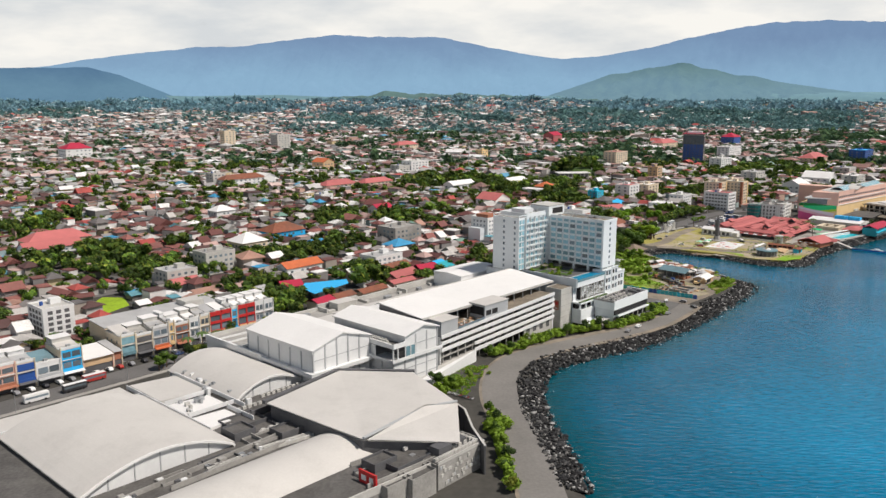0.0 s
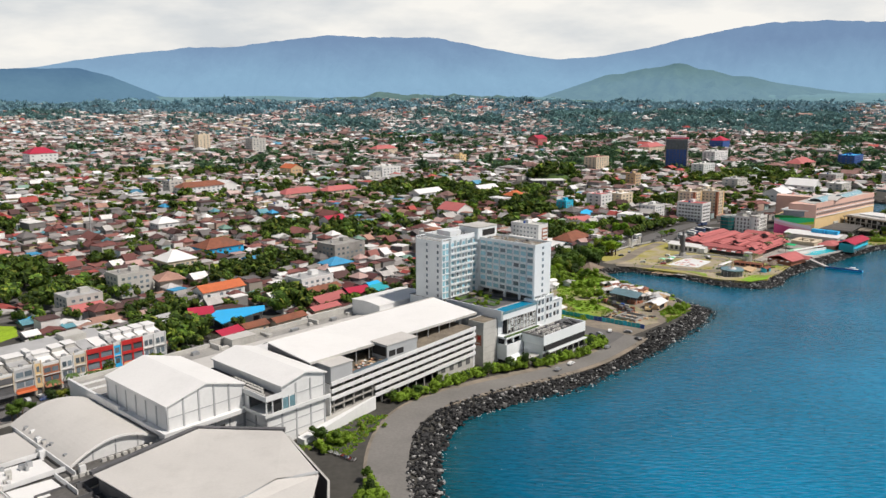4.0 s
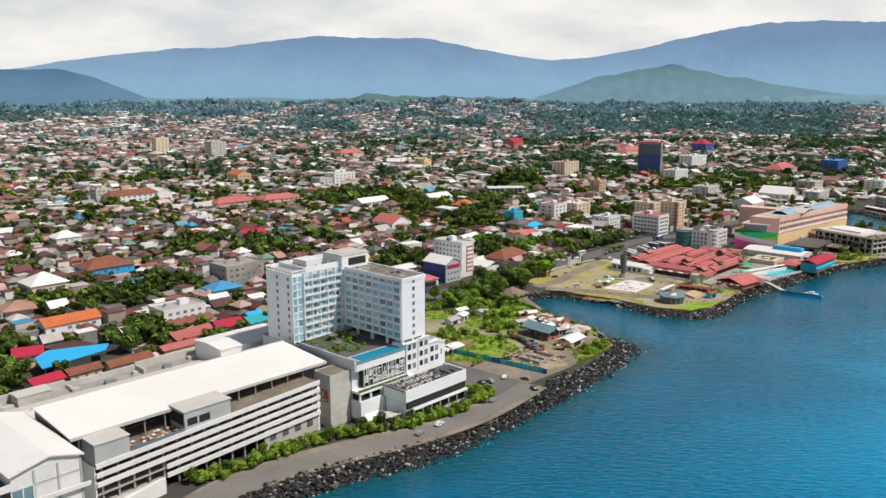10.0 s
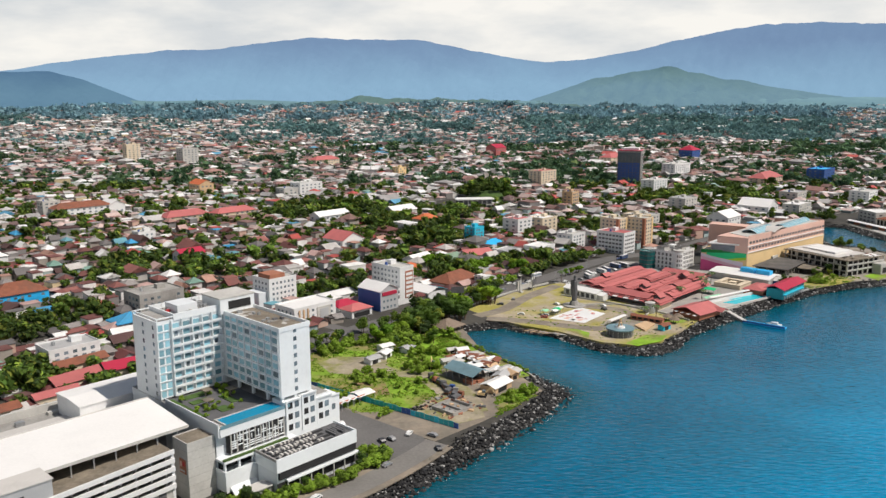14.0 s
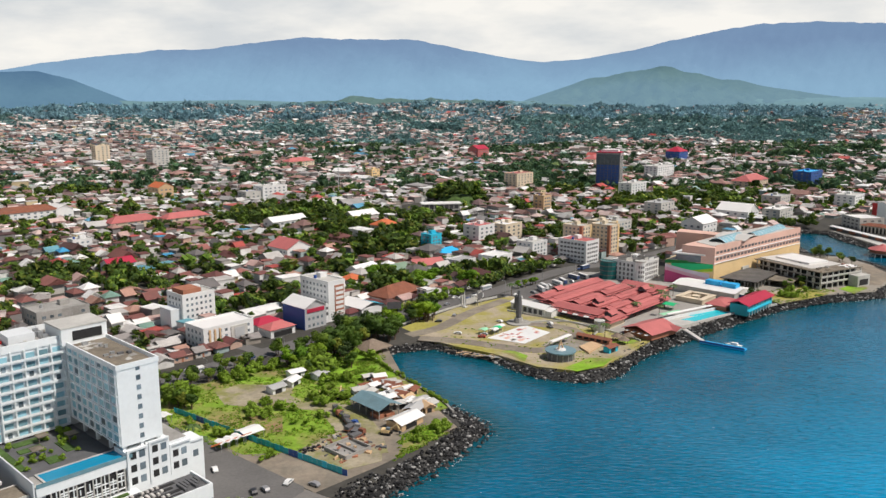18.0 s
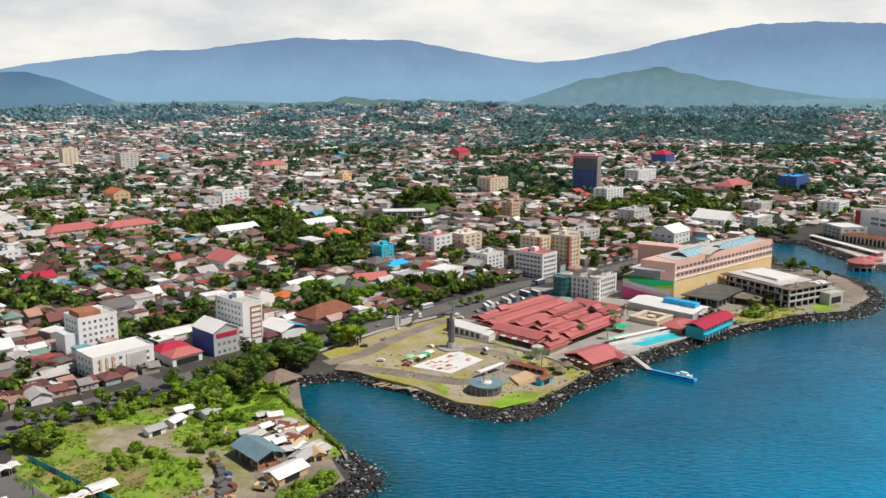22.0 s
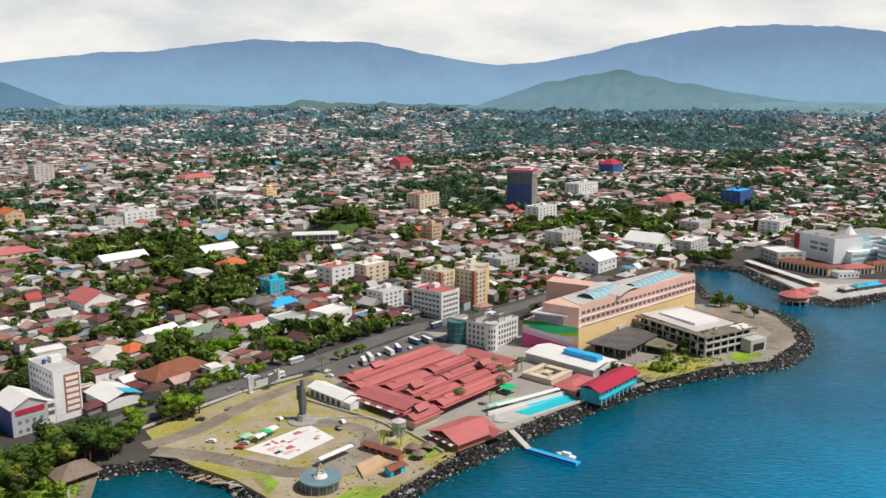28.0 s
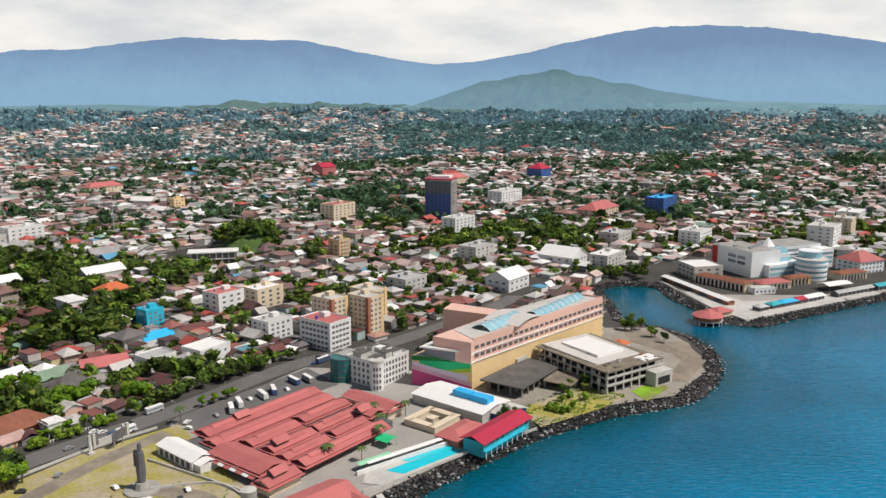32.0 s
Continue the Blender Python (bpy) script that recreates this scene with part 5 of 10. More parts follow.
for j, y in enumerate((-5.2, -1.2, 2.8, 6.6)):
    part("unit_plinth", Geo().box(-16, y - 0.9, 11.55, 8 + 2 * (j % 2), y + 0.9, 11.75), "dark", ac)
SMALL_UNIT = Geo().box(-0.55, -0.4, 0, 0.55, 0.4, 0.6).tube(0, 0, 0.6, 0.66, 0.28, n=8).mesh("condenser")
SMALL_UNIT.materials.append(M["roofcream"])
for v in (-16.9, -15.8, -12.9, -11.8, -8.9):
    for i in range(14):
        if (i + int(v)) % 5 and i < 13 and (v > -16.5 or i < 9):
            c = new("air_conditioner", SMALL_UNIT)
            c.matrix_basis = mall(111.6 + 1.55 * i, v, 15.7, 90)
            tagged(c, "small pale rooftop air conditioning unit", "air conditioner", "rooftop air conditioners")
for i in range(6):
    part("roof_frame", Geo().box(9.4 + 1.2 * i, -5 + 2.0 * (i % 3), 11.55, 10.2 + 1.2 * i, 3 + 1.0 * (i % 2), 12.4), "darkgrey", ac)

# ---- southern mall halls ----
low = thing("mall_low_block", mall(-108, -2), "low dark-roofed mall block between vaulted halls", "shopping mall")
part("wall", Geo().prism([(-70, -60), (44, -66), (50, -40), (70, -8), (46, 14), (46, 62), (-70, 66)], 0, 6.6), "concrete", low)
part("roof", Geo().prism([(-69.6, -59.6), (43.6, -65.6), (49.6, -40), (69.6, -8), (45.6, 14), (45.6, 61.6), (-69.6, 65.6)], 6.6, 6.9), "roofdark", low)
part("roof_sheet", Geo().prism([(-0.5, 38), (18, 38), (18, 61), (-0.5, 61)], 6.9, [9.0, 8.0, 8.0, 9.0]), "roofcream", low)
part("roof_sheet", Geo().prism([(0, 22), (16, 22), (16, 34), (0, 34)], 6.9, [8.4, 7.6, 7.6, 8.4]), "roofwhite", low)
part("roof_sheet", Geo().prism([(0, 6), (13, 8), (13, 18), (0, 18)], 6.9, [8.0, 7.4, 7.4, 8.0]), "roofwhite", low)
part("roof_sheet", Geo().prism([(-69, 52), (-3, 52), (-3, 64), (-69, 65)], 6.9, 8.2), "roofcream", low)
for line in ([(-1.2, 4), (-1.2, 62)], [(0, 36), (19, 36)], [(0, 20), (18, 20)], [(18.6, 14), (18.6, 62)], [(-69, 50.5), (-2, 50.5)], [(14, 2), (14, 18)]):
    part("roof_parapet", Geo().rail(line, 0.35, 1.5, 7.6), "white", low, "white painted low parapet")
for line in ([(-44, -18), (12, -14)], [(-30, -22), (10, -21)], [(6, -14), (6, 4)], [(24, -40), (24, -24)], [(8, -62), (40, -64)], [(14, -48), (36, -50)], [(36, -64), (38, -50)]):
    part("roof_parapet", Geo().rail(line, 0.35, 1.5, 6.9), "concrete", low, "grey concrete low parapet")
part("parapet", Geo().rail([(-70, -60), (44, -66), (50, -40), (70, -8)], 0.5, 2.4, 5.6), "concrete_pale", low)
rr = random.Random(12)
for i in range(34):
    x, y = (rr.uniform(-44, 14), rr.uniform(-22, -15)) if i % 3 else (rr.uniform(10, 44), rr.uniform(-62, -44))
    w, d = rr.uniform(0.8, 2.6), rr.uniform(0.6, 1.8)
    part("duct", Geo().box(x, y, 6.9, x + w, y + d, 7.4 + rr.uniform(0.2, 1.2)), rr.choice(["steel", "white", "darkgrey", "concrete"]), low)
for i in range(22):
    x, y = (rr.uniform(1, 17), rr.uniform(20, 37)) if i % 2 else (19.6 + rr.uniform(0, 1.5), rr.uniform(14, 60))
    part("duct", Geo().box(x, y, 7.0, x + rr.uniform(0.8, 2.0), y + rr.uniform(0.8, 1.6), 9.2 + rr.uniform(0, 0.8)), rr.choice(["white", "white", "steel", "concrete_pale"]), low)


def vault_hall(u0, v0, u1, v1, eave, rise, along, label, wall="white", roof="roofcream"):
    w, d = u1 - u0, v1 - v0
    t = thing("vaulted_hall", mall((u0 + u1) / 2, (v0 + v1) / 2), label, "shopping mall", "vaulted halls")
    e = eave - 3
    part("roof", Geo().vault(-w / 2 - 0.8, -d / 2 - 0.8, w / 2 + 0.8, d / 2 + 0.8, e, rise, 0.4, along, 20), roof, t)
    a, b = (w, d) if along == "y" else (d, w)
    arch = [(-a / 2, 0), (a / 2, 0)] + [(a / 2 - a * s / 14, e + rise * (1 - (1 - 2 * s / 14) ** 2) - 0.02) for s in range(15)]
    part("wall", Geo().section(arch, -b / 2, b / 2, along), wall, t)
    n = max(4, int(a / 7))
    for i in range(1, n):
        x = -a / 2 + a * i / n
        top = e + rise * (1 - (2 * i / n - 1) ** 2) - 0.4
        g = Geo().box(x - 0.18, -b / 2 - 0.2, 1, x + 0.18, -b / 2 + 0.1, top) if along == "y" else Geo().box(-b / 2 - 0.2, x - 0.18, 1, -b / 2 + 0.1, x + 0.18, top)
        part("pilaster", g, "grey", t)
    rim = [(-a / 2 - 0.9, e - 0.5)] + [(-a / 2 + a * s / 14, e + rise * (1 - (1 - 2 * s / 14) ** 2) + 0.42) for s in range(15)] + [(a / 2 + 0.9, e - 0.5)]
    part("rim", Geo().section(rim + [(x * 0.985, z - 0.7) for x, z in rim[::-1]], -b / 2 - 1.2, -b / 2 - 0.7, along), "roofwhite", t, "white curved roof edge")
    m = max(4, int(b / 6))
    for i in range(m + 1):
        y = -b / 2 + b * i / m
        g = Geo().box(-a / 2 - 0.2, y - 0.2, 1, -a / 2 + 0.1, y + 0.2, e - 0.4) if along == "y" else Geo().box(y - 0.2, -a / 2 - 0.2, 1, y + 0.2, -a / 2 + 0.1, e - 0.4)
        part("pilaster", g, "grey", t)
    return t


vault_hall(-158, -11, -110, 46, 11.0, 6.0, "y", "large hall under a shallow pale vaulted roof", "white")
vault_hall(-88, 20, -58, 66, 10.5, 5.2, "y", "hall under a pale grey barrel roof")
vault_hall(-178, -49, -83, -26, 9.6, 4.2, "x", "long hall under a pale rounded roof", "concrete_pale", "roofcream")
ph = thing("faceted_hall", mall(-62, -30), "wide hall under a pale faceted sheet roof", "shopping mall")
part("wall", Geo().prism([(-27, 27), (-24.5, -17), (-3, -36.5), (16, -18.5), (27, 13), (10, 33.5)], 0, [12.2, 12.2, 10.2, 12.2, 12.2, 12.2]), "darkgrey", ph)
g = Geo()
g.face((-28, 28, 13.0), (-25, -18, 12.6), (5.5, -14.5, 14.0), (17, -19, 12.8), (28, 13, 13.0), (10, 34.5, 13.2))
g.face((-28, 28, 12.6), (10, 34.5, 12.8), (28, 13, 12.6), (17, -19, 12.4), (5.5, -14.5, 13.6), (-25, -18, 12.2))
part("roof", g, "roofcream", ph)
part("roof_lower", Geo().face((-24, -18.4, 12.4), (-3, -38, 10.6), (17, -19.3, 12.5), (5.5, -14.9, 13.8)).face((-24, -18.4, 12.0), (5.5, -14.9, 13.4), (17, -19.3, 12.1), (-3, -38, 10.2)), "roofcream", ph)
part("ridge_cap", Geo().rail([(-25, -18), (5.5, -14.5), (17, -19)], 0.9, 0.5, 13.0), "grey", ph)
part("gutter", Geo().rail([(-28, 29.6), (10, 36), (29.2, 13.4)], 1.5, 1.3, 12.2), "darkgrey", ph)
part("edge_wall", Geo().rail([(-31, 33), (12, 38), (31, 14), (20, -20), (10, -32), (2, -44)], 0.5, 9.5, 0), "darkgrey", ph, "dark parapet wall round the hall")
part("edge_cap", Geo().rail([(12, 38), (31, 14), (20, -20), (10, -32), (2, -44)], 0.7, 0.3, 9.5), "concrete_pale", ph)
for x, y, w, d, z, m2 in ((-80, -58, 16, 12, 11.0, "darkgrey"), (-92, -62, 10, 14, 10.0, "concrete"), (-97, 2, 13, 10, 10.5, "darkgrey"), (-86, -8, 10, 8, 10.0, "darkgrey"), (-100, -14, 12, 7, 10.0, "concrete"), (-118, -18, 10, 6, 10.0, "darkgrey"), (-134, -18, 9, 5, 9.8, "concrete"), (-104, -6, 8, 8, 12.0, "darkgrey"), (-92, -16, 9, 7, 11.4, "darkgrey"), (-88, -56, 9, 6, 12, "darkgrey"), (-84, -68, 10, 6, 10, "concrete")):
    b = thing("rooftop_block", mall(x, y), "dark grey rooftop plant block on the mall", "rooftop box", "dark rooftop blocks")
    part("wall", Geo().box(-w / 2, -d / 2, 0, w / 2, d / 2, z - 3), m2, b)
    part("roof", Geo().box(-w / 2 + 0.2, -d / 2 + 0.2, z - 3, w / 2 - 0.2, d / 2 - 0.2, z - 2.9), "roofdark", b)
    g = Geo()
    for x0, y0, x1, y1 in ((-w / 2, -d / 2, w / 2, -d / 2 + 0.25), (-w / 2, d / 2 - 0.25, w / 2, d / 2), (-w / 2, -d / 2 + 0.25, -w / 2 + 0.25, d / 2 - 0.25), (w / 2 - 0.25, -d / 2 + 0.25, w / 2, d / 2 - 0.25)):
        g.box(x0, y0, z - 3.1, x1, y1, z - 2.1)
    part("parapet", g, m2, b)
condensers([(-77 + 2.4 * i, -56 + 2.6 * j) for i in range(4) for j in range(3)] + [(-68 + 2.4 * i, -66) for i in range(4)], 11.4)
condensers([(-104 + 1.5 * i, -20.4 - 0.2 * i) for i in range(16)] + [(-103 + 1.5 * i, -22.4 - 0.2 * i) for i in range(12)] + [(-98 + 1.5 * i, -10 + (i % 2)) for i in range(8)] + [(-124 + 1.6 * i, -21) for i in range(8)] + [(-86 + 1.4 * i, -50 - (i % 3)) for i in range(9)] + [(-92 + 2.2 * i, 12) for i in range(6)] + [(-60 - 2.3 * i, 17) for i in range(9)], 9.9)
cb = thing("mall_corner_block", mall(-66.5, -64), "grey patterned corner block of the mall roof", "shopping mall")
part("wall", Geo().prism([(-11, -6.4), (11, -6.0), (11, 4), (-11, 4)], 0, 8.0), "concrete", cb)
part("roof", Geo().prism([(-10.6, -6.0), (10.6, -5.6), (10.6, 3.6), (-10.6, 3.6)], 8.0, 8.2), "roofdark", cb)
part("parapet", Geo().rail([(-11, -6.3), (10.9, -5.9), (10.9, 4)], 0.3, 1.0, 8.0), "concrete_pale", cb)
pr2 = random.Random(5)
for i in range(34):
    x, z = -10.4 + 0.62 * i, 1.0 + pr2.choice([0, 1, 2, 3, 4]) * 1.35
    part("wall_panel", Geo().box(x, -6.62 + 0.018 * (i * 0.62), z, x + 1.0, -6.3 + 0.018 * (i * 0.62), z + 1.0), pr2.choice(["concrete_pale", "grey", "concrete_pale"]), cb)
for x, y, w, d, h in ((-4, -1, 6, 4, 2.6), (4, 0, 5, 4.5, 2.2)):
    part("plant_room", Geo().box(x - w / 2, y - d / 2, 8.2, x + w / 2, y + d / 2, 8.2 + h), "darkgrey", cb)
condensers([(-76 + 1.7 * i, -68.2) for i in range(12)] + [(-57.5, -67 + 1.6 * i) for i in range(5)], 11.2)
sgn = thing("red_sign_panel", mall(-98, -62, 9.5), "red upright shop sign panel on the roof", "sign")
part("panel", Geo().box(-0.3, -3.6, 0, 0.3, 3.6, 4.2), "red", sgn)
part("mark", Geo().box(-0.45, -2.6, 1.4, -0.3, -1.0, 3.0).box(-0.45, 0.4, 1.4, -0.3, 2.4, 3.0), "white", sgn)


# ---- shop houses on the main road ----
FREE = []


def lot_for(x, y, w, d, rot=TURN, gap=3.0):
    """Keeps the ground of a building clear of houses and trees."""
    c, s_ = math.cos(radians(rot)), math.sin(radians(rot))
    FREE.append([(x + a * (w / 2 + gap) * c - b * (d / 2 + gap) * s_, y + a * (w / 2 + gap) * s_ + b * (d / 2 + gap) * c) for a, b in ((-1, -1), (1, -1), (1, 1), (-1, 1))])


def at_uv(u, v, w, d, z=3.0, turn=0.0, gap=3.0):
    lot_for(*uv(u, v), w, d, TURN + turn, gap)
    return mall(u, v, z, turn)


def shop(u, v, w, h, front, label, awning=None, roof="roofgrey"):
    """A narrow shop house: shutters and awning below, a framed front with ledges and windows, a parapet and roof rooms."""
    d = 15
    t = thing("shop_house", at_uv(u, v + d / 2, w, d), label, "shop", "shop houses on the main road")
    wall = {"glass": "white", "white": "white", "hotel": "white", "curtain": "cream", "tan": "pink", "grey": "concrete_pale"}.get(front, "cream")
    low = h < 7
    part("wall", Geo().box(-w / 2 + 0.03, -d / 2, 0, w / 2 - 0.03, d / 2, h), wall, t)
    part("shutter", Geo().box(-w / 2 + 0.5, -d / 2 - 0.06, 0.1, w / 2 - 0.5, -d / 2 + 0.1, 2.9), "darkgrey", t)
    for x in (-w / 2 + 0.03, w / 2 - 0.38):
        part("pilaster", Geo().box(x, -d / 2 - 0.55, 0, x + 0.35, -d / 2 - 0.01, h + (0.4 if low else 1.15)), wall if front != "red" else "red", t)
    if low:
        part("roof", Geo().section([(-d / 2 - 1.2, h), (d / 2, h + 1.5), (d / 2, h + 1.75), (-d / 2 - 1.2, h + 0.25)], -w / 2 + 0.05, w / 2 - 0.05, "x"), roof, t)
        part("front_panel", Geo().box(-w / 2 + 0.4, -d / 2 - 0.3, 3.0, w / 2 - 0.4, -d / 2 - 0.02, h - 0.3), front, t)
        return t
    part("roof", Geo().box(-w / 2, -d / 2 + 1.0, h, w / 2, d / 2, h + 0.3), "concrete_pale", t)
    part("roof_sheet", Geo().section([(-d / 2 + 4, h + 0.35), (d / 2 - 1, h + 1.9), (d / 2 - 1, h + 2.1), (-d / 2 + 4, h + 0.55)], -w / 2 + 0.3, w / 2 - 0.3, "x"), roof, t)
    part("parapet", Geo().box(-w / 2, -d / 2 - 0.1, h, w / 2, -d / 2 + 0.4, h + 1.0), "red" if front == "red" else "white", t)
    floors = 2 if h < 10 else 3
    rise = (h - 3.6) / (floors - 1)
    for f in range(floors - 1):
        z = 3.6 + rise * f
        part("ledge", Geo().box(-w / 2 + 0.4, -d / 2 - 0.75, z - 0.25, w / 2 - 0.4, -d / 2 - 0.02, z), "red" if front == "red" else "concrete_pale", t)
        if front in ("glass", "curtain", "navy", "darkgrey"):
            part("front_panel", Geo().box(-w / 2 + 0.5, -d / 2 - 0.25, z + 0.35, w / 2 - 0.5, -d / 2 - 0.02, z + rise - 0.55), front, t)
        elif front == "red":
            part("red_band", Geo().box(-w / 2 + 0.4, -d / 2 - 0.6, z, w / 2 - 0.4, -d / 2 - 0.02, z + 0.95), "red", t)
            part("window_strip", Geo().box(-w / 2 + 0.4, -d / 2 - 0.2, z + 0.95, w / 2 - 0.4, -d / 2 - 0.02, z + rise - 0.5), "glass", t)
        else:
            if front not in ("white", "cream", "tan"):
                part("front_panel", Geo().box(-w / 2 + 0.4, -d / 2 - 0.14, z, w / 2 - 0.4, -d / 2 - 0.02, z + rise - 0.3), front, t)
            n_ = 2 if w > 4.5 else 1
            for i in range(n_):
                wide = (w - 1.4) / n_ - 0.5
                part("window", pane(wide, rise * 0.5, "glass"), "glass", t, at=pose((i - (n_ - 1) / 2) * (wide + 0.55), -d / 2 - 0.16, z + rise * 0.22))
    part("sign_panel", Geo().box(-w / 2 + 0.4, -d / 2 - 0.95, 2.9, w / 2 - 0.4, -d / 2 - 0.77, 4.3), {"red": "yellow", "cream": "white", "white": "grey", "tan": "brick", "grey": "orange"}.get(front, front), t)
    if front == "red":
        part("sign_board", Geo().box(-w / 2 + 0.4, -d / 2 - 0.7, h - 0.8, w / 2 - 0.4, -d / 2 - 0.6, h + 1.1), "red", t)
    if int(w * 10 + h * 2) % 3:
        part("roof_room", Geo().box(-w / 2 + 0.5, d / 2 - 6.5, h + 0.3, w / 2 - 0.7, d / 2 - 0.6, h + 3.0), "white" if int(h) % 2 else "concrete_pale", t)
        part("roof_room_lid", Geo().box(-w / 2 + 0.2, d / 2 - 6.9, h + 3.0, w / 2 - 0.4, d / 2 - 0.3, h + 3.2), "roofwhite", t)
    part("rooftop_unit", Geo().box(-0.8, -d / 2 + 2.0, h + 0.3, 0.8, -d / 2 + 3.2, h + 1.3), "steel", t)
    for i in range(2):
        for yy in (-4, 1, 5):
            part("window", pane(1.2, 1.2, "glass"), "glass", t, at=pose(-w / 2 + 0.03, yy, h * 0.45 + 2.8 * i, 0, 0, -90))
    if awning:
        part("awning", Geo().section([(-d / 2 - 3.0, 2.7), (-d / 2 - 0.2, 3.2), (-d / 2 - 0.2, 3.32), (-d / 2 - 3.0, 2.82)], -w / 2 + 0.2, w / 2 - 0.2, "x"), awning, t)
    return t


SHOP_LABELS = {"red": "three-storey shop house with a red framed front", "yellow": "narrow shop house with a yellow front panel", "navy": "shop house with a dark blue front", "blueroof": "shop house with a bright blue front", "glass": "white shop house with a dark glazed front", "tan": "pale pink shop house with brown signs", "curtain": "cream shop house with a tinted glass front", "brick": "brown-fronted shop house with a pale sheet roof", "grey": "shop house with a grey panel over orange awnings", "darkgrey": "shop house with open dark galleries"}
u = -141.0
for i, (w, h, front, aw, roof) in enumerate((
        (10.5, 11.5, "tan", "brick", "roofgrey"), (7.5, 11, "navy", "darkgrey", "roofgrey"), (10, 8.5, "white", "roofgrey", "fadedblue"), (9, 12.5, "blueroof", "roofwhite", "roofcream"), (13, 6.2, "tan", None, "roofwhite"), (4, 6.6, "brick", None, "roofgrey"),
        (7, 11.5, "curtain", None, "roofcream"), (8, 10.2, "darkgrey", "darkgrey", "concrete"), (8, 12, "grey", "orange", "roofgrey"), (3, 13, "yellow", None, "roofgrey"), (7.5, 11.2, "brick", "brick", "roofwhite"), (5.6, 12.2, "white", None, "roofwhite"), (5.4, 12.6, "cream", None, "roofgrey"),
        (5.9, 12.5, "red", "red", "roofgrey"), (5.9, 12.5, "red", "red", "roofwhite"), (3.8, 13, "blueroof", None, "roofgrey"), (5, 13, "red", "red", "roofwhite"), (5, 13, "red", "red", "roofwhite"), (5.6, 13.2, "white", None, "roofwhite"), (5.6, 13.2, "white", None, "roofwhite"))):
    shop(u + w / 2, 109.5 + (2.5 + 0.03 * i if i > 5 else 0), w, h, front, SHOP_LABELS.get(front, "pale three-storey shop house with rows of windows"), aw, roof)
    u += w + (1 if i == 5 else 0)
long_shed = thing("warehouse", at_uv(-44, 137, 62, 20), "long grey-roofed cream warehouse behind the shop houses", "warehouse")
part("wall", Geo().box(-41, -8, 0, 20, 8, 12.2), "cream", long_shed)
part("roof", Geo().section([(-8.3, 12.0), (8.3, 13.0), (8.3, 13.3), (-8.3, 12.3)], -41.3, 20.3, "x"), "roofgrey", long_shed)
part("roof_room", Geo().box(2, -4, 12.5, 12, 5, 15.4), "concrete_pale", long_shed)
block("apartment_block", at_uv(-88, 180, 15, 18), 15, 18, 14.5, "white five-storey apartment block with open balconies", floors=5, bays=(3, 4), glass="darkgrey", size=(2.4, 1.8))
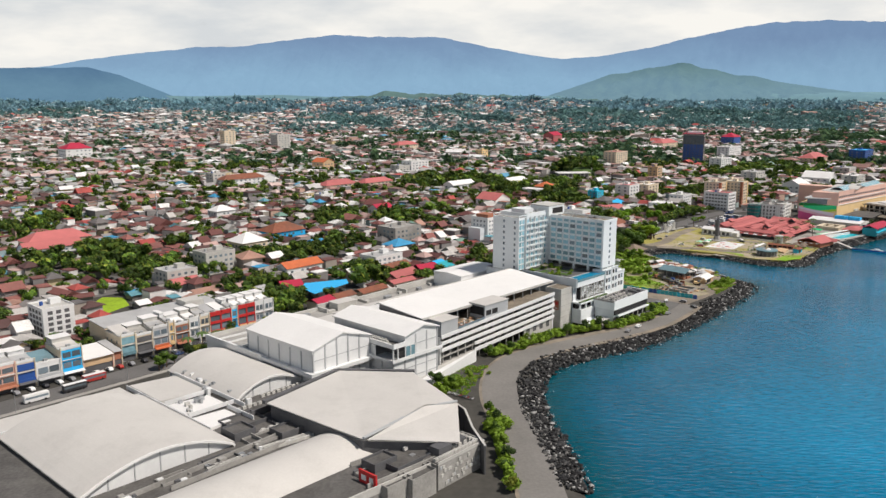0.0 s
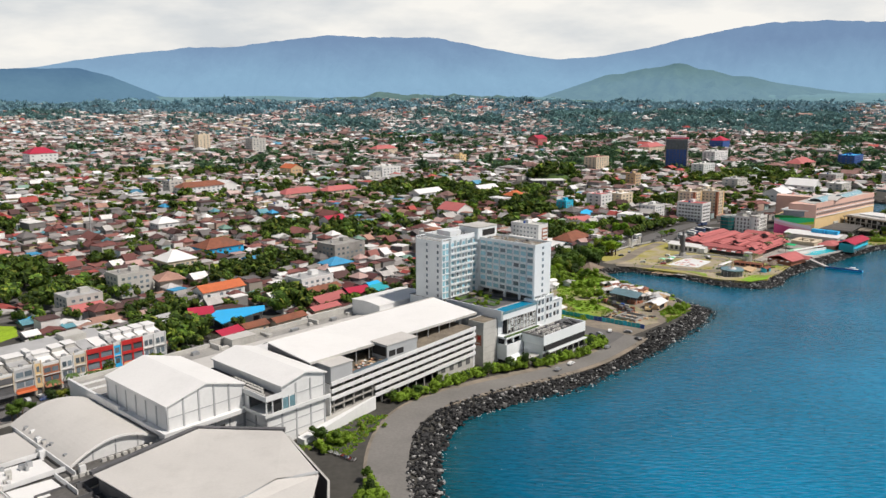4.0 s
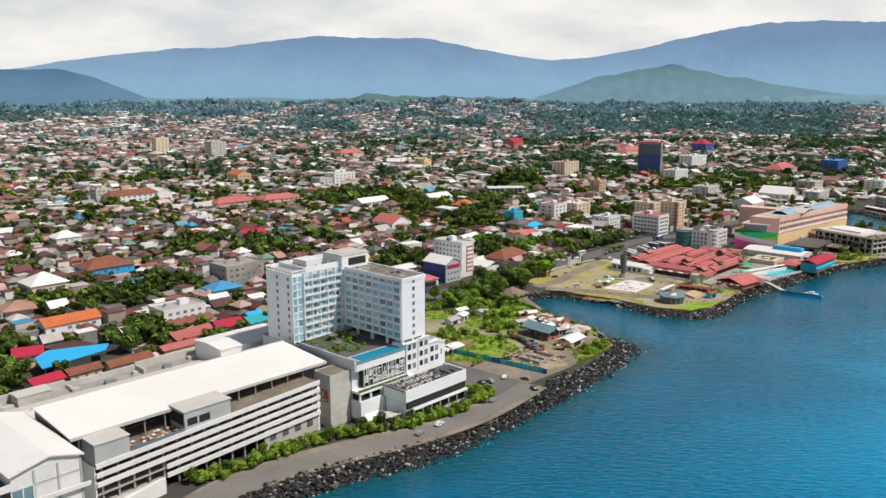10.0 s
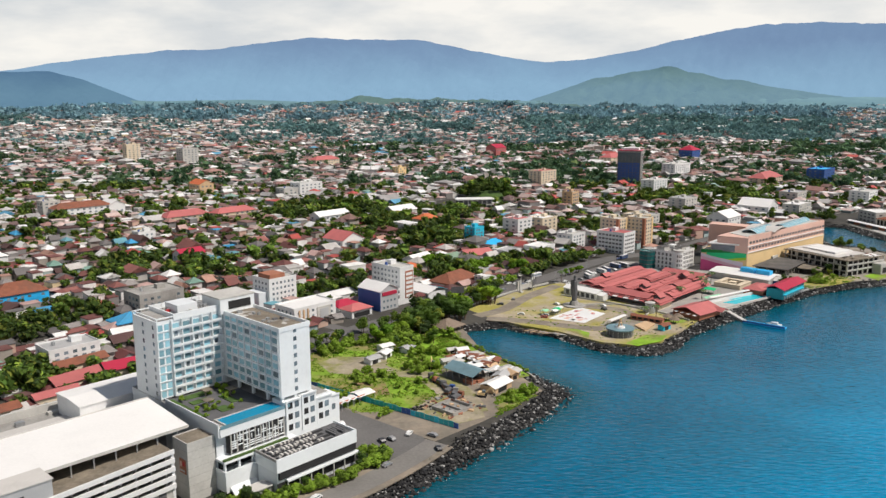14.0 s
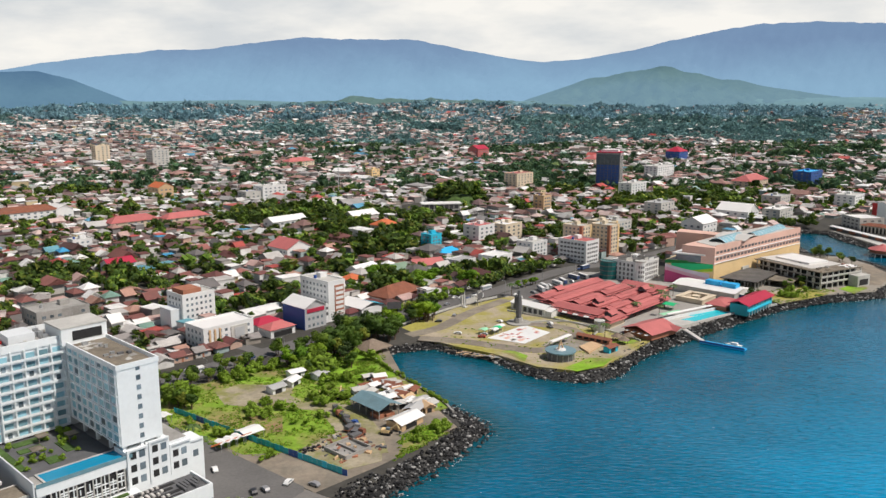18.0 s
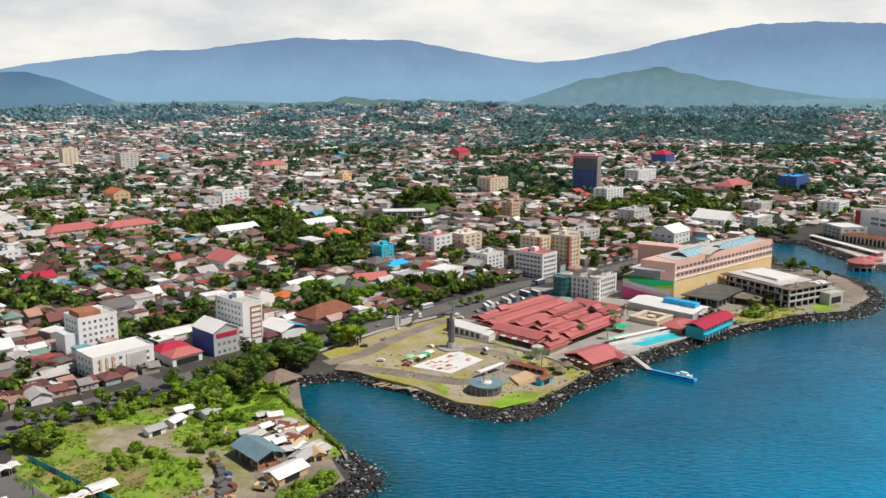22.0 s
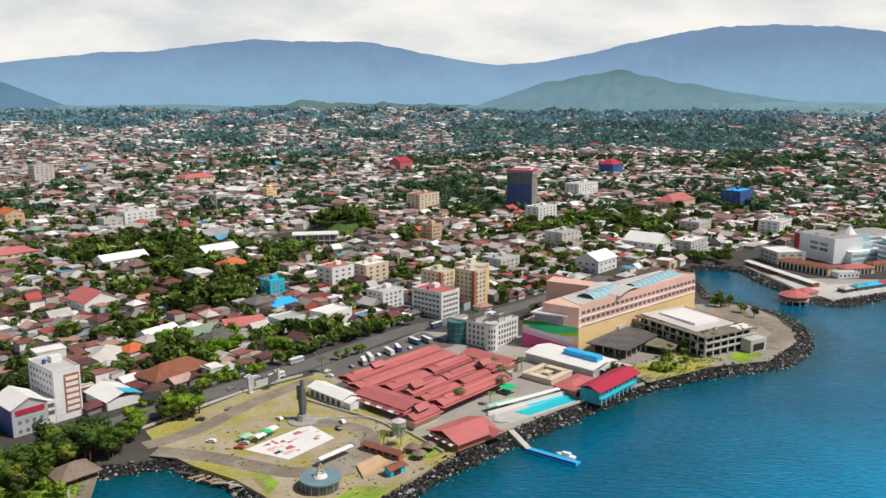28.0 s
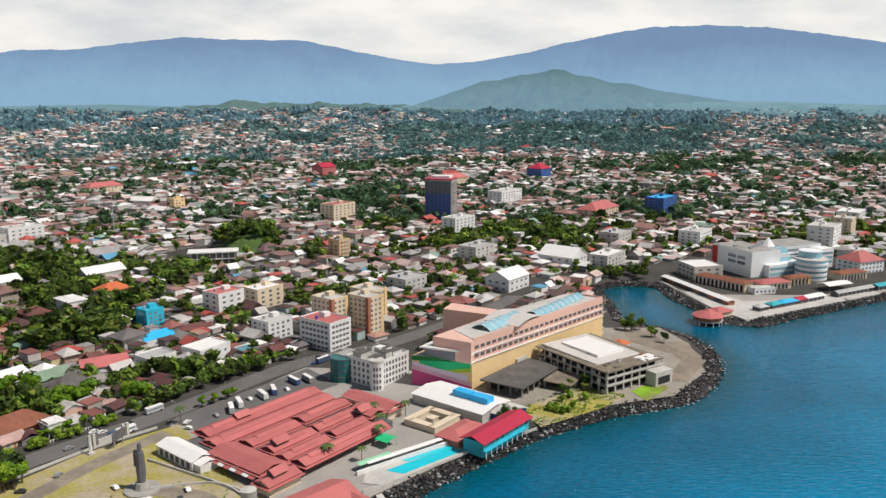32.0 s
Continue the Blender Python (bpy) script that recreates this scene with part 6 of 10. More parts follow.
for x, y, w, d, h, wall, roof, top, fl, lab in (
        (-163, 482, 20, 16, 11.5, "concrete_pale", "roofgrey", "flat", 4, "pale house block with a red porch roof"),
        (-152, 527, 22, 16, 14, "concrete_pale", "concrete", "flat", 4, "grey rendered four-storey block"),
        (-285, 577, 40, 16, 8, "white", "redroof", "gable", 2, "long white house under a bright red roof"),
        (-157, 540, 24, 18, 10, "concrete_pale", "roofgrey", "flat", 3, "grey rendered block with flat roof"),
        (-294, 604, 46, 20, 9, "cream", "redroof", "hip", 2, "large cream house under red roofs"),
        (-146, 594, 22, 20, 9, "cream", "roofwhite", "hip", 2, "cream two-storey house with pale hipped roof"),
        (-131, 648, 32, 20, 8, "blueroof", "rust", "hip", 2, "blue-walled house under brown hipped roofs"),
        (-93, 512, 28, 12, 8, "white", "orange", "gable", 2, "long white house under an orange tile roof"),
        (-41, 525, 24, 16, 12, "white", "roofgrey", "flat", 4, "white four-storey building with window rows"),
        (-34, 622, 28, 20, 15, "concrete", "concrete", "flat", 4, "bare grey concrete building"),
        (-127, 968, 48, 18, 9, "cream", "redroof", "hip", 3, "long school block under a red roof"),
        (-84, 994, 46, 16, 9, "cream", "redroof", "hip", 3, "second school wing under a red roof"),
        (-252, 1010, 60, 18, 11, "white", "rust", "hip", 3, "white school building with brown roof"),
        (-281, 1000, 18, 16, 18, "concrete_pale", "concrete_pale", "flat", 5, "grey concrete tower block with windows"),
        (-230, 1038, 18, 26, 10, "white", "roofwhite", "gable", 1, "white gabled chapel with pale roof"),
        (-127, 856, 16, 12, 11, "white", "concrete_pale", "flat", 3, "plain white cubic building with flat roof"),
        (52, 838, 24, 26, 9, "white", "redroof", "gable", 2, "temple hall with steep red and white roof"),
        (-312, 1565, 30, 22, 28, "concrete_pale", "concrete", "flat", 7, "blue-grey office slab with flat roof"),
        (-420, 1592, 25, 16, 34, "cream", "concrete_pale", "flat", 9, "tall cream office tower"),
        (-176, 1190, 20, 26, 15, "tan", "orange", "gable", 3, "orange and white church building"),
        (-58, 1178, 34, 18, 11, "concrete_pale", "roofgrey", "flat", 3, "grey office building with ribbon windows"),
        (407, 1190, 36, 18, 20, "white", "concrete_pale", "flat", 6, "white apartment building with many windows"),
        (276, 1298, 36, 22, 20, "cream", "redroof", "flat", 6, "cream office building with red roof terrace"),
        (67, 1400, 16, 14, 14, "yellow", "concrete_pale", "flat", 4, "bright yellow building with flat roof"),
        (237, 1762, 32, 26, 16, "redroof", "crimson", "gable", 2, "red church with steep roof"),
        (609, 1726, 34, 28, 16, "navy", "crimson", "hip", 3, "blue building under a red and blue dome roof"),
        (494, 1404, 50, 22, 20, "white", "concrete_pale", "flat", 6, "white office block with dark end"),
        (674, 1310, 44, 24, 20, "navy", "blueroof", "flat", 5, "blue glazed office building"),
        (590, 1296, 60, 26, 10, "cream", "redroof", "hip", 3, "broad building under red roofs"),
        (485, 1042, 28, 34, 9, "white", "roofwhite", "gable", 2, "white hall under a pale arched roof"),
        (520, 1024, 36, 18, 13, "concrete_pale", "roofwhite", "flat", 4, "pale four-storey shop building"),
        (166, 876, 13, 12, 12, "cyan", "cyan", "flat", 4, "bright cyan house block"),
        (178, 838, 20, 14, 4, "white", "blueroof", "gable", 1, "low house under a bright cyan roof"),
        (-73, 1560, 52, 20, 12, "cream", "redroof", "hip", 3, "long building under a red roof"),
        (410, 1070, 30, 20, 13, "concrete_pale", "roofgrey", "flat", 4, "grey commercial building with flat roof"),
        (249, 845, 20, 16, 12, "white", "concrete_pale", "flat", 4, "white four-storey house block"),
        (208, 910, 22, 18, 15, "white", "redroof", "flat", 4, "white villa with red roof pieces"),
        (234, 924, 24, 16, 14, "cream", "roofwhite", "flat", 4, "cream apartment house with long balconies"),
        (814, 1146, 24, 18, 20, "cream", "concrete_pale", "flat", 6, "cream office building with flat roof"),
        (760, 1092, 34, 24, 22, "white", "concrete_pale", "flat", 6, "white office block behind the waterfront mall"),
        (-41, 1194, 36, 20, 16, "white", "concrete_pale", "flat", 4, "white modern building with flat roof"),
        (284, 1084, 14, 14, 18, "tan", "concrete", "flat", 5, "tan tower house with flat roof"),
        (-613, 1356, 44, 30, 18, "white", "crimson", "hip", 3, "white church with red roof"),
        (447, 1640, 62, 24, 12, "cream", "redroof", "hip", 3, "school range under red roofs"),
        (-60, 770, 20, 14, 9, "white", "crimson", "gable", 2, "white house with crimson roof"),
        (-210, 760, 20, 16, 8, "white", "roofwhite", "hip", 2, "white house with pale roof"),
        (120, 950, 22, 16, 9, "cream", "orange", "hip", 2, "cream house with orange roof"),
        (20, 980, 40, 16, 8, "white", "roofwhite", "gable", 2, "long white workshop roof"),
        (90, 1020, 34, 18, 7, "concrete_pale", "roofwhite", "gable", 1, "low hall under a pale roof"),
        (340, 960, 26, 20, 11, "concrete_pale", "roofgrey", "flat", 3, "grey warehouse block with flat roof"),
        (420, 960, 30, 22, 10, "white", "roofwhite", "gable", 2, "white warehouse with pale roof"),
        (640, 1120, 34, 22, 14, "white", "concrete_pale", "flat", 4, "white shop block with flat roof"),
        (560, 1130, 30, 22, 12, "concrete_pale", "roofgrey", "flat", 3, "grey shop block with flat roof"),
        (880, 1240, 40, 24, 14, "white", "roofwhite", "flat", 4, "white commercial block with pale roof")):
    z = float(lie(np.array(x), np.array(y)))
    lot_for(x, y, w, d)
    tb = block("town_building", pose(x, y, z, 0, 0, TURN), w, d, h, lab, wall, roof, fl, "sw", (max(3, int(w / 4.2)), max(2, int(d / 4.5))) if y < 900 else (max(3, int(w / 6.4)), max(2, int(d / 7.0))), top=top, size=(2.0, 1.5) if y < 900 else (2.6, 1.6), skip=0.06)
    if "porch" in lab:
        part("porch_roof", Geo().section([(-d / 2 - 7.5, 4.6), (-d / 2 - 0.2, 7.4), (-d / 2 - 0.2, 7.7), (-d / 2 - 7.5, 4.9)], -w / 2 - 0.5, w / 2 - 1.0, "x"), "redroof", tb)
        part("porch_wall", Geo().box(-w / 2, -d / 2 - 6.6, 0, w / 2 - 1.6, -d / 2 - 0.2, 4.6), "white", tb)

# blue sheet roof behind the mall and its red-roofed neighbours
tp_ = thing("blue_roofed_shelter", pose(0, 0, 3.0), "open shelter under a bright blue sheet roof", "shelter")
lot_for(*uv(53, 139), 38, 28, TURN, 1.0)
part("roof", Geo().prism([uv(35, 129), uv(66, 135.5), uv(71, 143), uv(46, 151.6), uv(38, 145)], 5.6, [6.0, 5.8, 6.2, 6.6, 6.4]), "blueroof", tp_)
for u, v in ((37, 131), (64, 136.4), (69, 142.5), (47, 150), (40, 145)):
    part("post", Geo().tube(*uv(u, v), 0, 5.6, 0.12, n=6), "steel", tp_)
part("wall", Geo().prism([uv(42, 134), uv(60, 138), uv(58, 142), uv(46, 146)], 0, 5.0), "concrete_pale", tp_)
for u, v, w, d, h, roof, rot in ((40, 158, 12, 12, 6, "crimson", -20), (32, 119.5, 13, 9, 4.5, "crimson", 8), (49, 122, 14, 8, 4, "rust", 2), (68, 118.5, 20, 8, 4.5, "rust", 3), (94, 120, 18, 7, 5, "redroof", 0), (108, 134, 22, 12, 5, "redroof", 5), (128, 132, 14, 12, 6, "crimson", -8), (16, 158, 12, 14, 6, "roofgrey", 6), (118, 152, 24, 9, 6, "rust", 2), (92, 158, 16, 10, 6, "roofwhite", -4), (104, 160, 10, 10, 5, "concrete_pale", 0), (146, 134, 12, 12, 4, "teal", 3), (152, 144, 9, 7, 4, "blueroof", 5)):
    q = thing("house", at_uv(u, v, w, d, 3.0, rot, 0.5), {"crimson": "low house under a bright red sheet roof", "redroof": "long low house under a faded red roof", "rust": "low house under a rusty brown roof", "roofgrey": "house under a grey sheet roof", "roofwhite": "shed under a pale sheet roof", "concrete_pale": "flat pale concrete house", "teal": "stall under a teal canopy roof", "blueroof": "shelter under a bright blue roof"}[roof], "house", "houses behind the mall")
    part("wall", Geo().box(-w / 2, -d / 2, -0.4, w / 2, d / 2, h), "cream" if roof != "roofgrey" else "white", q)
    part("roof", Geo().gable(-w / 2, -d / 2, w / 2, d / 2, h, h + d * 0.2, 0.8, 0.18, "x"), roof, q)
    for x in (-w * 0.3, 0.0, w * 0.3):
        part("window", pane(1.4, 1.2, "glass"), "glass", q, at=pose(x, -d / 2, 1.4))

# blue glass tower
bt = thing("office_tower", pose(398, 1292, 6, 0, 0, -20), "dark blue glass office tower with a red roof edge", "office tower")
lot_for(398, 1292, 34, 28, -20)
part("wall", Geo().box(-16, -14, 0, 16, 14, 50), "concrete", bt)
part("glass_front", Geo().box(-15, -14.5, 3, 15, -13.9, 48), "navy", bt, "dark blue glass curtain wall")
part("glass_upper", Geo().box(-15.05, -14.8, 34, 15.05, -14.4, 48.2), "glass", bt)
part("roof", Geo().box(-16.4, -14.4, 50, 16.4, 14.4, 51), "crimson", bt)
part("penthouse", Geo().box(-10, -8, 51, 12, 9, 54), "white", bt)
for f in range(13):
    part("floor_line", Geo().box(-16.2, -14.7, 2.5 + 3.6 * f, 16.2, 14.2, 2.9 + 3.6 * f), "darkgrey", bt)
for i in range(7):
    part("mullion", Geo().box(-15.2 + 5 * i, -15.0, 2, -14.8 + 5 * i, -14.4, 49), "darkgrey", bt)
for f in range(12):
    for i in range(4):
        part("window", pane(2.6, 2.0, "glass"), "glass", bt, at=pose(16.02, -9.5 + 6.4 * i, 3.4 + 3.6 * f, 0, 0, 90))

# long shed with a white roof on a rise
wr = thing("open_shed", pose(172, 1072, 4, 0, 0, 8), "dark open shed under a long white roof", "shed")
lot_for(172, 1072, 46, 22, 8)
part("wall", Geo().box(-20, -7, 0, 20, 8, 11), "darkgrey", wr)
part("roof", Geo().box(-22, -9, 11.4, 22, 9, 12.4), "roofwhite", wr)
posts(wr, [(-19 + 5.4 * i, -8) for i in range(8)], 0, 11.4, 0.35, "concrete_pale")
part("floor", Geo().box(-21, -8.6, 5.4, 21, -7, 6.2), "concrete_pale", wr)
for x, y, h in ((39, 1230, 42), (-250, 700, 34), (150, 1500, 45), (640, 1500, 40)):
    m_ = thing("radio_mast", pose(x, y, float(lie(np.array(x), np.array(y)))), "slim grey lattice radio mast", "mast", "radio masts")
    part("mast", Geo().tube(0, 0, 0, h, 0.9, 0.25, 4), "steel", m_)
    part("dish", Geo().tube(0.6, -0.4, h * 0.8, h * 0.8 + 1.2, 0.7, 0.7, 8), "white", m_)

# ---- buildings by the main road behind the lot ----
wh = block("white_hotel", at_uv(252, 182, 20, 17), 20, 17, 20, "white six-storey hotel with small square windows", floors=6, bays=(6, 4), size=(1.3, 1.4))
part("upper_storey", Geo().box(-9, -8, 20.6, 2, 4, 23.2), "brick", wh)
part("side_wing", Geo().box(-16, -6, 0, -10, 6, 13), "hotel_side", wh)
of = block("office_building", at_uv(247, 145, 30, 18), 30, 18, 10.5, "low white office building with a grey framed front", floors=3, bays=(8, 4), roof="roofwhite", plant=False)
part("frame", Geo().box(1, -9.5, 1.2, 11, -9.0, 9.4), "concrete_pale", of)
part("frame_panel", Geo().box(3, -9.7, 2.6, 9, -9.45, 8.2), "grey", of)
for x in (-11.5, -8.5, -5.5):
    part("fin", Geo().box(x - 0.5, -9.6, 0.5, x + 0.5, -9.0, 9.8), "tan", of)
for i, (u, v) in enumerate(((276, 146), (275, 133))):
    rsn = thing("red_roof_shop", at_uv(u, v, 16, 11), "low shop under a red metal roof", "shop", "red roofed shops")
    part("wall", Geo().box(-8, -5.5, 0, 8, 5.5, 4.5), "white", rsn)
    part("roof", Geo().hip(-8, -5.5, 8, 5.5, 4.6, 7.4, 0.7), "crimson" if not i else "redroof", rsn)
    part("opening", Geo().box(-6, -5.6, 0.2, 6, -5.4, 3.2), "dark", rsn)
wc = thing("white_canopy_hall", at_uv(290, 170, 26, 12), "long white curved-roof shed", "shed")
part("wall", Geo().box(-13, -6, 0, 13, 6, 4), "white", wc)
part("roof", Geo().vault(-13.5, -6.6, 13.5, 6.6, 4, 1.6, 0.25, "x"), "roofwhite", wc)
bl = block("blue_shop_building", at_uv(297, 137, 15, 20), 15, 20, 12.5, "blue-grey shop building with a pale roof", "grey", "roofwhite", 3, "s", (4, 3), top="gable")
part("blue_side", Geo().box(-7.7, -10.1, 0, -7.5, 10.1, 12.3), "navy", bl, "blue painted side wall")
part("sign", Geo().box(-6, -10.4, 9.4, 6, -10.0, 11.6), "crimson", bl)
wb = block("slim_tower_block", at_uv(315, 143, 12, 26), 12, 26, 23, "slim white tower block with a brick-framed window strip", floors=7, sides="w", bays=(3, 7), size=(1.3, 1.3))
part("brick_strip", Geo().box(-1.5, -13.3, 3.5, 5.2, -13.0, 21), "brick", wb)
for f in range(6):
    part("strip_window", Geo().box(-0.9, -13.5, 4.2 + 2.8 * f, 4.6, -13.25, 5.8 + 2.8 * f), "white", wb)
part("annex", Geo().box(-13, -13, 0, -6.2, -2, 11), "white", wb)
part("annex_opening", Geo().box(-12.4, -13.15, 4.4, -6.6, -12.9, 6.4), "darkgrey", wb)
part("annex_opening", Geo().box(-12.4, -13.15, 7.8, -6.6, -12.9, 9.6), "darkgrey", wb)
ts = thing("workshop", at_uv(338, 136, 17, 22), "workshop under a white and cyan roof", "workshop")
part("wall", Geo().box(-8, -10.5, 0, 8, 10.5, 4.6), "white", ts)
part("roof", Geo().gable(-8, -10.5, 8, 10.5, 4.6, 7.2, 0.8, 0.2, "y"), "roofwhite", ts)
part("cyan_sheet", Geo().section([(0.2, 7.4), (8.8, 4.7), (8.8, 4.85), (0.2, 7.55)], -11.6, -3, "y"), "cyan", ts)

# villas and roofs across the road from the event field
for u, v, w, d, h, wall, roof, top, tn, lab in (
        (375, 144, 34, 18, 4.2, "brick", "rust", "hip", 6, "broad low house under a dark maroon hipped roof"),
        (416, 166, 20, 15, 7.6, "white", "roofdark", "hip", 4, "white two-storey villa under a dark hipped roof"),
        (361, 190, 26, 15, 5.4, "concrete_pale", "roofcream", "hip", 50, "long house under a pale weathered roof"),
        (378, 191, 13, 11, 5.2, "white", "orange", "hip", 12, "small house under a bright orange hipped roof"),
        (419, 189, 17, 12, 6.4, "concrete_pale", "fadedgreen", "gable", 0, "house under a faded green sheet roof"),
        (447, 186, 24, 14, 6.0, "white", "redroof", "gable", -20, "long white house under a red roof"),
        (402, 206, 22, 13, 6.2, "white", "roofwhite", "gable", 8, "white house under a pale metal roof"),
        (470, 172, 18, 14, 7.5, "white", "roofgrey", "flat", 0, "white flat-roofed two-storey house"),
        (494, 158, 22, 16, 9.5, "white", "roofwhite", "flat", 4, "white three-storey house with flat roof")):
    block("villa", at_uv(u, v, w, d, 3.0, tn, 1.0), w, d, h, lab, wall, roof, 2 if h > 7 else 1, "sw", (4, 3), top=top, size=(1.6, 1.3), category="house", group="houses by the main road", plant=False)
ob_ = thing("obelisk", mall(387, 94.7, 3.1), "slim white obelisk beside the main road", "monument")
part("shaft", Geo().tube(0, 0, 0.8, 10.5, 0.75, 0.12, 4), "white", ob_)
part("base", Geo().box(-1.3, -1.3, 0, 1.3, 1.3, 0.8), "concrete_pale", ob_)
for u, v, tn in ((399, 92.6, 20), (347, 115.5, -40)):
    bb_ = thing("billboard", mall(u, v, 3.1, tn), "dark weathered billboard on two posts", "billboard", "billboards by the main road")
    part("panel", Geo().box(-4.2, -0.15, 3.2, 4.2, 0.15, 7.4), "darkgrey", bb_)
    part("post", Geo().box(-2.9, 0.15, 0, -2.5, 0.5, 7.0), "steel", bb_)
    part("post", Geo().box(2.5, 0.15, 0, 2.9, 0.5, 7.0), "steel", bb_)
wf_ = thing("white_fence", mall(390, 119.8, 3.05, 1), "white slatted fence beside the main road", "fence")
for i in range(24):
    part("fence_post", Geo().box(-16 + 1.38 * i, -0.12, 0, -15.7 + 1.38 * i, 0.12, 1.3), "white", wf_)
part("fence_rail", Geo().box(-16, -0.06, 0.9, 16.1, 0.06, 1.1), "white", wf_)

# ---- vacant shore lot ----
ax_, ay_ = uv(172.5, 64)
bx_, by_ = 146.5, 452.5
fence = thing("site_fence", pose(0, 0, 3.0), "teal sheet metal site fence on posts", "fence")
nf = 40
for i in range(nf):
    p0 = (68 + (146.5 - 68) * i / nf, 508.7 + (452.5 - 508.7) * i / nf)
    p1 = (68 + (146.5 - 68) * (i + 0.94) / nf, 508.7 + (452.5 - 508.7) * (i + 0.94) / nf)
    part("panel", Geo().rail([p0, p1], 0.12, 2.3 + 0.12 * (i % 3), 0), "navy" if i % 11 in (6, 7) else ("teal" if i % 5 else "cyan"), fence)
    part("post", Geo().tube(*p0, 0, 2.6, 0.08, n=5), "steel", fence)
def shack(u, v, w, d, h, roof, wall, label, turn=0.0):
    t = thing("shack", mall(u, v, 3.05, turn), label, "shack", "sheds on the vacant lot")
    part("wall", Geo().box(-w / 2, -d / 2, 0, w / 2, d / 2, h), wall, t)
    part("roof", Geo().gable(-w / 2, -d / 2, w / 2, d / 2, h, h + d * 0.17, 0.7, 0.12, "x" if w > d else "y"), roof, t)
    part("opening", Geo().box(-w * 0.3, -d / 2 - 0.06, 0.1, w * 0.2, -d / 2 + 0.05, h * 0.75), "dark", t)
    return t
big_ = thing("open_shed", mall(236.6, 10.8, 3.05, -4), "open-sided shed under a blue-grey metal roof", "shed", "sheds on the vacant lot")
part("roof", Geo().gable(-5.5, -9, 5.5, 9, 4.6, 6.6, 0.7, 0.15, "y"), "fadedblue", big_)
part("inner_wall", Geo().box(-1, -3, 0, 4.8, 8.4, 4.0), "darkgrey", big_)
part("clutter", Geo().box(-4.6, -7.5, 0, -1.6, -2, 1.7).box(-0.6, -7.8, 0, 3.6, -4.6, 1.2), "brick", big_)
posts(big_, [(-5.1, -8.6 + 4.3 * j) for j in range(5)] + [(5.1, -8.6 + 4.3 * j) for j in range(5)], 0, 4.6, 0.14, "concrete")
shack(235.5, -7.5, 13, 8, 3.0, "roofwhite", "tan", "low shed under a white metal roof", 4)
shack(246, -2, 7, 6, 2.8, "roofgrey", "tan", "small patched metal shack", 20)
sr_ = random.Random(12)
for i in range(26):
    shack(252 + sr_.uniform(-7, 9), 16 + sr_.uniform(-20, 16) + (i % 5), sr_.uniform(4, 7), sr_.uniform(3, 5), sr_.uniform(2.0, 2.9), sr_.choice(["roofgrey", "rust", "roofwhite", "concrete_pale", "roofcream", "roofgrey"]), sr_.choice(["tan", "concrete", "rust", "white"]), "small patched shack of sheet metal and boards", sr_.uniform(-25, 25))
for u, v in ((232, 62), (240, 70), (222, 60), (246, 60)):
    shack(u, v, 7, 5, 2.8, sr_.choice(["roofwhite", "roofgrey"]), "white", "small pale shed among the shrubs", sr_.uniform(-30, 30))
ruin = thing("foundation_ruin", mall(204.5, -9, 3.05), "roofless concrete foundation walls with rubble", "ruin")
part("floor", Geo().box(-6, -6, 0, 6, 6, 0.4), "concrete", ruin)
part("wall", Geo().rail([(-6, -6), (6, -6), (6, 6), (-6, 6), (-6, -6)], 0.5, 1.6, 0), "concrete", ruin)
part("wall", Geo().rail([(0, -6), (0, 6)], 0.4, 1.3, 0), "concrete", ruin)
for i in range(52):
    u, v = 200 + sr_.uniform(-4, 16), -10 + sr_.uniform(-8, 14)
    w, d, h = sr_.uniform(0.8, 3.4), sr_.uniform(0.5, 1.6), sr_.uniform(0.3, 1.1)
    p_ = thing("scrap_heap", mall(u, v, 3.02, sr_.uniform(0, 180)), "heap of scrap boards and rubble", "scrap", "scrap heaps on the lot")
    part("slab_piece", Geo().prism([(-w / 2, -d / 2), (w / 2, -d / 2 * 0.7), (w * 0.4, d / 2), (-w * 0.45, d * 0.45)], 0, [h, h * 0.7, h * 0.9, h * 0.6]), sr_.choice(["darkgrey", "rust", "concrete", "brick", "tan", "darkgrey"]), p_)
def canopy(u, v, w, d, h, label, material="roofwhite", turn=0.0):
    t = thing("canopy", mall(u, v, 3.05, turn), label, "canopy", "canopies")
    part("roof", Geo().gable(-w / 2, -d / 2, w / 2, d / 2, h, h + d * 0.12, 0.2, 0.12, "x" if w > d else "y"), material, t)
    posts(t, [(-w / 2 + 0.2, -d / 2 + 0.2), (w / 2 - 0.2, -d / 2 + 0.2), (w / 2 - 0.2, d / 2 - 0.2), (-w / 2 + 0.2, d / 2 - 0.2)], 0, h, 0.08, "steel")
    return t
for k2 in range(3):
    canopy(164.9 + 3.6 * k2, 64.8, 3.3, 4.6, 3.0, "white gate canopy module at the car park")
    canopy(173.2 + 3.4 * k2, 25.5, 3.1, 4.6, 3.0, "white gate canopy module at the car park")
canopy(186.4, 27, 8.4, 7, 3.0, "white tent canopy on the grass")
canopy(154, 44, 5, 4, 2.8, "white shelter beside the hotel")


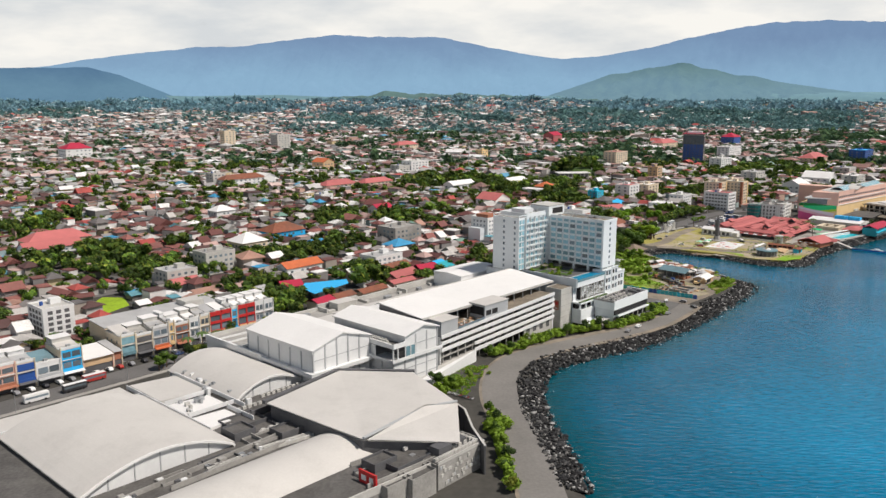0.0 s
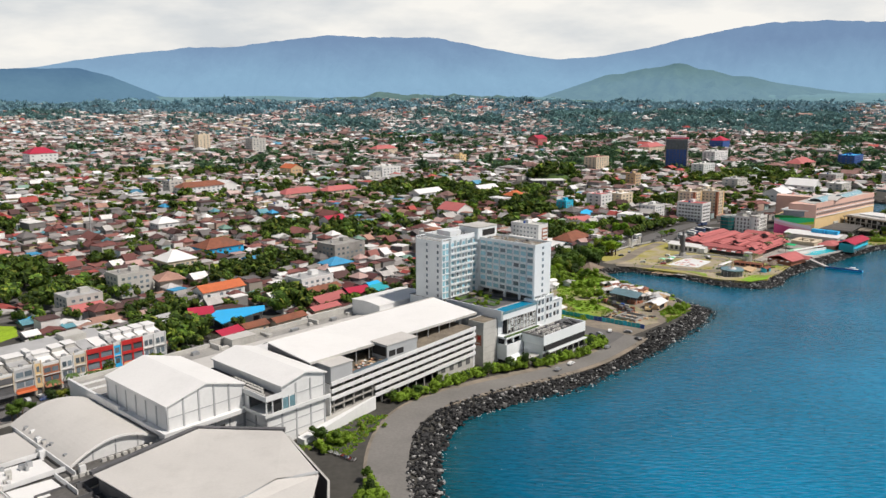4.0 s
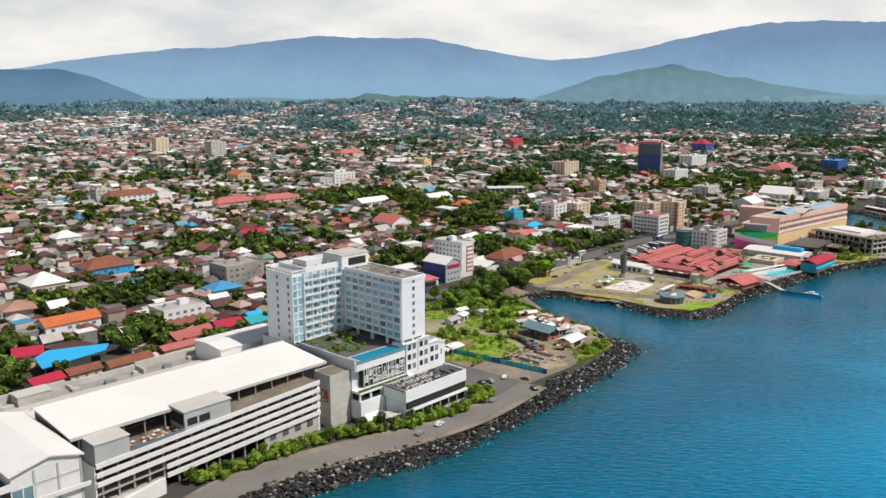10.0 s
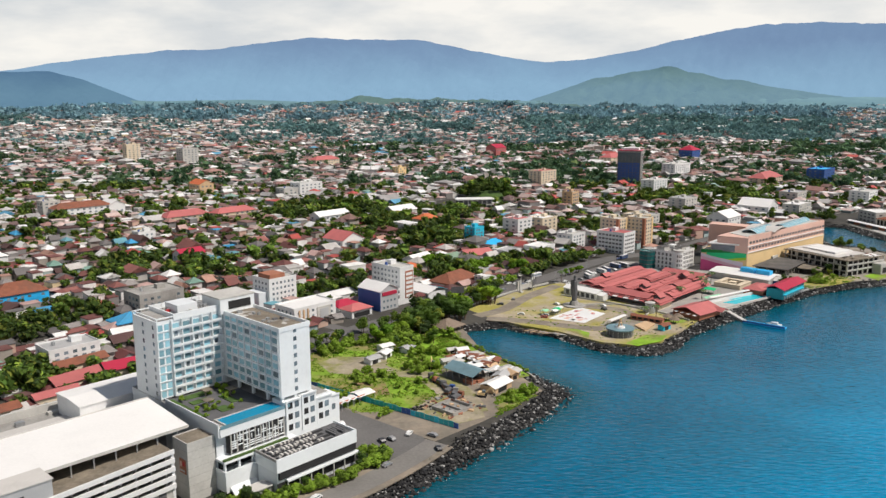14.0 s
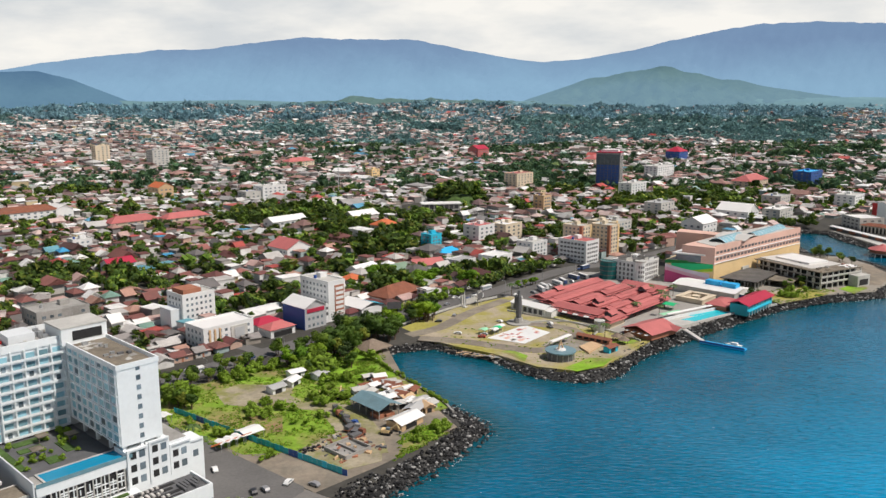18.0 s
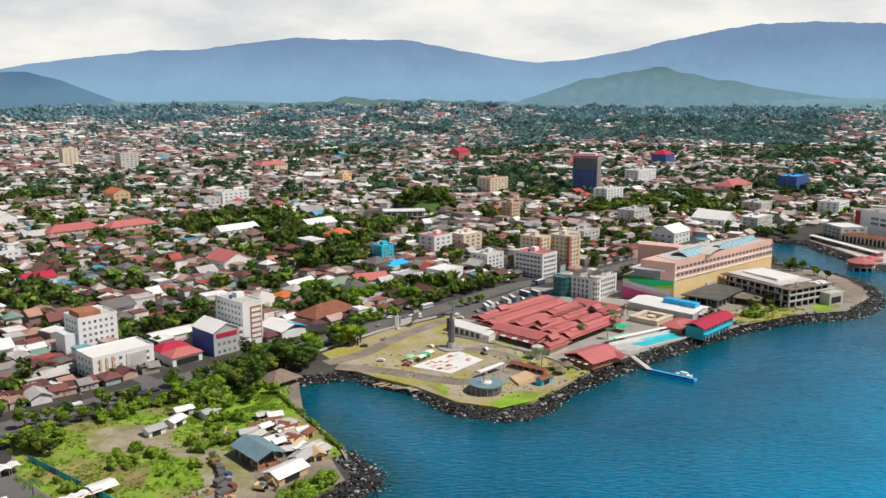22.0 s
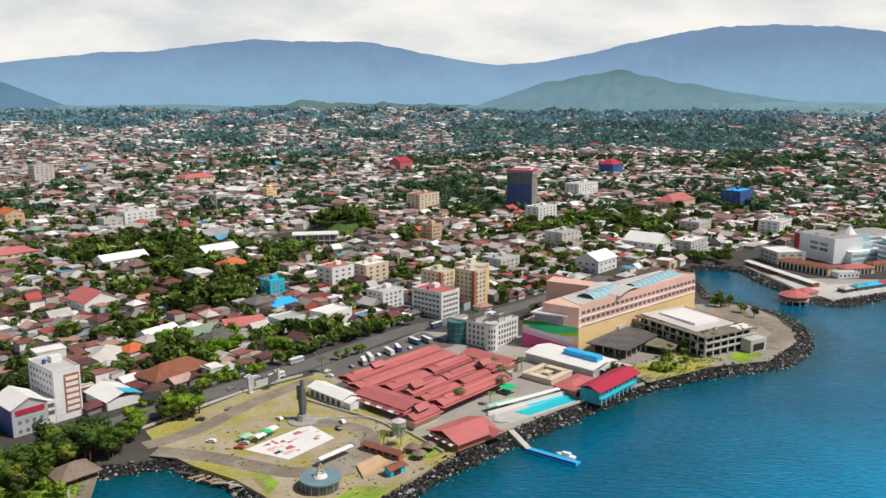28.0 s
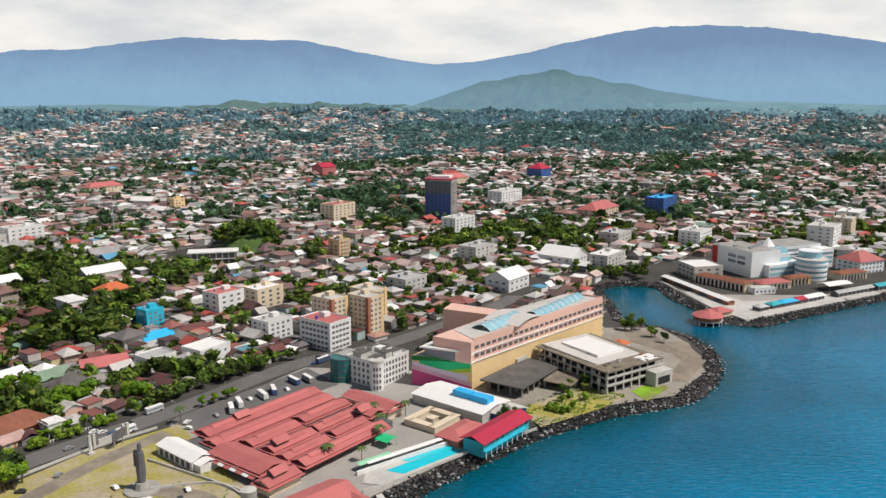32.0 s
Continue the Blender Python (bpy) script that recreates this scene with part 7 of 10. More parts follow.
def digger(u, v, turn):
    t = thing("excavator", mall(u, v, 3.05, turn), "yellow tracked excavator standing on bare earth", "excavator")
    for y in (-1.2, 1.2):
        part("track", Geo().box(-2, y - 0.35, 0, 2, y + 0.35, 0.9), "black", t)
    part("body", Geo().box(-1.9, -1.3, 1.0, 1.2, 1.3, 2.2), "yellow", t)
    part("cab", Geo().box(0.2, -1.2, 2.2, 1.6, 0.1, 3.2), "glass", t)
    part("boom", Geo().section([(1.0, 1.8), (4.0, 4.6), (4.2, 4.3), (1.3, 1.4)], 0.3, 0.7, "y"), "yellow", t)
    part("arm", Geo().section([(4.0, 4.6), (5.6, 1.8), (5.3, 1.6), (3.7, 4.3)], 0.35, 0.65, "y"), "yellow", t)
    part("bucket", Geo().box(4.9, -0.1, 0.8, 5.8, 1.1, 1.8), "darkgrey", t)
digger(236.4, 33, 40)
digger(224, -9, -60)


def tyre_pile(u, v, n):
    t = thing("tyre_stack", mall(u, v, 3.14), "stack of worn black tyres on bare earth", "tyres", "tyre stacks on the lot")
    for j in range(n):
        part("tyre", Geo().tube(0.06 * (j % 2), 0.05 * j, 0.3 * j, 0.3 * j + 0.27, 0.62, 0.62, 9), "black", t)


def scrap_truck(u, v, turn, cab):
    t = thing("scrap_truck", mall(u, v, 3.16, turn), "derelict flatbed truck loaded with scrap", "truck", "scrap trucks on the lot")
    part("cab", Geo().section([(2.2, 0.7), (4.2, 0.7), (4.2, 1.7), (3.8, 2.7), (2.2, 2.7)], -1.1, 1.1, "y"), cab, t)
    part("bed", Geo().box(-4.0, -1.2, 0.8, 2.1, 1.2, 1.2), "rust", t)
    part("load", Geo().prism([(-3.8, -1.1), (1.8, -1.0), (1.7, 1.0), (-3.6, 1.1)], 1.2, [2.3, 1.7, 2.1, 2.6]), "darkgrey", t)
    for x in (-2.8, 3.1):
        for y in (-1.25, 0.95):
            part("wheel", Geo().section([(x + 0.5 * math.cos(a * 0.785), 0.5 + 0.5 * math.sin(a * 0.785)) for a in range(8)], y, y + 0.3, "y"), "black", t)


ty_ = random.Random(71)
for i in range(20):
    q = i % 12
    tyre_pile(192 + 1.05 * q + ty_.uniform(-0.3, 0.3), 0.6 + 2.4 * (i // 12) - 0.2 * q + ty_.uniform(-0.5, 0.5), 1 + i % 2)
for i, (u, v, tn) in enumerate(((222.5, 15, 80), (220, 9, 65), (217.6, 4.4, 20), (216.5, 0.2, 35), (214, -3.4, 10), (224.5, 20.5, 70))):
    scrap_truck(u, v, tn, ["brick", "darkgrey", "navy", "concrete", "rust", "darkgrey"][i])

# ---- thatched hut at the cove ----
sk = random.Random(8)
for i in range(16):
    q = i / 15
    u, v = 262 - 10 * q + sk.uniform(-4, 4), 40 - 42 * q + sk.uniform(-2, 2)
    roof = sk.choice(["roofcream", "roofcream", "rust", "roofwhite", "tan", "roofgrey"])
    shack(u, v, sk.uniform(4, 7), sk.uniform(3.4, 5.5), sk.uniform(2.2, 2.9), roof, sk.choice(["brick", "concrete", "tan"]), {"roofcream": "makeshift hut under a pale patched sheet roof", "rust": "makeshift hut under a rusty sheet roof", "roofwhite": "makeshift hut under a white sheet roof", "tan": "makeshift hut under a tan sheet roof", "roofgrey": "makeshift hut under a grey sheet roof"}[roof], sk.uniform(-30, 30))
sw_ = thing("sea_wall", pose(0, 0, 0), "low grey stone sea wall of the cove", "wall")
part("wall", Geo().rail(curve([uv(259, -12), uv(266, 4), uv(272.5, 30), uv(282.5, 61), uv(290, 70)]), 0.9, 3.6, -0.3), "concrete", sw_)
hut = thing("thatched_hut", mall(289.5, 72, 2.4), "open waterside hut under a grey thatched roof", "hut")
part("roof", Geo().hip(-7, -6, 7, 6, 3.4, 7.2, 1.2, 0.3), "thatch", hut)
part("floor", Geo().box(-7, -6, 0, 7, 6, 0.5), "tan", hut)
part("back_wall", Geo().box(-6, 5, 0.5, 6, 5.3, 3.2), "darkgrey", hut)
posts(hut, [(-6.6 + 4.4 * i, -5.6) for i in range(4)] + [(-6.6, 5.4), (6.6, 5.4)], 0, 3.4, 0.15, "trunk")

# ---- event field ----
mat_ = thing("stage_mat", pose(0, 0, 3.06), "large pink and white patterned event mat", "mat")
part("mat", Geo().prism([uv(347, 43.5), uv(353, 22.5), uv(379, 24.5), uv(381, 44)], 0, 0.06), "white", mat_)
mr = random.Random(4)
for i in range(22):
    u, v = mr.uniform(352, 377), mr.uniform(26, 41)
    w, d = mr.uniform(1.5, 4.5), mr.uniform(1.0, 3.2)
    part("patch", Geo().prism([uv(u, v), uv(u + w, v - d * 0.2), uv(u + w * 0.9, v + d), uv(u + w * 0.1, v + d * 0.8)], 0.064 + 0.004 * (i % 3), 0.07 + 0.004 * (i % 3)), mr.choice(["pink", "pink", "redroof", "concrete_pale"]), mat_)
monu = Geo()
for z0, z1, r0, r1 in ((0, 5, 1.5, 1.9), (5, 9, 1.9, 1.7), (9, 12.5, 1.7, 1.5), (12.5, 14, 1.1, 0.6), (14, 16, 0.95, 0.7)):
    monu.tube(0, 0, z0 + 2.4, z1 + 2.4, r0, r1, 8)
monu.box(-1.6, 0.9, 9, -0.5, 2.0, 15.5)
ms = new("statue", monu.mesh("statue"))
ms.data.materials.append(M["darkgrey"])
ms.matrix_basis = mall(382, 49, 3.9)
tagged(ms, "tall dark bronze-grey statue on a round plinth", "statue")
pl = new("plinth", Geo().tube(0, 0, 0, 0.6, 7, 7, 20).tube(0, 0, 0.6, 3.3, 3.0, 2.4, 8).mesh("plinth"))
pl.data.materials.append(M["concrete"])
pl.matrix_basis = mall(382, 49, 3.05)
tagged(pl, "low round grey stone plinth under the statue", "plinth")
pav = thing("round_pavilion", mall(346, -5, 3.05) @ Matrix.Diagonal((0.8, 0.8, 0.9, 1)), "round dark pavilion under a blue-grey flat roof", "pavilion")
part("wall", Geo().tube(0, 0, 0, 4.2, 8.4, 8.4, 24), "darkgrey", pav)
part("roof", Geo().tube(0, 0, 4.2, 4.9, 9.6, 9.6, 24), "fadedblue", pav, "faded blue round roof")
part("dome", Geo().tube(0, 0, 4.9, 5.6, 3.4, 3.0, 16), "white", pav)
part("ornament", Geo().section([(-2.6, 5.5), (-1.9, 5.5), (0.1, 10.6), (-0.3, 10.6)], -0.4, 0.4, "y").section([(2.0, 5.5), (2.7, 5.5), (0.3, 10.6), (-0.1, 10.6)], -0.4, 0.4, "y").section([(-1.4, 7.6), (1.4, 7.6), (1.2, 8.1), (-1.2, 8.1)], -0.35, 0.35, "y"), "tan", pav)
for i in range(16):
    a = i * math.pi / 8
    part("post", Geo().tube(9.0 * math.cos(a), 9.0 * math.sin(a), 0, 4.2, 0.14, n=6), "steel", pav)
deck_ = thing("timber_deck", pose(0, 0, 3.1), "raised pale timber deck by the round pavilion", "deck")
for i in range(9):
    a, b = i / 9, (i + 0.92) / 9
    part("plank", Geo().prism([uv(361 + 5.4 * a, -12 + 9.6 * a), uv(377 + 1.4 * a, -9.6 + 7.2 * a), uv(377 + 1.4 * b, -9.6 + 7.2 * b), uv(361 + 5.4 * b, -12 + 9.6 * b)], 0, 0.9 + 0.02 * (i % 3)), "tan", deck_)
shack(372.5, -17.6, 7.5, 3.6, 3.0, "rust", "cyan", "small cyan hut under a brown roof", -4)
wreck = random.Random(61)
for i in range(26):
    q = wreck.random()
    u, v = 321 + 8 * q + wreck.uniform(-1.5, 1.5), 44 - 28 * q + wreck.uniform(-3, 3)
    L = wreck.uniform(2.5, 6.5)
    lg = thing("driftwood_log", mall(u, v, 1.5 + wreck.uniform(0, 0.6), wreck.uniform(-75, 15)), "bleached driftwood log lying on the shore rocks", "driftwood", "driftwood on the rocks")
    part("log", Geo().section([(-0.2, 0), (0.2, 0.02), (0.26, 0.3), (0, 0.46), (-0.24, 0.28)], -L / 2, L / 2, "x"), wreck.choice(["tan", "concrete_pale", "dirt", "concrete"]), lg)
canopy(365, 8.2, 17, 2.6, 3.4, "long white and orange walkway canopy", "roofwhite")
part("edge", Geo().box(-8.6, -1.5, 3.0, 8.6, -1.35, 3.5), "orange", bpy.data.objects["canopy.004"] if "canopy.004" in bpy.data.objects else bpy.data.objects["canopy"])
br_ = thing("stall_row", mall(381.5, -2, 3.05, -83), "row of market stalls under a brown sheet roof", "stalls")
part("wall", Geo().box(-9.5, -1.8, 0, 9.5, 1.8, 2.4), "brick", br_)
part("roof", Geo().gable(-9.5, -2, 9.5, 2, 2.5, 3.3, 0.4, 0.12, "x"), "rust", br_)
for i in range(5):
    part("opening", Geo().box(-8.6 + 3.6 * i, -1.9, 0.8, -6.2 + 3.6 * i, -1.75, 2.1), "dark", br_)
tk = thing("water_tank", mall(399, 6, 3.05), "large grey cylindrical steel water tank", "water tank")
part("tank", Geo().tube(0, 0, 0, 6.5, 3.0, 3.0, 20), "steel", tk)
part("lid", Geo().tube(0, 0, 6.5, 7.2, 3.1, 0.6, 20), "concrete_pale", tk)
for z in (1.6, 3.2, 4.8):
    part("band", Geo().tube(0, 0, z, z + 0.15, 3.06, 3.06, 20), "grey", tk)
for u, v in ((391, -10), (396, -14), (388, -16)):
    gz = thing("gazebo", mall(u, v, 3.05, u), "small round gazebo under a grey thatched roof", "gazebo", "gazebos")
    part("roof", Geo().tube(0, 0, 2.4, 4.2, 3.2, 0.3, 10), "thatch", gz)
    posts(gz, [(2 * math.cos(a), 2 * math.sin(a)) for a in (0.3, 1.9, 3.4, 5.0)], 0, 2.5, 0.12, "trunk")
wl_ = thing("white_hall", mall(408.5, 59, 3.05, -3), "long white hall with a low gabled roof", "hall")
part("wall", Geo().box(-4.8, -13, 0, 4.8, 13, 4.2), "white", wl_)
part("roof", Geo().gable(-4.8, -13, 4.8, 13, 4.2, 5.8, 0.6, 0.2, "y"), "roofwhite", wl_)
part("annex", Geo().box(-3.8, -17.5, 0, 4.6, -13, 3.4), "white", wl_)
part("annex_roof", Geo().gable(-3.8, -17.5, 4.6, -13.1, 3.4, 4.6, 0.4, 0.15, "y"), "roofwhite", wl_)
for i in range(6):
    part("opening", Geo().box(-4.9, -11.4 + 4.0 * i, 0.4, -4.75, -9.0 + 4.0 * i, 3.2), "darkgrey", wl_)
tables = [(356, 46), (352, 50), (360, 47), (364, 48)]
for i, (u, v) in enumerate(tables):
    canopy(u, v, 4.5, 4.0, 2.6, "small event tent beside the mat", ["roofwhite", "mint", "green", "roofwhite"][i], 8)
for line in ([uv(384, 46), uv(402, 30), uv(400, 8), uv(388, 4)], [uv(330, 95), uv(384, 99), uv(420, 96)], [uv(398, 70), uv(402, 36), uv(404, 12), uv(398, -20)]):
    w_ = thing("low_wall", pose(0, 0, 3.0), "low pale boundary wall", "wall", "low walls")
    part("wall", Geo().rail(curve(line), 0.5, 1.1, 0), "concrete_pale", w_)
gt = thing("entrance_gate", mall(398, 99, 3.05), "pale entrance gate with upright columns", "gate")
for x in (-9, -7, 5, 7, 9):
    part("column", Geo().box(x - 0.6, -0.6, 0, x + 0.6, 0.6, 6.5 if abs(x) > 6 else 4), "concrete_pale", gt)
part("sign_wall", Geo().box(-5, -0.4, 0, 4, 0.4, 3.4), "concrete_pale", gt)

# ---- market under red roofs ----
mk = thing("market_hall", mall(452, 38, 3.05), "sprawling market hall under many red metal roofs", "market")
# dark block stands in for shade in the gaps between the roofs
part("wall", Geo().box(-37, -28, 0, 34, 28, 3.6), "darkgrey", mk)
roofs_ = [(-30, 22, 37, 31.5, "x", 5.2, 7.4), (-34, 11, 35, 20.5, "x", 5.0, 7.0), (-40, -23, -27, 9, "y", 4.8, 7.2), (-24, -32, 26, -24, "x", 4.8, 7.2), (-24, 0, 3, 8.5, "x", 4.6, 6.4), (6.5, 0.5, 35, 9, "x", 5.0, 6.9), (-23, -12, 1, -4.5, "x", 4.8, 6.9), (-24, -21.5, 0, -15, "x", 4.6, 6.2), (4, -11, 31, -4, "x", 4.8, 6.7), (5, -20.5, 25, -14.5, "x", 4.6, 6.3), (39.5, -21, 49.5, 9, "y", 5.2, 7.6), (28, -20, 37, -7, "y", 5.6, 7.8), (-45, -34, -29, -26, "x", 4.6, 7.0)]
for x0, y0, x1, y1, al, e, r in roofs_:
    part("roof", Geo().gable(x0, y0, x1, y1, e, e + 0.62 * (r - e), 0.55, 0.25, al), "redroof", mk)
    part("roof_skirt", Geo().hip(x0, y0, x1, y1, e - 0.7, e + 0.1, 1.5, 0.25), "redroof", mk)
    if x1 - x0 > 20:
        m_ = (y0 + y1) / 2
        part("raised_ridge", Geo().gable(x0 + 5, m_ - 1.7, x1 - 5, m_ + 1.7, e + 0.62 * (r - e) - 0.2, e + 0.62 * (r - e) + 0.5, 0.3, 0.2, "x"), "redroof", mk)
for x, y in ((-9, 26.5), (-17, -8.5), (-37, -29.5), (30, -13)):
    lw_ = part("lantern_wall", Geo().box(x - 3.2, y - 2.2, 5.6, x + 3.2, y + 2.2, 7.3), "darkgrey", mk)
    part("lantern_roof", Geo().gable(x - 3.6, y - 2.6, x + 3.6, y + 2.6, 7.2, 8.8, 0.5, 0.2, "x"), "redroof", lw_)
for i in range(8):
    part("awning", Geo().section([(-42.8, 3.0), (-39.4, 4.5), (-39.4, 4.62), (-42.8, 3.12)], -22 + 3.8 * i, -18.6 + 3.8 * i, "y"), "roofwhite" if i % 2 else "redroof", mk)
part("wing_wall", Geo().box(38.6, -21, 0, 49.4, 9, 5.2), "cream", mk)
part("front_wall", Geo().box(-44.6, -33.6, 0, -28.4, -25.4, 4.6), "cream", mk)
for i in range(12):
    part("opening", Geo().box(-24 + 4.2 * i, -28.2, 0.3, -21 + 4.2 * i, -27.9, 3.0), "dark", mk)
rr = thing("seafood_restaurant", mall(414.5, -16.5, 3.05, -8), "restaurant under a broad red roof by the shore", "restaurant")
part("wall", Geo().box(-10.5, -9, 0, 11, 9, 3.4), "brick", rr)
part("roof", Geo().gable(-11, -9.5, 11.5, 9.5, 3.5, 6.4, 0.8, 0.25, "x"), "redroof", rr)
part("side_roof", Geo().gable(6, -13, 13, -6, 3.2, 4.8, 0.5, 0.2, "y"), "redroof", rr)
for i in range(4):
    part("awning", Geo().box(-13.6, -8 + 4.2 * i, 3.0, -10.8, -6 + 4.2 * i, 3.14), "roofwhite", rr)

# ---- waterside pool ----
pd = thing("swimming_pool", pose(0, 0, 3.05), "long turquoise swimming pool with a white deck", "pool")
part("deck", Geo().prism([uv(437, -16), uv(441, -23.5), uv(487, -32.5), uv(489, -22), uv(445, -11)], 0, 0.35), "concrete_pale", pd)
part("water", Geo().prism([uv(451, -16.5), uv(453, -24), uv(485, -30.6), uv(486, -24.4)], 0.35, 0.45), "pool", pd)
part("water", Geo().prism([uv(462, -15.6), uv(463, -18.5), uv(485, -24.6), uv(486, -22.4)], 0.354, 0.452), "pool", pd)
part("seat_wall", Geo().rail([uv(441, -9.5), uv(487, -21.5)], 0.8, 1.8, 0), "white", pd)
part("shore_wall", Geo().rail([uv(432, -21), uv(441, -24.6), uv(488, -34), uv(524, -44)], 0.5, 1.2, 0), "concrete_pale", pd)
canopy(452, -9, 16, 3.4, 3.0, "long pale green canopy beside the pool", "mint", -14)
canopy(470, 0, 7, 7, 3.2, "bright green canopy in the courtyard", "green")
canopy(466, -14, 38, 2.6, 3.0, "long white canopy over the pool seats", "roofwhite", -15)
bh = thing("waterside_house", mall(503, -36.5, 3.05, -1), "teal waterside house under a crimson roof", "house")
part("wall", Geo().box(-18, -5, 0, 18, 5.5, 6.6), "teal", bh)
part("roof", Geo().gable(-18.5, -5.5, 18.5, 6, 6.6, 8.6, 0.8, 0.25, "x"), "crimson", bh)
part("veranda", Geo().box(-18.5, -6.8, 3.0, 14, -5, 3.4), "cyan", bh)
for i in range(9):
    part("window", pane(2.2, 1.5, "glass"), "glass", bh, at=pose(-15 + 3.8 * i, -5.05, 4.2))
    part("post", Geo().box(-18.2 + 4 * i, -6.7, 0, -17.9 + 4 * i, -6.4, 3.0), "white", bh)
pr_ = thing("terrace_restaurant", mall(494, -22, 3.05), "low terrace hall under a faded red roof", "restaurant")
part("wall", Geo().box(-8, -6, 0, 14, 7, 3.2), "brick", pr_)
part("roof", Geo().hip(-8, -6, 14, 7, 3.3, 5.4, 0.7), "redroof", pr_)
wb2 = thing("white_warehouse", mall(526, 1, 3.05, -2), "low warehouse under a wide white roof", "warehouse")
part("wall", Geo().box(-11, -22, 0, 11, 21, 4.6), "concrete_pale", wb2)
part("roof", Geo().gable(-11, -22, 11, 21, 4.8, 6.4, 0.7, 0.25, "y"), "roofwhite", wb2)
part("annex_roof", Geo().gable(-4, -32, 12, -20, 3.6, 5.8, 0.5, 0.2, "y"), "roofcream", wb2)
part("annex_wall", Geo().box(-3.6, -31.6, 0, 11.6, -22, 3.8), "navy", wb2)
for y in (-3, -14):
    part("roof_tank", Geo().box(-3, y - 5, 6.2, 2.5, y + 5, 9.0), "blueroof", wb2, "bright blue rooftop tank box")
cc = thing("courtyard_stalls", mall(501.5, -1, 3.05), "cream flat-roofed stalls round a courtyard", "stalls")
for x0, y0, x1, y1 in ((-9.5, -9, 9.5, -6), (-9.5, 6, 9.5, 9), (-9.5, -6, -6.5, 6), (6.5, -6, 9.5, 6), (-2, -2, 2, 2)):
    part("stall", Geo().box(x0, y0, 0, x1, y1, 2.8).box(x0 - 0.4, y0 - 0.4, 2.8, x1 + 0.4, y1 + 0.4, 3.1), "cream", cc)
# dock and boat
dk = thing("floating_dock", mall(429, -52, 0.1, 5), "bright blue floating dock of plastic blocks", "dock")
for i in range(14):
    part("float_block", Geo().box(-2.2, -12 + 1.72 * i, 0, 2.2, -10.4 + 1.72 * i, 0.7), "blueroof", dk)
part("rail", Geo().box(-2.2, -12, 0.7, -2.05, 12, 1.6), "navy", dk)
gw = thing("gangway", pose(0, 0, 0), "grey timber gangway down the rocks", "gangway")
ga, gb = uv(434, -27.5), uv(428.5, -41)
part("ramp_deck", Geo().prism([(ga[0] - 1.2, ga[1] - 0.6), (gb[0] - 1.2, gb[1] - 0.6), (gb[0] + 1.2, gb[1] + 0.6), (ga[0] + 1.2, ga[1] + 0.6)], 0.6, [3.6, 0.9, 0.9, 3.6]), "concrete_pale", gw)
bo = thing("motor_boat", mall(433.5, -56, 0.0, 96), "small white motor boat moored at the dock", "boat")
part("hull", Geo().prism([(-4, -1.3), (2.4, -1.3), (4.6, 0), (2.4, 1.3), (-4, 1.3)], -0.3, 0.9), "white", bo)
cab_ = part("cabin", Geo().prism([(-2.0, -0.9), (1.0, -0.9), (1.8, 0), (1.0, 0.9), (-2.0, 0.9)], 0.9, 2.0), "roofwhite", bo)
part("windscreen", Geo().box(0.9, -0.8, 1.2, 1.5, 0.8, 1.8), "glass", cab_)

# ---- corner building, mural centre and ruins ----
co = block("colonial_building", at_uv(532, 60, 26, 22), 26, 22, 13.5, "white arcaded corner building with rows of tall windows", floors=4, bays=(9, 6), roof="concrete", size=(1.4, 2.0), glass="darkgrey")
part("corner_tower", Geo().tube(-13, -11, 0, 15, 3.6, 3.6, 14), "white", co)
for f in range(4):
    for a in (200, 225, 250):
        part("window", pane(0.9, 1.9, "darkgrey"), "darkgrey", co, at=pose(-13 + 3.6 * math.cos(radians(a)), -11 + 3.6 * math.sin(radians(a)), 1.0 + 3.3 * f, 0, 0, a + 90))
for x, y, w, d, hh in ((-9, -7, 6, 5, 2.6), (-1, -6, 5, 6, 3.2), (6, -7, 7, 4, 2.4), (-8, 4, 8, 6, 3.0), (8, 3, 6, 8, 2.2), (2, 6, 4, 4, 3.8)):
    part("roof_room", Geo().box(x - w / 2, y - d / 2, 13.5, x + w / 2, y + d / 2, 13.5 + hh), "concrete_pale" if hh > 2.5 else "white", co)
    part("roof_room_top", Geo().box(x - w / 2 - 0.3, y - d / 2 - 0.3, 13.5 + hh, x + w / 2 + 0.3, y + d / 2 + 0.3, 13.7 + hh), "roofdark", co)
part("tower_cap", Geo().tube(-13, -11, 15, 16.2, 4.0, 4.0, 14), "concrete_pale", co)
gl = thing("green_glass_building", at_uv(519, 74, 12, 12), "dark green glazed corner building", "building")
M["darkteal"] = mat("dark_green_glass", (0.015, 0.13, 0.13), 0.25, 0.3, 0.5, spec=0.6)
part("wall", Geo().tube(0, 0, 0, 13, 6.4, 6.4, 14), "darkteal", gl)
part("wall_block", Geo().box(0, -5, 0, 12, 6, 13), "darkteal", gl)
part("roof_slab", Geo().box(0.2, -4.6, 13, 11.8, 5.6, 13.4), "concrete", gl)
for f in range(4):
    part("ledge", Geo().tube(0, 0, 2.8 + 3.2 * f, 3.2 + 3.2 * f, 6.6, 6.6, 14), "darkgrey", gl)
mc = thing("mural_centre", mall(536, 0, 3.05), "pink and yellow commercial centre with a painted wall", "commercial centre")
FREE.append([uv(530, 70), uv(530, -10), uv(680, -10), uv(680, 30), uv(620, 66)])
part("base", Geo().prism([(0, 39), (12, 9), (134, -5), (132, 20), (64, 34), (34, 42)], 0, 15.9), "yellow", mc)
part("upper", Geo().prism([(6, 30), (9, 7.6), (13, 8.8), (133.5, -4.8), (131, 19), (64, 28)], 15, 26.5), "pink", mc)
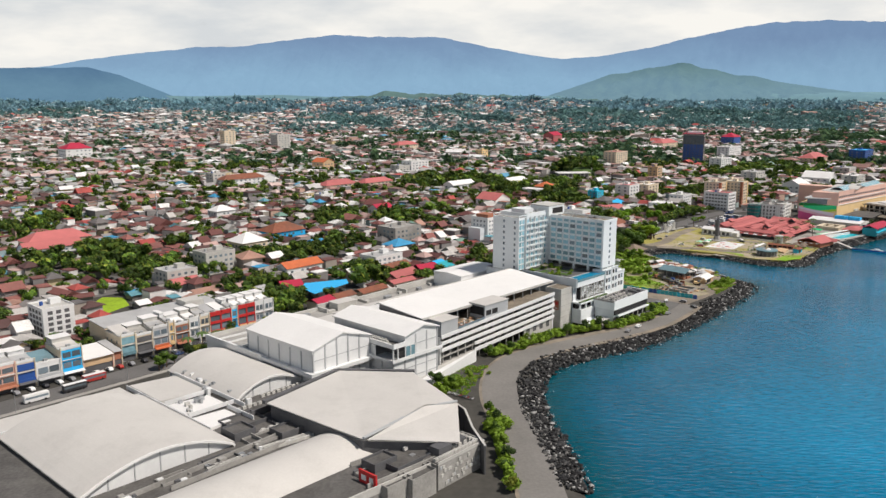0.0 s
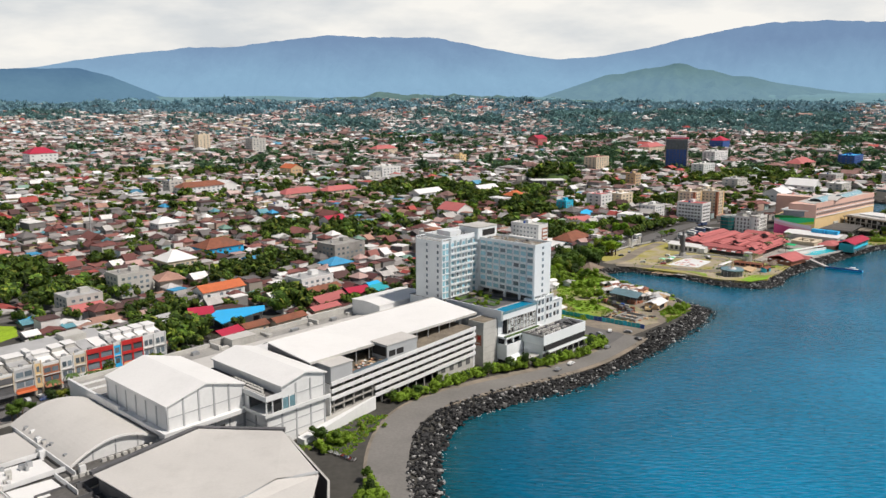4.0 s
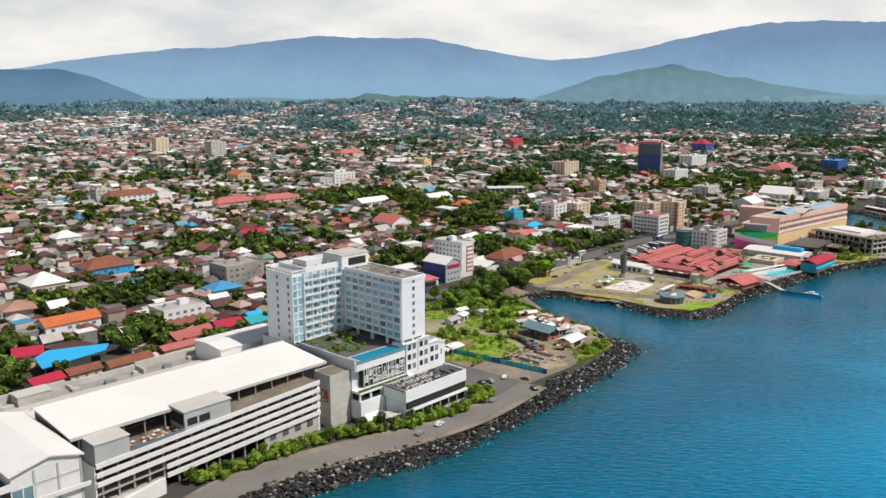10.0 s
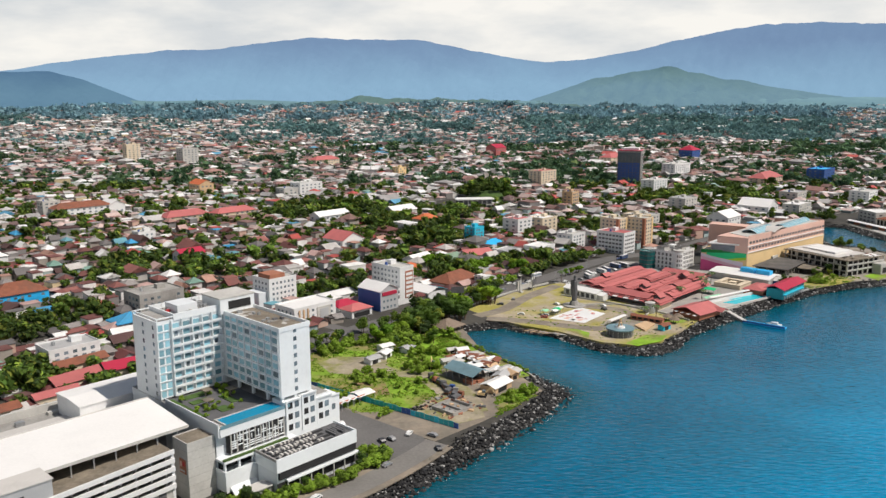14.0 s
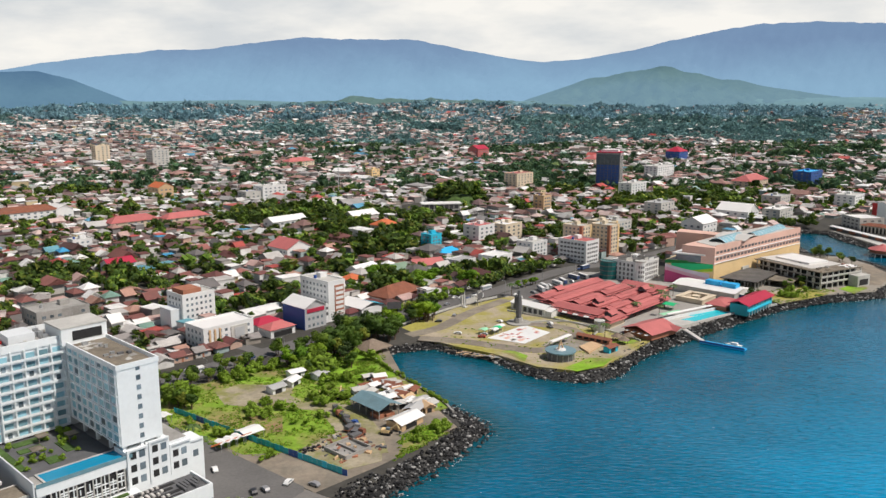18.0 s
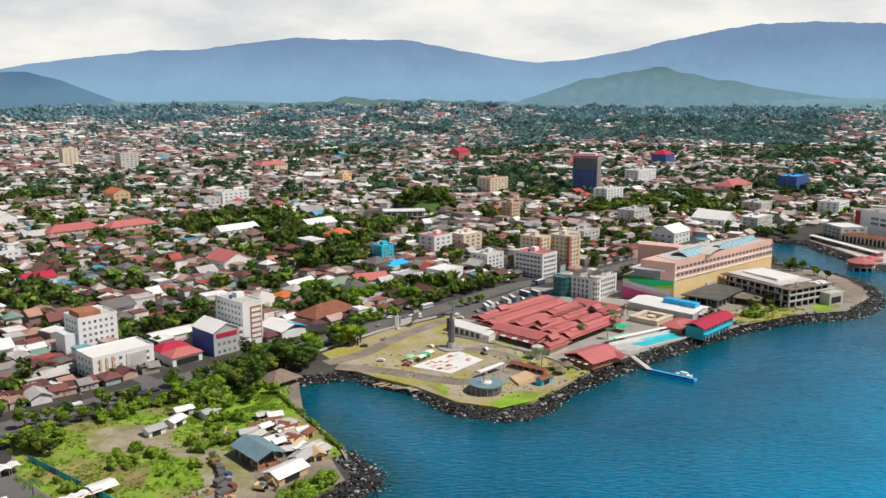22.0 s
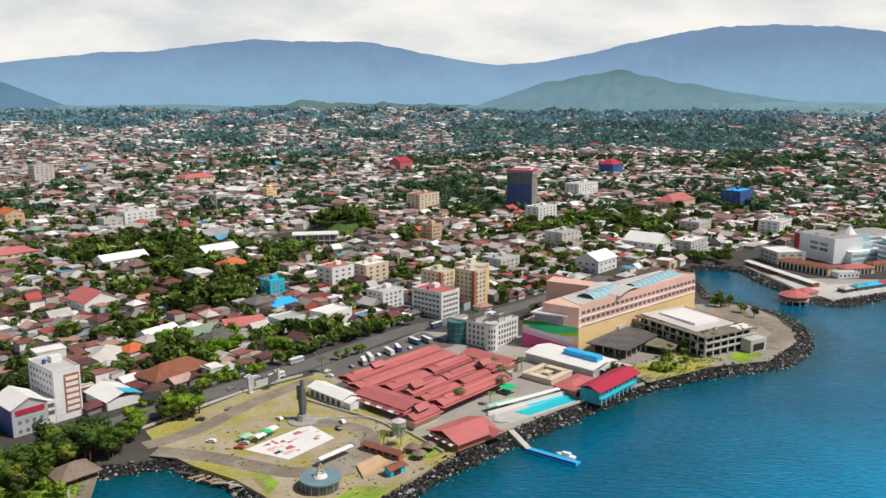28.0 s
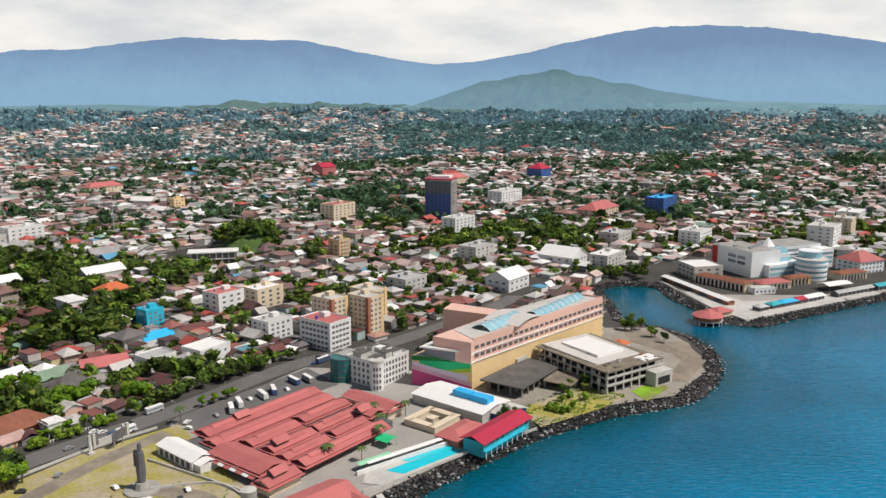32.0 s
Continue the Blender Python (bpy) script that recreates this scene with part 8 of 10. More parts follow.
part("back_wing", Geo().prism([(52, 58), (58, 28), (70, 32), (66, 62)], 0, 27), "pink", mc)
part("roof", Geo().prism([(14, 9.4), (131.5, -3.6), (130, 18), (64, 27), (22, 28)], 26.5, 26.8), "concrete_pale", mc)
part("terrace_roof", Geo().prism([(1, 38), (11, 12), (20, 11), (24, 30), (22, 38)], 15.9, 16.2), "concrete_pale", mc)
gp_ = part("glass_pavilion", Geo().prism([(3, 33), (8, 16), (18, 15), (19, 33)], 15.3, 20.5), "glass", mc)
part("pavilion_roof", Geo().prism([(1, 35), (7, 14), (19.5, 13), (20.5, 36)], 20.5, 21.3), "roofwhite", gp_)
cols = ["crimson", "pink", "roofwhite", "green", "yellow"]
wall_a, wall_b = (-0.25, 39.1), (11.9, 8.9)
def on_wall(q, z, o=0.0):
    return (wall_a[0] + (wall_b[0] - wall_a[0]) * q - 0.93 * o, wall_a[1] + (wall_b[1] - wall_a[1]) * q - 0.37 * o, z)
def mural_band(lo, hi, material, o, q0=0.0, q1=1.0):
    g = Geo()
    for s in range(12):
        a, b = q0 + (q1 - q0) * s / 12, q0 + (q1 - q0) * (s + 1) / 12
        g.face(on_wall(a, lo(a), o), on_wall(b, lo(b), o), on_wall(b, hi(b), o), on_wall(a, hi(a), o))
    part("mural_band", g, material, mc)
mural_band(lambda q: 0, lambda q: 16, "yellow", 0.05)
M["magenta"] = mat("magenta_paint", (0.58, 0.08, 0.24), 0.7, 0.06, 0.2)
M["palepink"] = mat("pale_pink_paint", (0.72, 0.42, 0.52), 0.7, 0.06, 0.2)
M["lime"] = mat("lime_paint", (0.32, 0.55, 0.03), 0.7, 0.06, 0.2)
M["darkgreen"] = mat("dark_green_paint", (0.01, 0.18, 0.04), 0.7, 0.06, 0.2)
M["lilac"] = mat("pale_lilac_paint", (0.68, 0.60, 0.70), 0.7, 0.06, 0.2)
low_1 = lambda q: 8.6 - 7.0 * q
low_2 = lambda q: 11.0 - 7.4 * q
low_3 = lambda q: 13.2 - 6.0 * q - 1.2 * math.sin(3.1 * q) * (1 - q)
low_4 = lambda q: 13.4 + 1.4 * q
mural_band(lambda q: 0, low_1, "magenta", 0.10)
mural_band(low_1, low_2, "palepink", 0.09)
mural_band(low_2, low_3, "lilac", 0.08, 0.0, 0.92)
mural_band(lambda q: min(low_4(q), low_3(q) + 10.0 * max(0.0, q - 0.55)), low_4, "green", 0.07, 0.12, 0.98)
mural_band(lambda q: min(low_4(q), low_3(q) - 1.2 + 9.0 * max(0.0, q - 0.6)), lambda q: min(low_4(q), low_3(q) + 10.0 * max(0.0, q - 0.55)), "lime", 0.075, 0.5, 0.98)
mural_band(low_4, lambda q: 16, "darkgreen", 0.075, 0, 0.97)
for i in range(26):
    q = (i + 0.5) / 26
    x, y = 13 + 120.5 * q, 8.8 - 13.6 * q
    for zz in (17.0, 21.6):
        part("window", pane(3.0, 1.7, "darkgrey"), "darkgrey", mc, at=pose(x, y - 0.12, zz, 0, 0, -6.4))
part("ledge", Geo().rail([(9, 7.5), (13, 8.7), (133.6, -4.9)], 0.7, 0.5, 19.6), "roofwhite", mc)
part("ledge", Geo().rail([(9, 7.5), (13, 8.7), (133.6, -4.9)], 0.8, 0.6, 14.8), "roofwhite", mc)
part("parapet", Geo().rail([(13, 9.0), (133.0, -4.4), (130.6, 18.6)], 0.5, 1.2, 26.4), "pink", mc)
part("panel", Geo().box(48, 3.6, 2, 70, 4.6, 8), "concrete_pale", mc)
for x0, x1, y0, y1 in ((30, 66, 10, 22), (70, 126, 4, 13)):
    sl_ = part("skylight", Geo().vault(x0, y0, x1, y1, 26.9, 2.4, 0.3, "x"), "curtain", mc, "pale blue curved skylight roof")
    for k2 in range(int((x1 - x0) / 6)):
        part("rib", Geo().vault(x0 + 6 * k2, y0, x0 + 6 * k2 + 0.35, y1, 27.0, 2.45, 0.3, "x"), "roofwhite", sl_)
part("roof_vault", Geo().vault(46, 2.5, 74, 26, 27.0, 2.0, 0.3, "y"), "roofcream", mc)
for f in range(6):
    part("stair_slab", Geo().box(133.4, -3 + f * 0.3, 3.5 * f + 2, 141, 9, 3.5 * f + 2.5), "concrete_pale", mc)
part("stair_core", Geo().box(134.5, 4, 0, 140, 9, 20), "concrete", mc)

rl = thing("ruined_deck", mall(572, -6, 3.05, 2), "blackened concrete deck on columns", "ruin", "ruined buildings")
part("slab", Geo().prism([(-22, 12), (-21, -13), (21, -13), (23, 10)], 5.4, 6.0), "roofdark", rl)
posts(rl, [(-18 + 6 * i, -11 + 7 * j) for i in range(7) for j in range(4)], 0, 5.4, 0.35, "concrete")
# near-black box paints the shade under the deck
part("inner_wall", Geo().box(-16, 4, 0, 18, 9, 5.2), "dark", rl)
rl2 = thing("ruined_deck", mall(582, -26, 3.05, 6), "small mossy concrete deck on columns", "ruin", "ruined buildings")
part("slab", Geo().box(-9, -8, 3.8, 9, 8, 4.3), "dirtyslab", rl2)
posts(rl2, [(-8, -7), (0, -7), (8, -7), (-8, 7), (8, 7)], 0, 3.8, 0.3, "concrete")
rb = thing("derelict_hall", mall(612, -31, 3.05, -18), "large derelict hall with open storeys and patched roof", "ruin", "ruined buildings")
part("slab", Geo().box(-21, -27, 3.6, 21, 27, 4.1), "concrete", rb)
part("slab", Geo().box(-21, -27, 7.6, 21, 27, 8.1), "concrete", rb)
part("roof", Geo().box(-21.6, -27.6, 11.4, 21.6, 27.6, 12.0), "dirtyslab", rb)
# near-black box fills the open storeys in place of their shade
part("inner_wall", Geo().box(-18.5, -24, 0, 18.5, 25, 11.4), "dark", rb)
part("roof_sheet", Geo().prism([(-17, -16), (16, -16), (17, 26), (-18, 26)], 12.0, [12.3, 12.3, 13.0, 13.0]), "roofcream", rb)
part("roof_sheet", Geo().prism([(-9, -8), (11, -8), (11, 20), (-9, 20)], 12.4, 13.9), "roofwhite", rb)
part("roof_sheet", Geo().prism([(8, -26), (20, -26), (20, -18), (8, -18)], 12.0, 12.25), "roofwhite", rb)
rk = random.Random(31)
for i in range(26):
    x, y = rk.uniform(-21, 19), rk.choice([rk.uniform(-27, -18), rk.uniform(-27, 26)])
    part("rubble", Geo().box(x, y, 12.0, x + rk.uniform(0.6, 2.6), y + rk.uniform(0.5, 2.0), 12.3 + rk.uniform(0.1, 0.7)), rk.choice(["roofdark", "dirtyslab", "concrete", "rust"]), rb)
for i in range(14):
    part("wall_panel", Geo().box(-21.2, -26 + 3.7 * i, 4.2 * (i % 3), -20.9, -23.6 + 3.7 * i, 4.2 * (i % 3) + rk.uniform(1.6, 3.2)), rk.choice(["concrete_pale", "dark", "roofdark", "concrete"]), rb)
part("front_block", Geo().box(8, -34, 0, 21, -27, 7.6), "concrete_pale", rb)
part("front_opening", Geo().box(10, -34.2, 1, 19, -33.9, 5), "dark", rb)
part("end_band", Geo().box(-21.4, -27.4, 8.1, 21.4, -26.9, 9.2).box(-21.4, -27.4, 4.1, 21.4, -26.9, 5.2), "concrete_pale", rb)
part("end_band", Geo().box(-21.5, -27, 8.1, -21.0, 27, 8.6), "concrete", rb)
posts(rb, [(-20.5, -26 + 5.2 * j) for j in range(11)] + [(-20.5 + 6 * i, -26.6) for i in range(8)], 0, 11.4, 0.35, "concrete_pale")
cap = thing("cape_house", mall(660, -22, 3.05), "small house under an orange roof on the point", "house")
part("wall", Geo().box(-5, -4, 0, 5, 4, 3.2), "white", cap)
part("roof", Geo().hip(-5, -4, 5, 4, 3.2, 5.4, 0.6), "orange", cap)

# apartments behind
for u, v, w, d, h, lab in ((574, 138, 14, 18, 25, "cream and brown apartment tower"), (590, 122, 14, 18, 25.5, "cream and brown apartment tower"), (606, 134, 14, 20, 25, "pale yellow-cream apartment tower")):
    t = block("apartment_tower", at_uv(u, v, w, d), w, d, h, lab, "cream", "concrete_pale", 8, "sw", (3, 4), size=(1.6, 1.5), band="cream")
    part("strip", Geo().box(-w / 2 - 0.3, -d / 2 - 0.3, 0, -w / 2 + 2.2, -d / 2 + 2.2, h + 0.6), "brick", t)
    part("strip", Geo().box(w / 2 - 2.2, -d / 2 - 0.3, 0, w / 2 + 0.3, -d / 2 + 0.2, h + 0.6), "yellow", t)
block("balcony_apartments", at_uv(557, 125, 18, 26), 18, 26, 17, "white apartment house with balconies and red roof patch", "white", "redroof", 5, "sw", (5, 7), size=(2.2, 1.5), glass="darkgrey")

# ---- waterfront mall across the cove ----
FREE.append([(540, 1002), (556, 880), (566, 850), (640, 876), (780, 935), (770, 1040), (600, 1040)])
slab("pavement_waterfront", Geo().prism([(548, 985), (556, 884), (568, 856), (700, 914), (780, 950), (760, 1000), (640, 1000)], 2.4, 3.2), "paving", "pale paved forecourt of the waterfront mall")
wm = thing("waterfront_mall", pose(627, 972, 3.2, 0, 0, 18), "large white waterfront mall with blue glass bands", "shopping mall")
part("main_block", Geo().box(0, 0, 0, 31, 46, 22), "hotel", wm)
part("roof", Geo().box(0.8, 0.8, 22, 30.2, 45.2, 22.4), "concrete", wm)
part("upper_block", Geo().box(31, 5, 0, 52, 46, 17), "hotel_side", wm)
part("glass_block", Geo().section([(3, 11), (16, 11), (16, 21.5), (9, 21.5)], 18, 47, "x"), "curtain", wm, "sloping blue-grey glass front")
part("front_wing", Geo().box(14, -6, 0, 58, 5, 11), "hotel", wm)
part("rear_block", Geo().box(52, 16, 0, 96, 48, 20), "hotel_side", wm)
part("rear_roof", Geo().box(52.6, 16.6, 20, 95.4, 47.4, 20.4), "concrete", wm)
part("end_block", Geo().box(82, 4, 0, 98, 16, 18), "hotel", wm)
part("roof_tent", Geo().tube(47, 30, 17, 27, 7.5, 0.4, 8), "roofwhite", wm, "white pointed roof tent")
part("end_panel", Geo().box(-0.3, 40, 6, 0.0, 46, 21), "red", wm, "red upright sign panel")
for y in (7.0, 18.0):
    for z in (10.0, 14.6):
        part("window_band", Geo().box(-0.2, y, z, 0.1, y + 9, z + 2.6), "glass", wm)
for z in (2.4, 6.6):
    part("window_band", Geo().box(15, -6.2, z, 57, -5.9, z + 2.2), "curtain", wm)
for z in (12.2, 15.0):
    part("window_band", Geo().box(48, 4.8, z, 52, 5.1, z + 1.4), "glass", wm)
for z in (5, 9, 13):
    part("window_band", Geo().box(83, 3.8, z, 97, 4.1, z + 2.0), "curtain", wm)
    part("window_band", Geo().box(53, 15.8, z + 3, 81, 16.1, z + 4.6), "glass", wm)
for x in range(4, 30, 6):
    part("roof_unit", Geo().box(x, 12 + x % 5 * 3, 22.4, x + 3, 15 + x % 5 * 3, 24), "steel", wm)
rnd_ = thing("glass_drum", pose(677, 968, 3.2), "round white and blue glazed mall corner", "shopping mall")
for f in range(4):
    part("ring_wall", Geo().tube(0, 0, 4.2 * f, 4.2 * f + 2.2, 12.6, 12.6, 28), "hotel", rnd_)
    part("window_band", Geo().tube(0, 0, 4.2 * f + 2.2, 4.2 * f + 4.2, 12.2, 12.2, 28), "curtain", rnd_)
part("roof", Geo().tube(0, 0, 16.8, 17.4, 12.8, 12.8, 28), "concrete_pale", rnd_)
part("top_drum", Geo().tube(2, 6, 17.4, 22.4, 9.0, 9.0, 24), "curtain", rnd_)
part("top_roof", Geo().tube(2, 6, 22.4, 23.0, 9.4, 9.4, 24), "hotel", rnd_)
block("cream_block", pose(588, 984, 3.2, 0, 0, 8), 26, 28, 11, "cream cubic block beside the waterfront mall", "concrete_pale", "roofwhite", 3, "sw", (3, 4), size=(3.4, 1.6), glass="darkgrey", plant=False)
block("red_topped_block", pose(735, 992, 3.2, 0, 0, 20), 30, 24, 11, "white block with a red hipped roof", "hotel", "redroof", 3, "sw", (6, 4), top="hip", size=(2.0, 1.6))
for x, y, w, d, h, rot, wall, roof, lab in ((592.5, 948, 44, 12, 6.6, -55.6, "cream", "rust", "cream colonnaded arcade row under brown tiles"), (628, 940, 28, 14, 5.4, 12, "cream", "redroof", "arcade row under a faded red roof"), (655, 950, 20, 9, 6.2, 14, "yellow", "rust", "yellow arcade row under brown tiles"), (706, 962, 30, 12, 6.6, 18, "cream", "rust", "cream arcade wing under brown tiles")):
    t = thing("arcade_row", pose(x, y, 3.2, 0, 0, rot), lab, "arcade", "arcade rows")
    part("wall", Geo().box(-w / 2, -d / 2, 0, w / 2, d / 2, h), wall, t)
    part("roof", Geo().hip(-w / 2, -d / 2, w / 2, d / 2, h, h + 2.2, 0.8), roof, t)
    for k2 in range(int(w / 3.6)):
        x0 = -w / 2 + 0.9 + 3.6 * k2
        part("arch", Geo().prism([(x0, -d / 2 - 0.1), (x0 + 1.9, -d / 2 - 0.1), (x0 + 1.9, -d / 2 + 0.1), (x0, -d / 2 + 0.1)], 0.4, h - 1.2), "dark", t)
        part("pier", Geo().box(x0 - 0.75, -d / 2 - 0.5, 0, x0 - 0.35, -d / 2, h - 0.2), "roofwhite", t)
wh_ = thing("white_house", pose(613, 925, 3.2, 0, 0, 8), "low white flat-roofed house by the quay", "house")
part("wall", Geo().box(-9, -5, 0, 9, 5, 4.6), "hotel", wh_)
part("parapet", Geo().box(-9.2, -5.2, 4.6, 9.2, -4.8, 5.4), "hotel", wh_)
part("roof", Geo().box(-8.8, -4.8, 4.6, 8.8, 5, 4.8), "concrete_pale", wh_)
for k2 in range(5):
    part("window", pane(1.6, 1.6, "darkgrey"), "darkgrey", wh_, at=pose(-7 + 3.5 * k2, -5, 1.4))
canopy(*[0, 0], 26, 12, 4.6, "broad white canopy by the waterfront")
cn_ = [o for o in bpy.data.objects if o.name.startswith("canopy") and o.parent is None][-1]
cn_.matrix_basis = pose(676, 931, 3.2, 0, 0, 20)
for x, y, w, d, roof, lab in ((682, 916, 44, 7, "roofgrey", "long quayside shed under a grey roof"), (724, 934, 40, 8, "teal", "long quayside shed under a green roof"), (640, 900, 20, 8, "roofwhite", "quayside shed under a pale roof"), (762, 950, 36, 9, "roofgrey", "quayside shed under a grey roof")):
    t = thing("quay_shed", pose(x, y, 3.2, 0, 0, 24), lab, "shed", "quayside sheds")
    part("wall", Geo().box(-w / 2, -d / 2 + 1, 0, w / 2, d / 2, 3.2), "darkgrey", t)
    part("roof", Geo().gable(-w / 2, -d / 2, w / 2, d / 2, 3.3, 4.6, 0.5, 0.15, "x"), roof, t)
    for k2 in range(int(w / 5)):
        part("post", Geo().box(-w / 2 + 1 + 5 * k2, -d / 2 + 0.1, 0, -w / 2 + 1.25 + 5 * k2, -d / 2 + 0.35, 3.3), "white", t)
for i in range(10):
    q = i / 9
    x, y = 556 + 16 * q, 972 - 78 * q
    t = thing("pier_shelter", pose(x, y, 3.3, 0, 0, -78), "white-roofed shelter along the pier", "shelter", "pier shelters")
    part("roof", Geo().gable(-4.4, -3.4, 4.4, 3.4, 3.0, 3.9, 0.3, 0.15, "x"), "roofwhite", t)
    part("wall", Geo().box(-4, -2.6, 0, 4, 2.8, 2.9), "brick" if i % 2 else "darkgrey", t)
pp = thing("pier_pavilion", pose(541, 857, 0, 0, 0, 30), "octagonal pavilion with red roof on sea piles", "pavilion")
for i in range(12):
    a = i * math.pi / 6
    part("pile", Geo().tube(9.2 * math.cos(a), 9.2 * math.sin(a), -2, 3, 0.35, n=6), "white", pp)
part("floor", Geo().tube(0, 0, 2.6, 3.2, 10.5, 10.5, 8), "concrete", pp)
part("wall", Geo().tube(0, 0, 3.2, 6.0, 9.2, 9.2, 8), "brick", pp)
part("roof", Geo().tube(0, 0, 6.0, 9.0, 11.2, 3.0, 8), "redroof", pp)
part("cupola", Geo().tube(0, 0, 9.0, 10.6, 2.6, 0.4, 8), "redroof", pp)
part("side_roof", Geo().hip(8, -3, 24, 9, 6.2, 8.6, 0.6), "redroof", pp)
part("side_wall", Geo().box(8, -2.6, 2.6, 24, 8.6, 6.2), "cream", pp)
part("side_piles", Geo().box(10, -2, -2, 11, -1, 2.6).box(20, -2, -2, 21, -1, 2.6), "white", pp)
qy = slab("pavement_quay", Geo().prism([(553, 985), (556, 884), (566, 852), (612, 873), (704, 914), (702, 928), (612, 900), (588, 902)], 1.0, 3.3), "concrete_pale", "pale concrete quay beside the pier")
for i, (roof, w) in enumerate((("roofgrey", 9), ("teal", 11), ("blueroof", 16), ("crimson", 14), ("roofcream", 12))):
    x, y = 588 + 13 * i, 876 + 6 * i
    t = thing("quay_stall", pose(x, y, 3.3, 0, 0, 24), {"roofgrey": "grey-roofed quay stall", "teal": "green-roofed quay stall", "blueroof": "broad quay stall under a bright blue roof", "crimson": "quay stall under a dark red roof", "roofcream": "pale-roofed quay stall"}[roof] + " facing the water", "stall", "quay stalls")
    part("wall", Geo().box(-w / 2, -3.2, 0, w / 2, 3.2, 2.8), "darkgrey", t)
    part("roof", Geo().hip(-w / 2, -3.2, w / 2, 3.2, 2.9, 4.6, 0.8), roof, t)

# ---- parked vehicles ----
def car():
    t = thing("car", pose(0, 0, -60), "parked car on the asphalt", "car", "parked cars")
    part("body", Geo().section([(-2.1, 0.35), (2.1, 0.35), (2.15, 0.8), (1.2, 0.95), (0.7, 1.45), (-1.3, 1.45), (-1.9, 0.95), (-2.15, 0.85)], -0.85, 0.85, "y"), "carpaint", t)
    part("glass", Geo().section([(-1.55, 0.97), (1.02, 0.97), (0.66, 1.38), (-1.24, 1.38)], -0.87, 0.87, "y"), "glass", t)
    for x in (-1.35, 1.35):
        for y in (-0.9, 0.68):
            part("wheel", Geo().section([(x + 0.33 * math.cos(a * 0.785), 0.33 + 0.33 * math.sin(a * 0.785)) for a in range(8)], y, y + 0.22, "y"), "black", t)
    return t


def bus():
    t = thing("bus", pose(0, 0, -60), "parked passenger bus in the bus park", "bus", "parked buses")
    part("body", Geo().box(-4.6, -1.2, 0.5, 4.6, 1.2, 3.1), "carpaint", t)
    part("window_strip", Geo().box(-4.2, -1.24, 1.7, 4.4, 1.24, 2.5), "glass", t)
    part("roof", Geo().box(-4.5, -1.1, 3.1, 4.5, 1.1, 3.25), "roofwhite", t)
    for x in (-3, 3):
        for y in (-1.25, 1.0):
            part("wheel", Geo().section([(x + 0.48 * math.cos(a * 0.785), 0.48 + 0.48 * math.sin(a * 0.785)) for a in range(8)], y, y + 0.25, "y"), "black", t)
    return t


def motorbike():
    t = thing("motorbike", pose(0, 0, -60), "small motorbike parked in a row under the trees", "motorbike", "parked motorbikes")
    part("body", Geo().section([(-0.55, 0.45), (0.35, 0.35), (0.62, 0.62), (0.55, 0.95), (0.38, 0.95), (0.2, 0.6), (-0.75, 0.72), (-0.95, 0.68)], -0.16, 0.16, "y"), "carpaint", t)
    part("seat", Geo().box(-0.85, -0.15, 0.72, 0.15, 0.15, 0.84), "black", t)
    part("handlebar", Geo().box(0.42, -0.36, 0.98, 0.5, 0.36, 1.06), "black", t)
    for x in (-0.66, 0.66):
        part("wheel", Geo().section([(x + 0.29 * math.cos(a * 0.785), 0.29 + 0.29 * math.sin(a * 0.785)) for a in range(8)], -0.06, 0.06, "y"), "black", t)
    return t


CAR, BUS, BIKE = car(), bus(), motorbike()
first = [CAR, BUS, BIKE]


def park(src, at):
    if src in first:
        first.remove(src)
        src.matrix_basis = at
    else:
        copy_thing(src, at)


vr = random.Random(21)
for i in range(20):
    park(BIKE, mall(-17.2 + vr.uniform(-0.3, 0.3) + 0.1 * i, -12.5 - 0.95 * i, 3.11, 12 + vr.uniform(-12, 12)))
for u, v, tn in ((173.8, -14.5, 25), (178.8, -22.1, 100), (171.7, -32, 60), (149.2, -28, 5), (154.7, -14.3, 40), (165.6, -13, 80), (162, -11.5, 70), (150, 18, 0), (150, 22, 0), (150, 26, 0), (150, 30, 10), (162, 12, 70), (156, 52, 0), (160, 52, 90), (106.2, -28.8, 10), (117.1, -28.5, 6)):
    park(CAR, mall(u, v, 3.12, tn))
for i in range(40):
    u = vr.uniform(-150, 560)
    vv = np.interp(u, [-160, -60, 40, 120, 200, 320, 430, 520, 580], [94, 97, 102, 107, 109, 110, 108, 112, 96]) + vr.choice([-6, -2.4, 2.4, 6])
    park(CAR if vr.random() < 0.85 else BUS, mall(u, float(vv), 3.14, vr.choice([0, 180])))
for i in range(24):
    park(CAR, mall(-132 + 5.3 * i + vr.uniform(-0.5, 0.5), 105.6 + 1.0 * (i > 10), 3.16, 90 + vr.uniform(-6, 6)))
for i in range(9):
    park(BUS if i % 3 else CAR, mall(446 + 7.4 * i + vr.uniform(-1, 1), 85 + vr.uniform(0, 5), 3.1, 70 + vr.uniform(-18, 12)))
for u, v in ((352, 84), (368, 86), (386, 30), (392, 34), (376, 58), (342, 60), (350, 48), (346, 46), (428, 84), (432, 90), (560, 100), (566, 96)):
    park(CAR, mall(u, v, 3.13, vr.uniform(0, 180)))

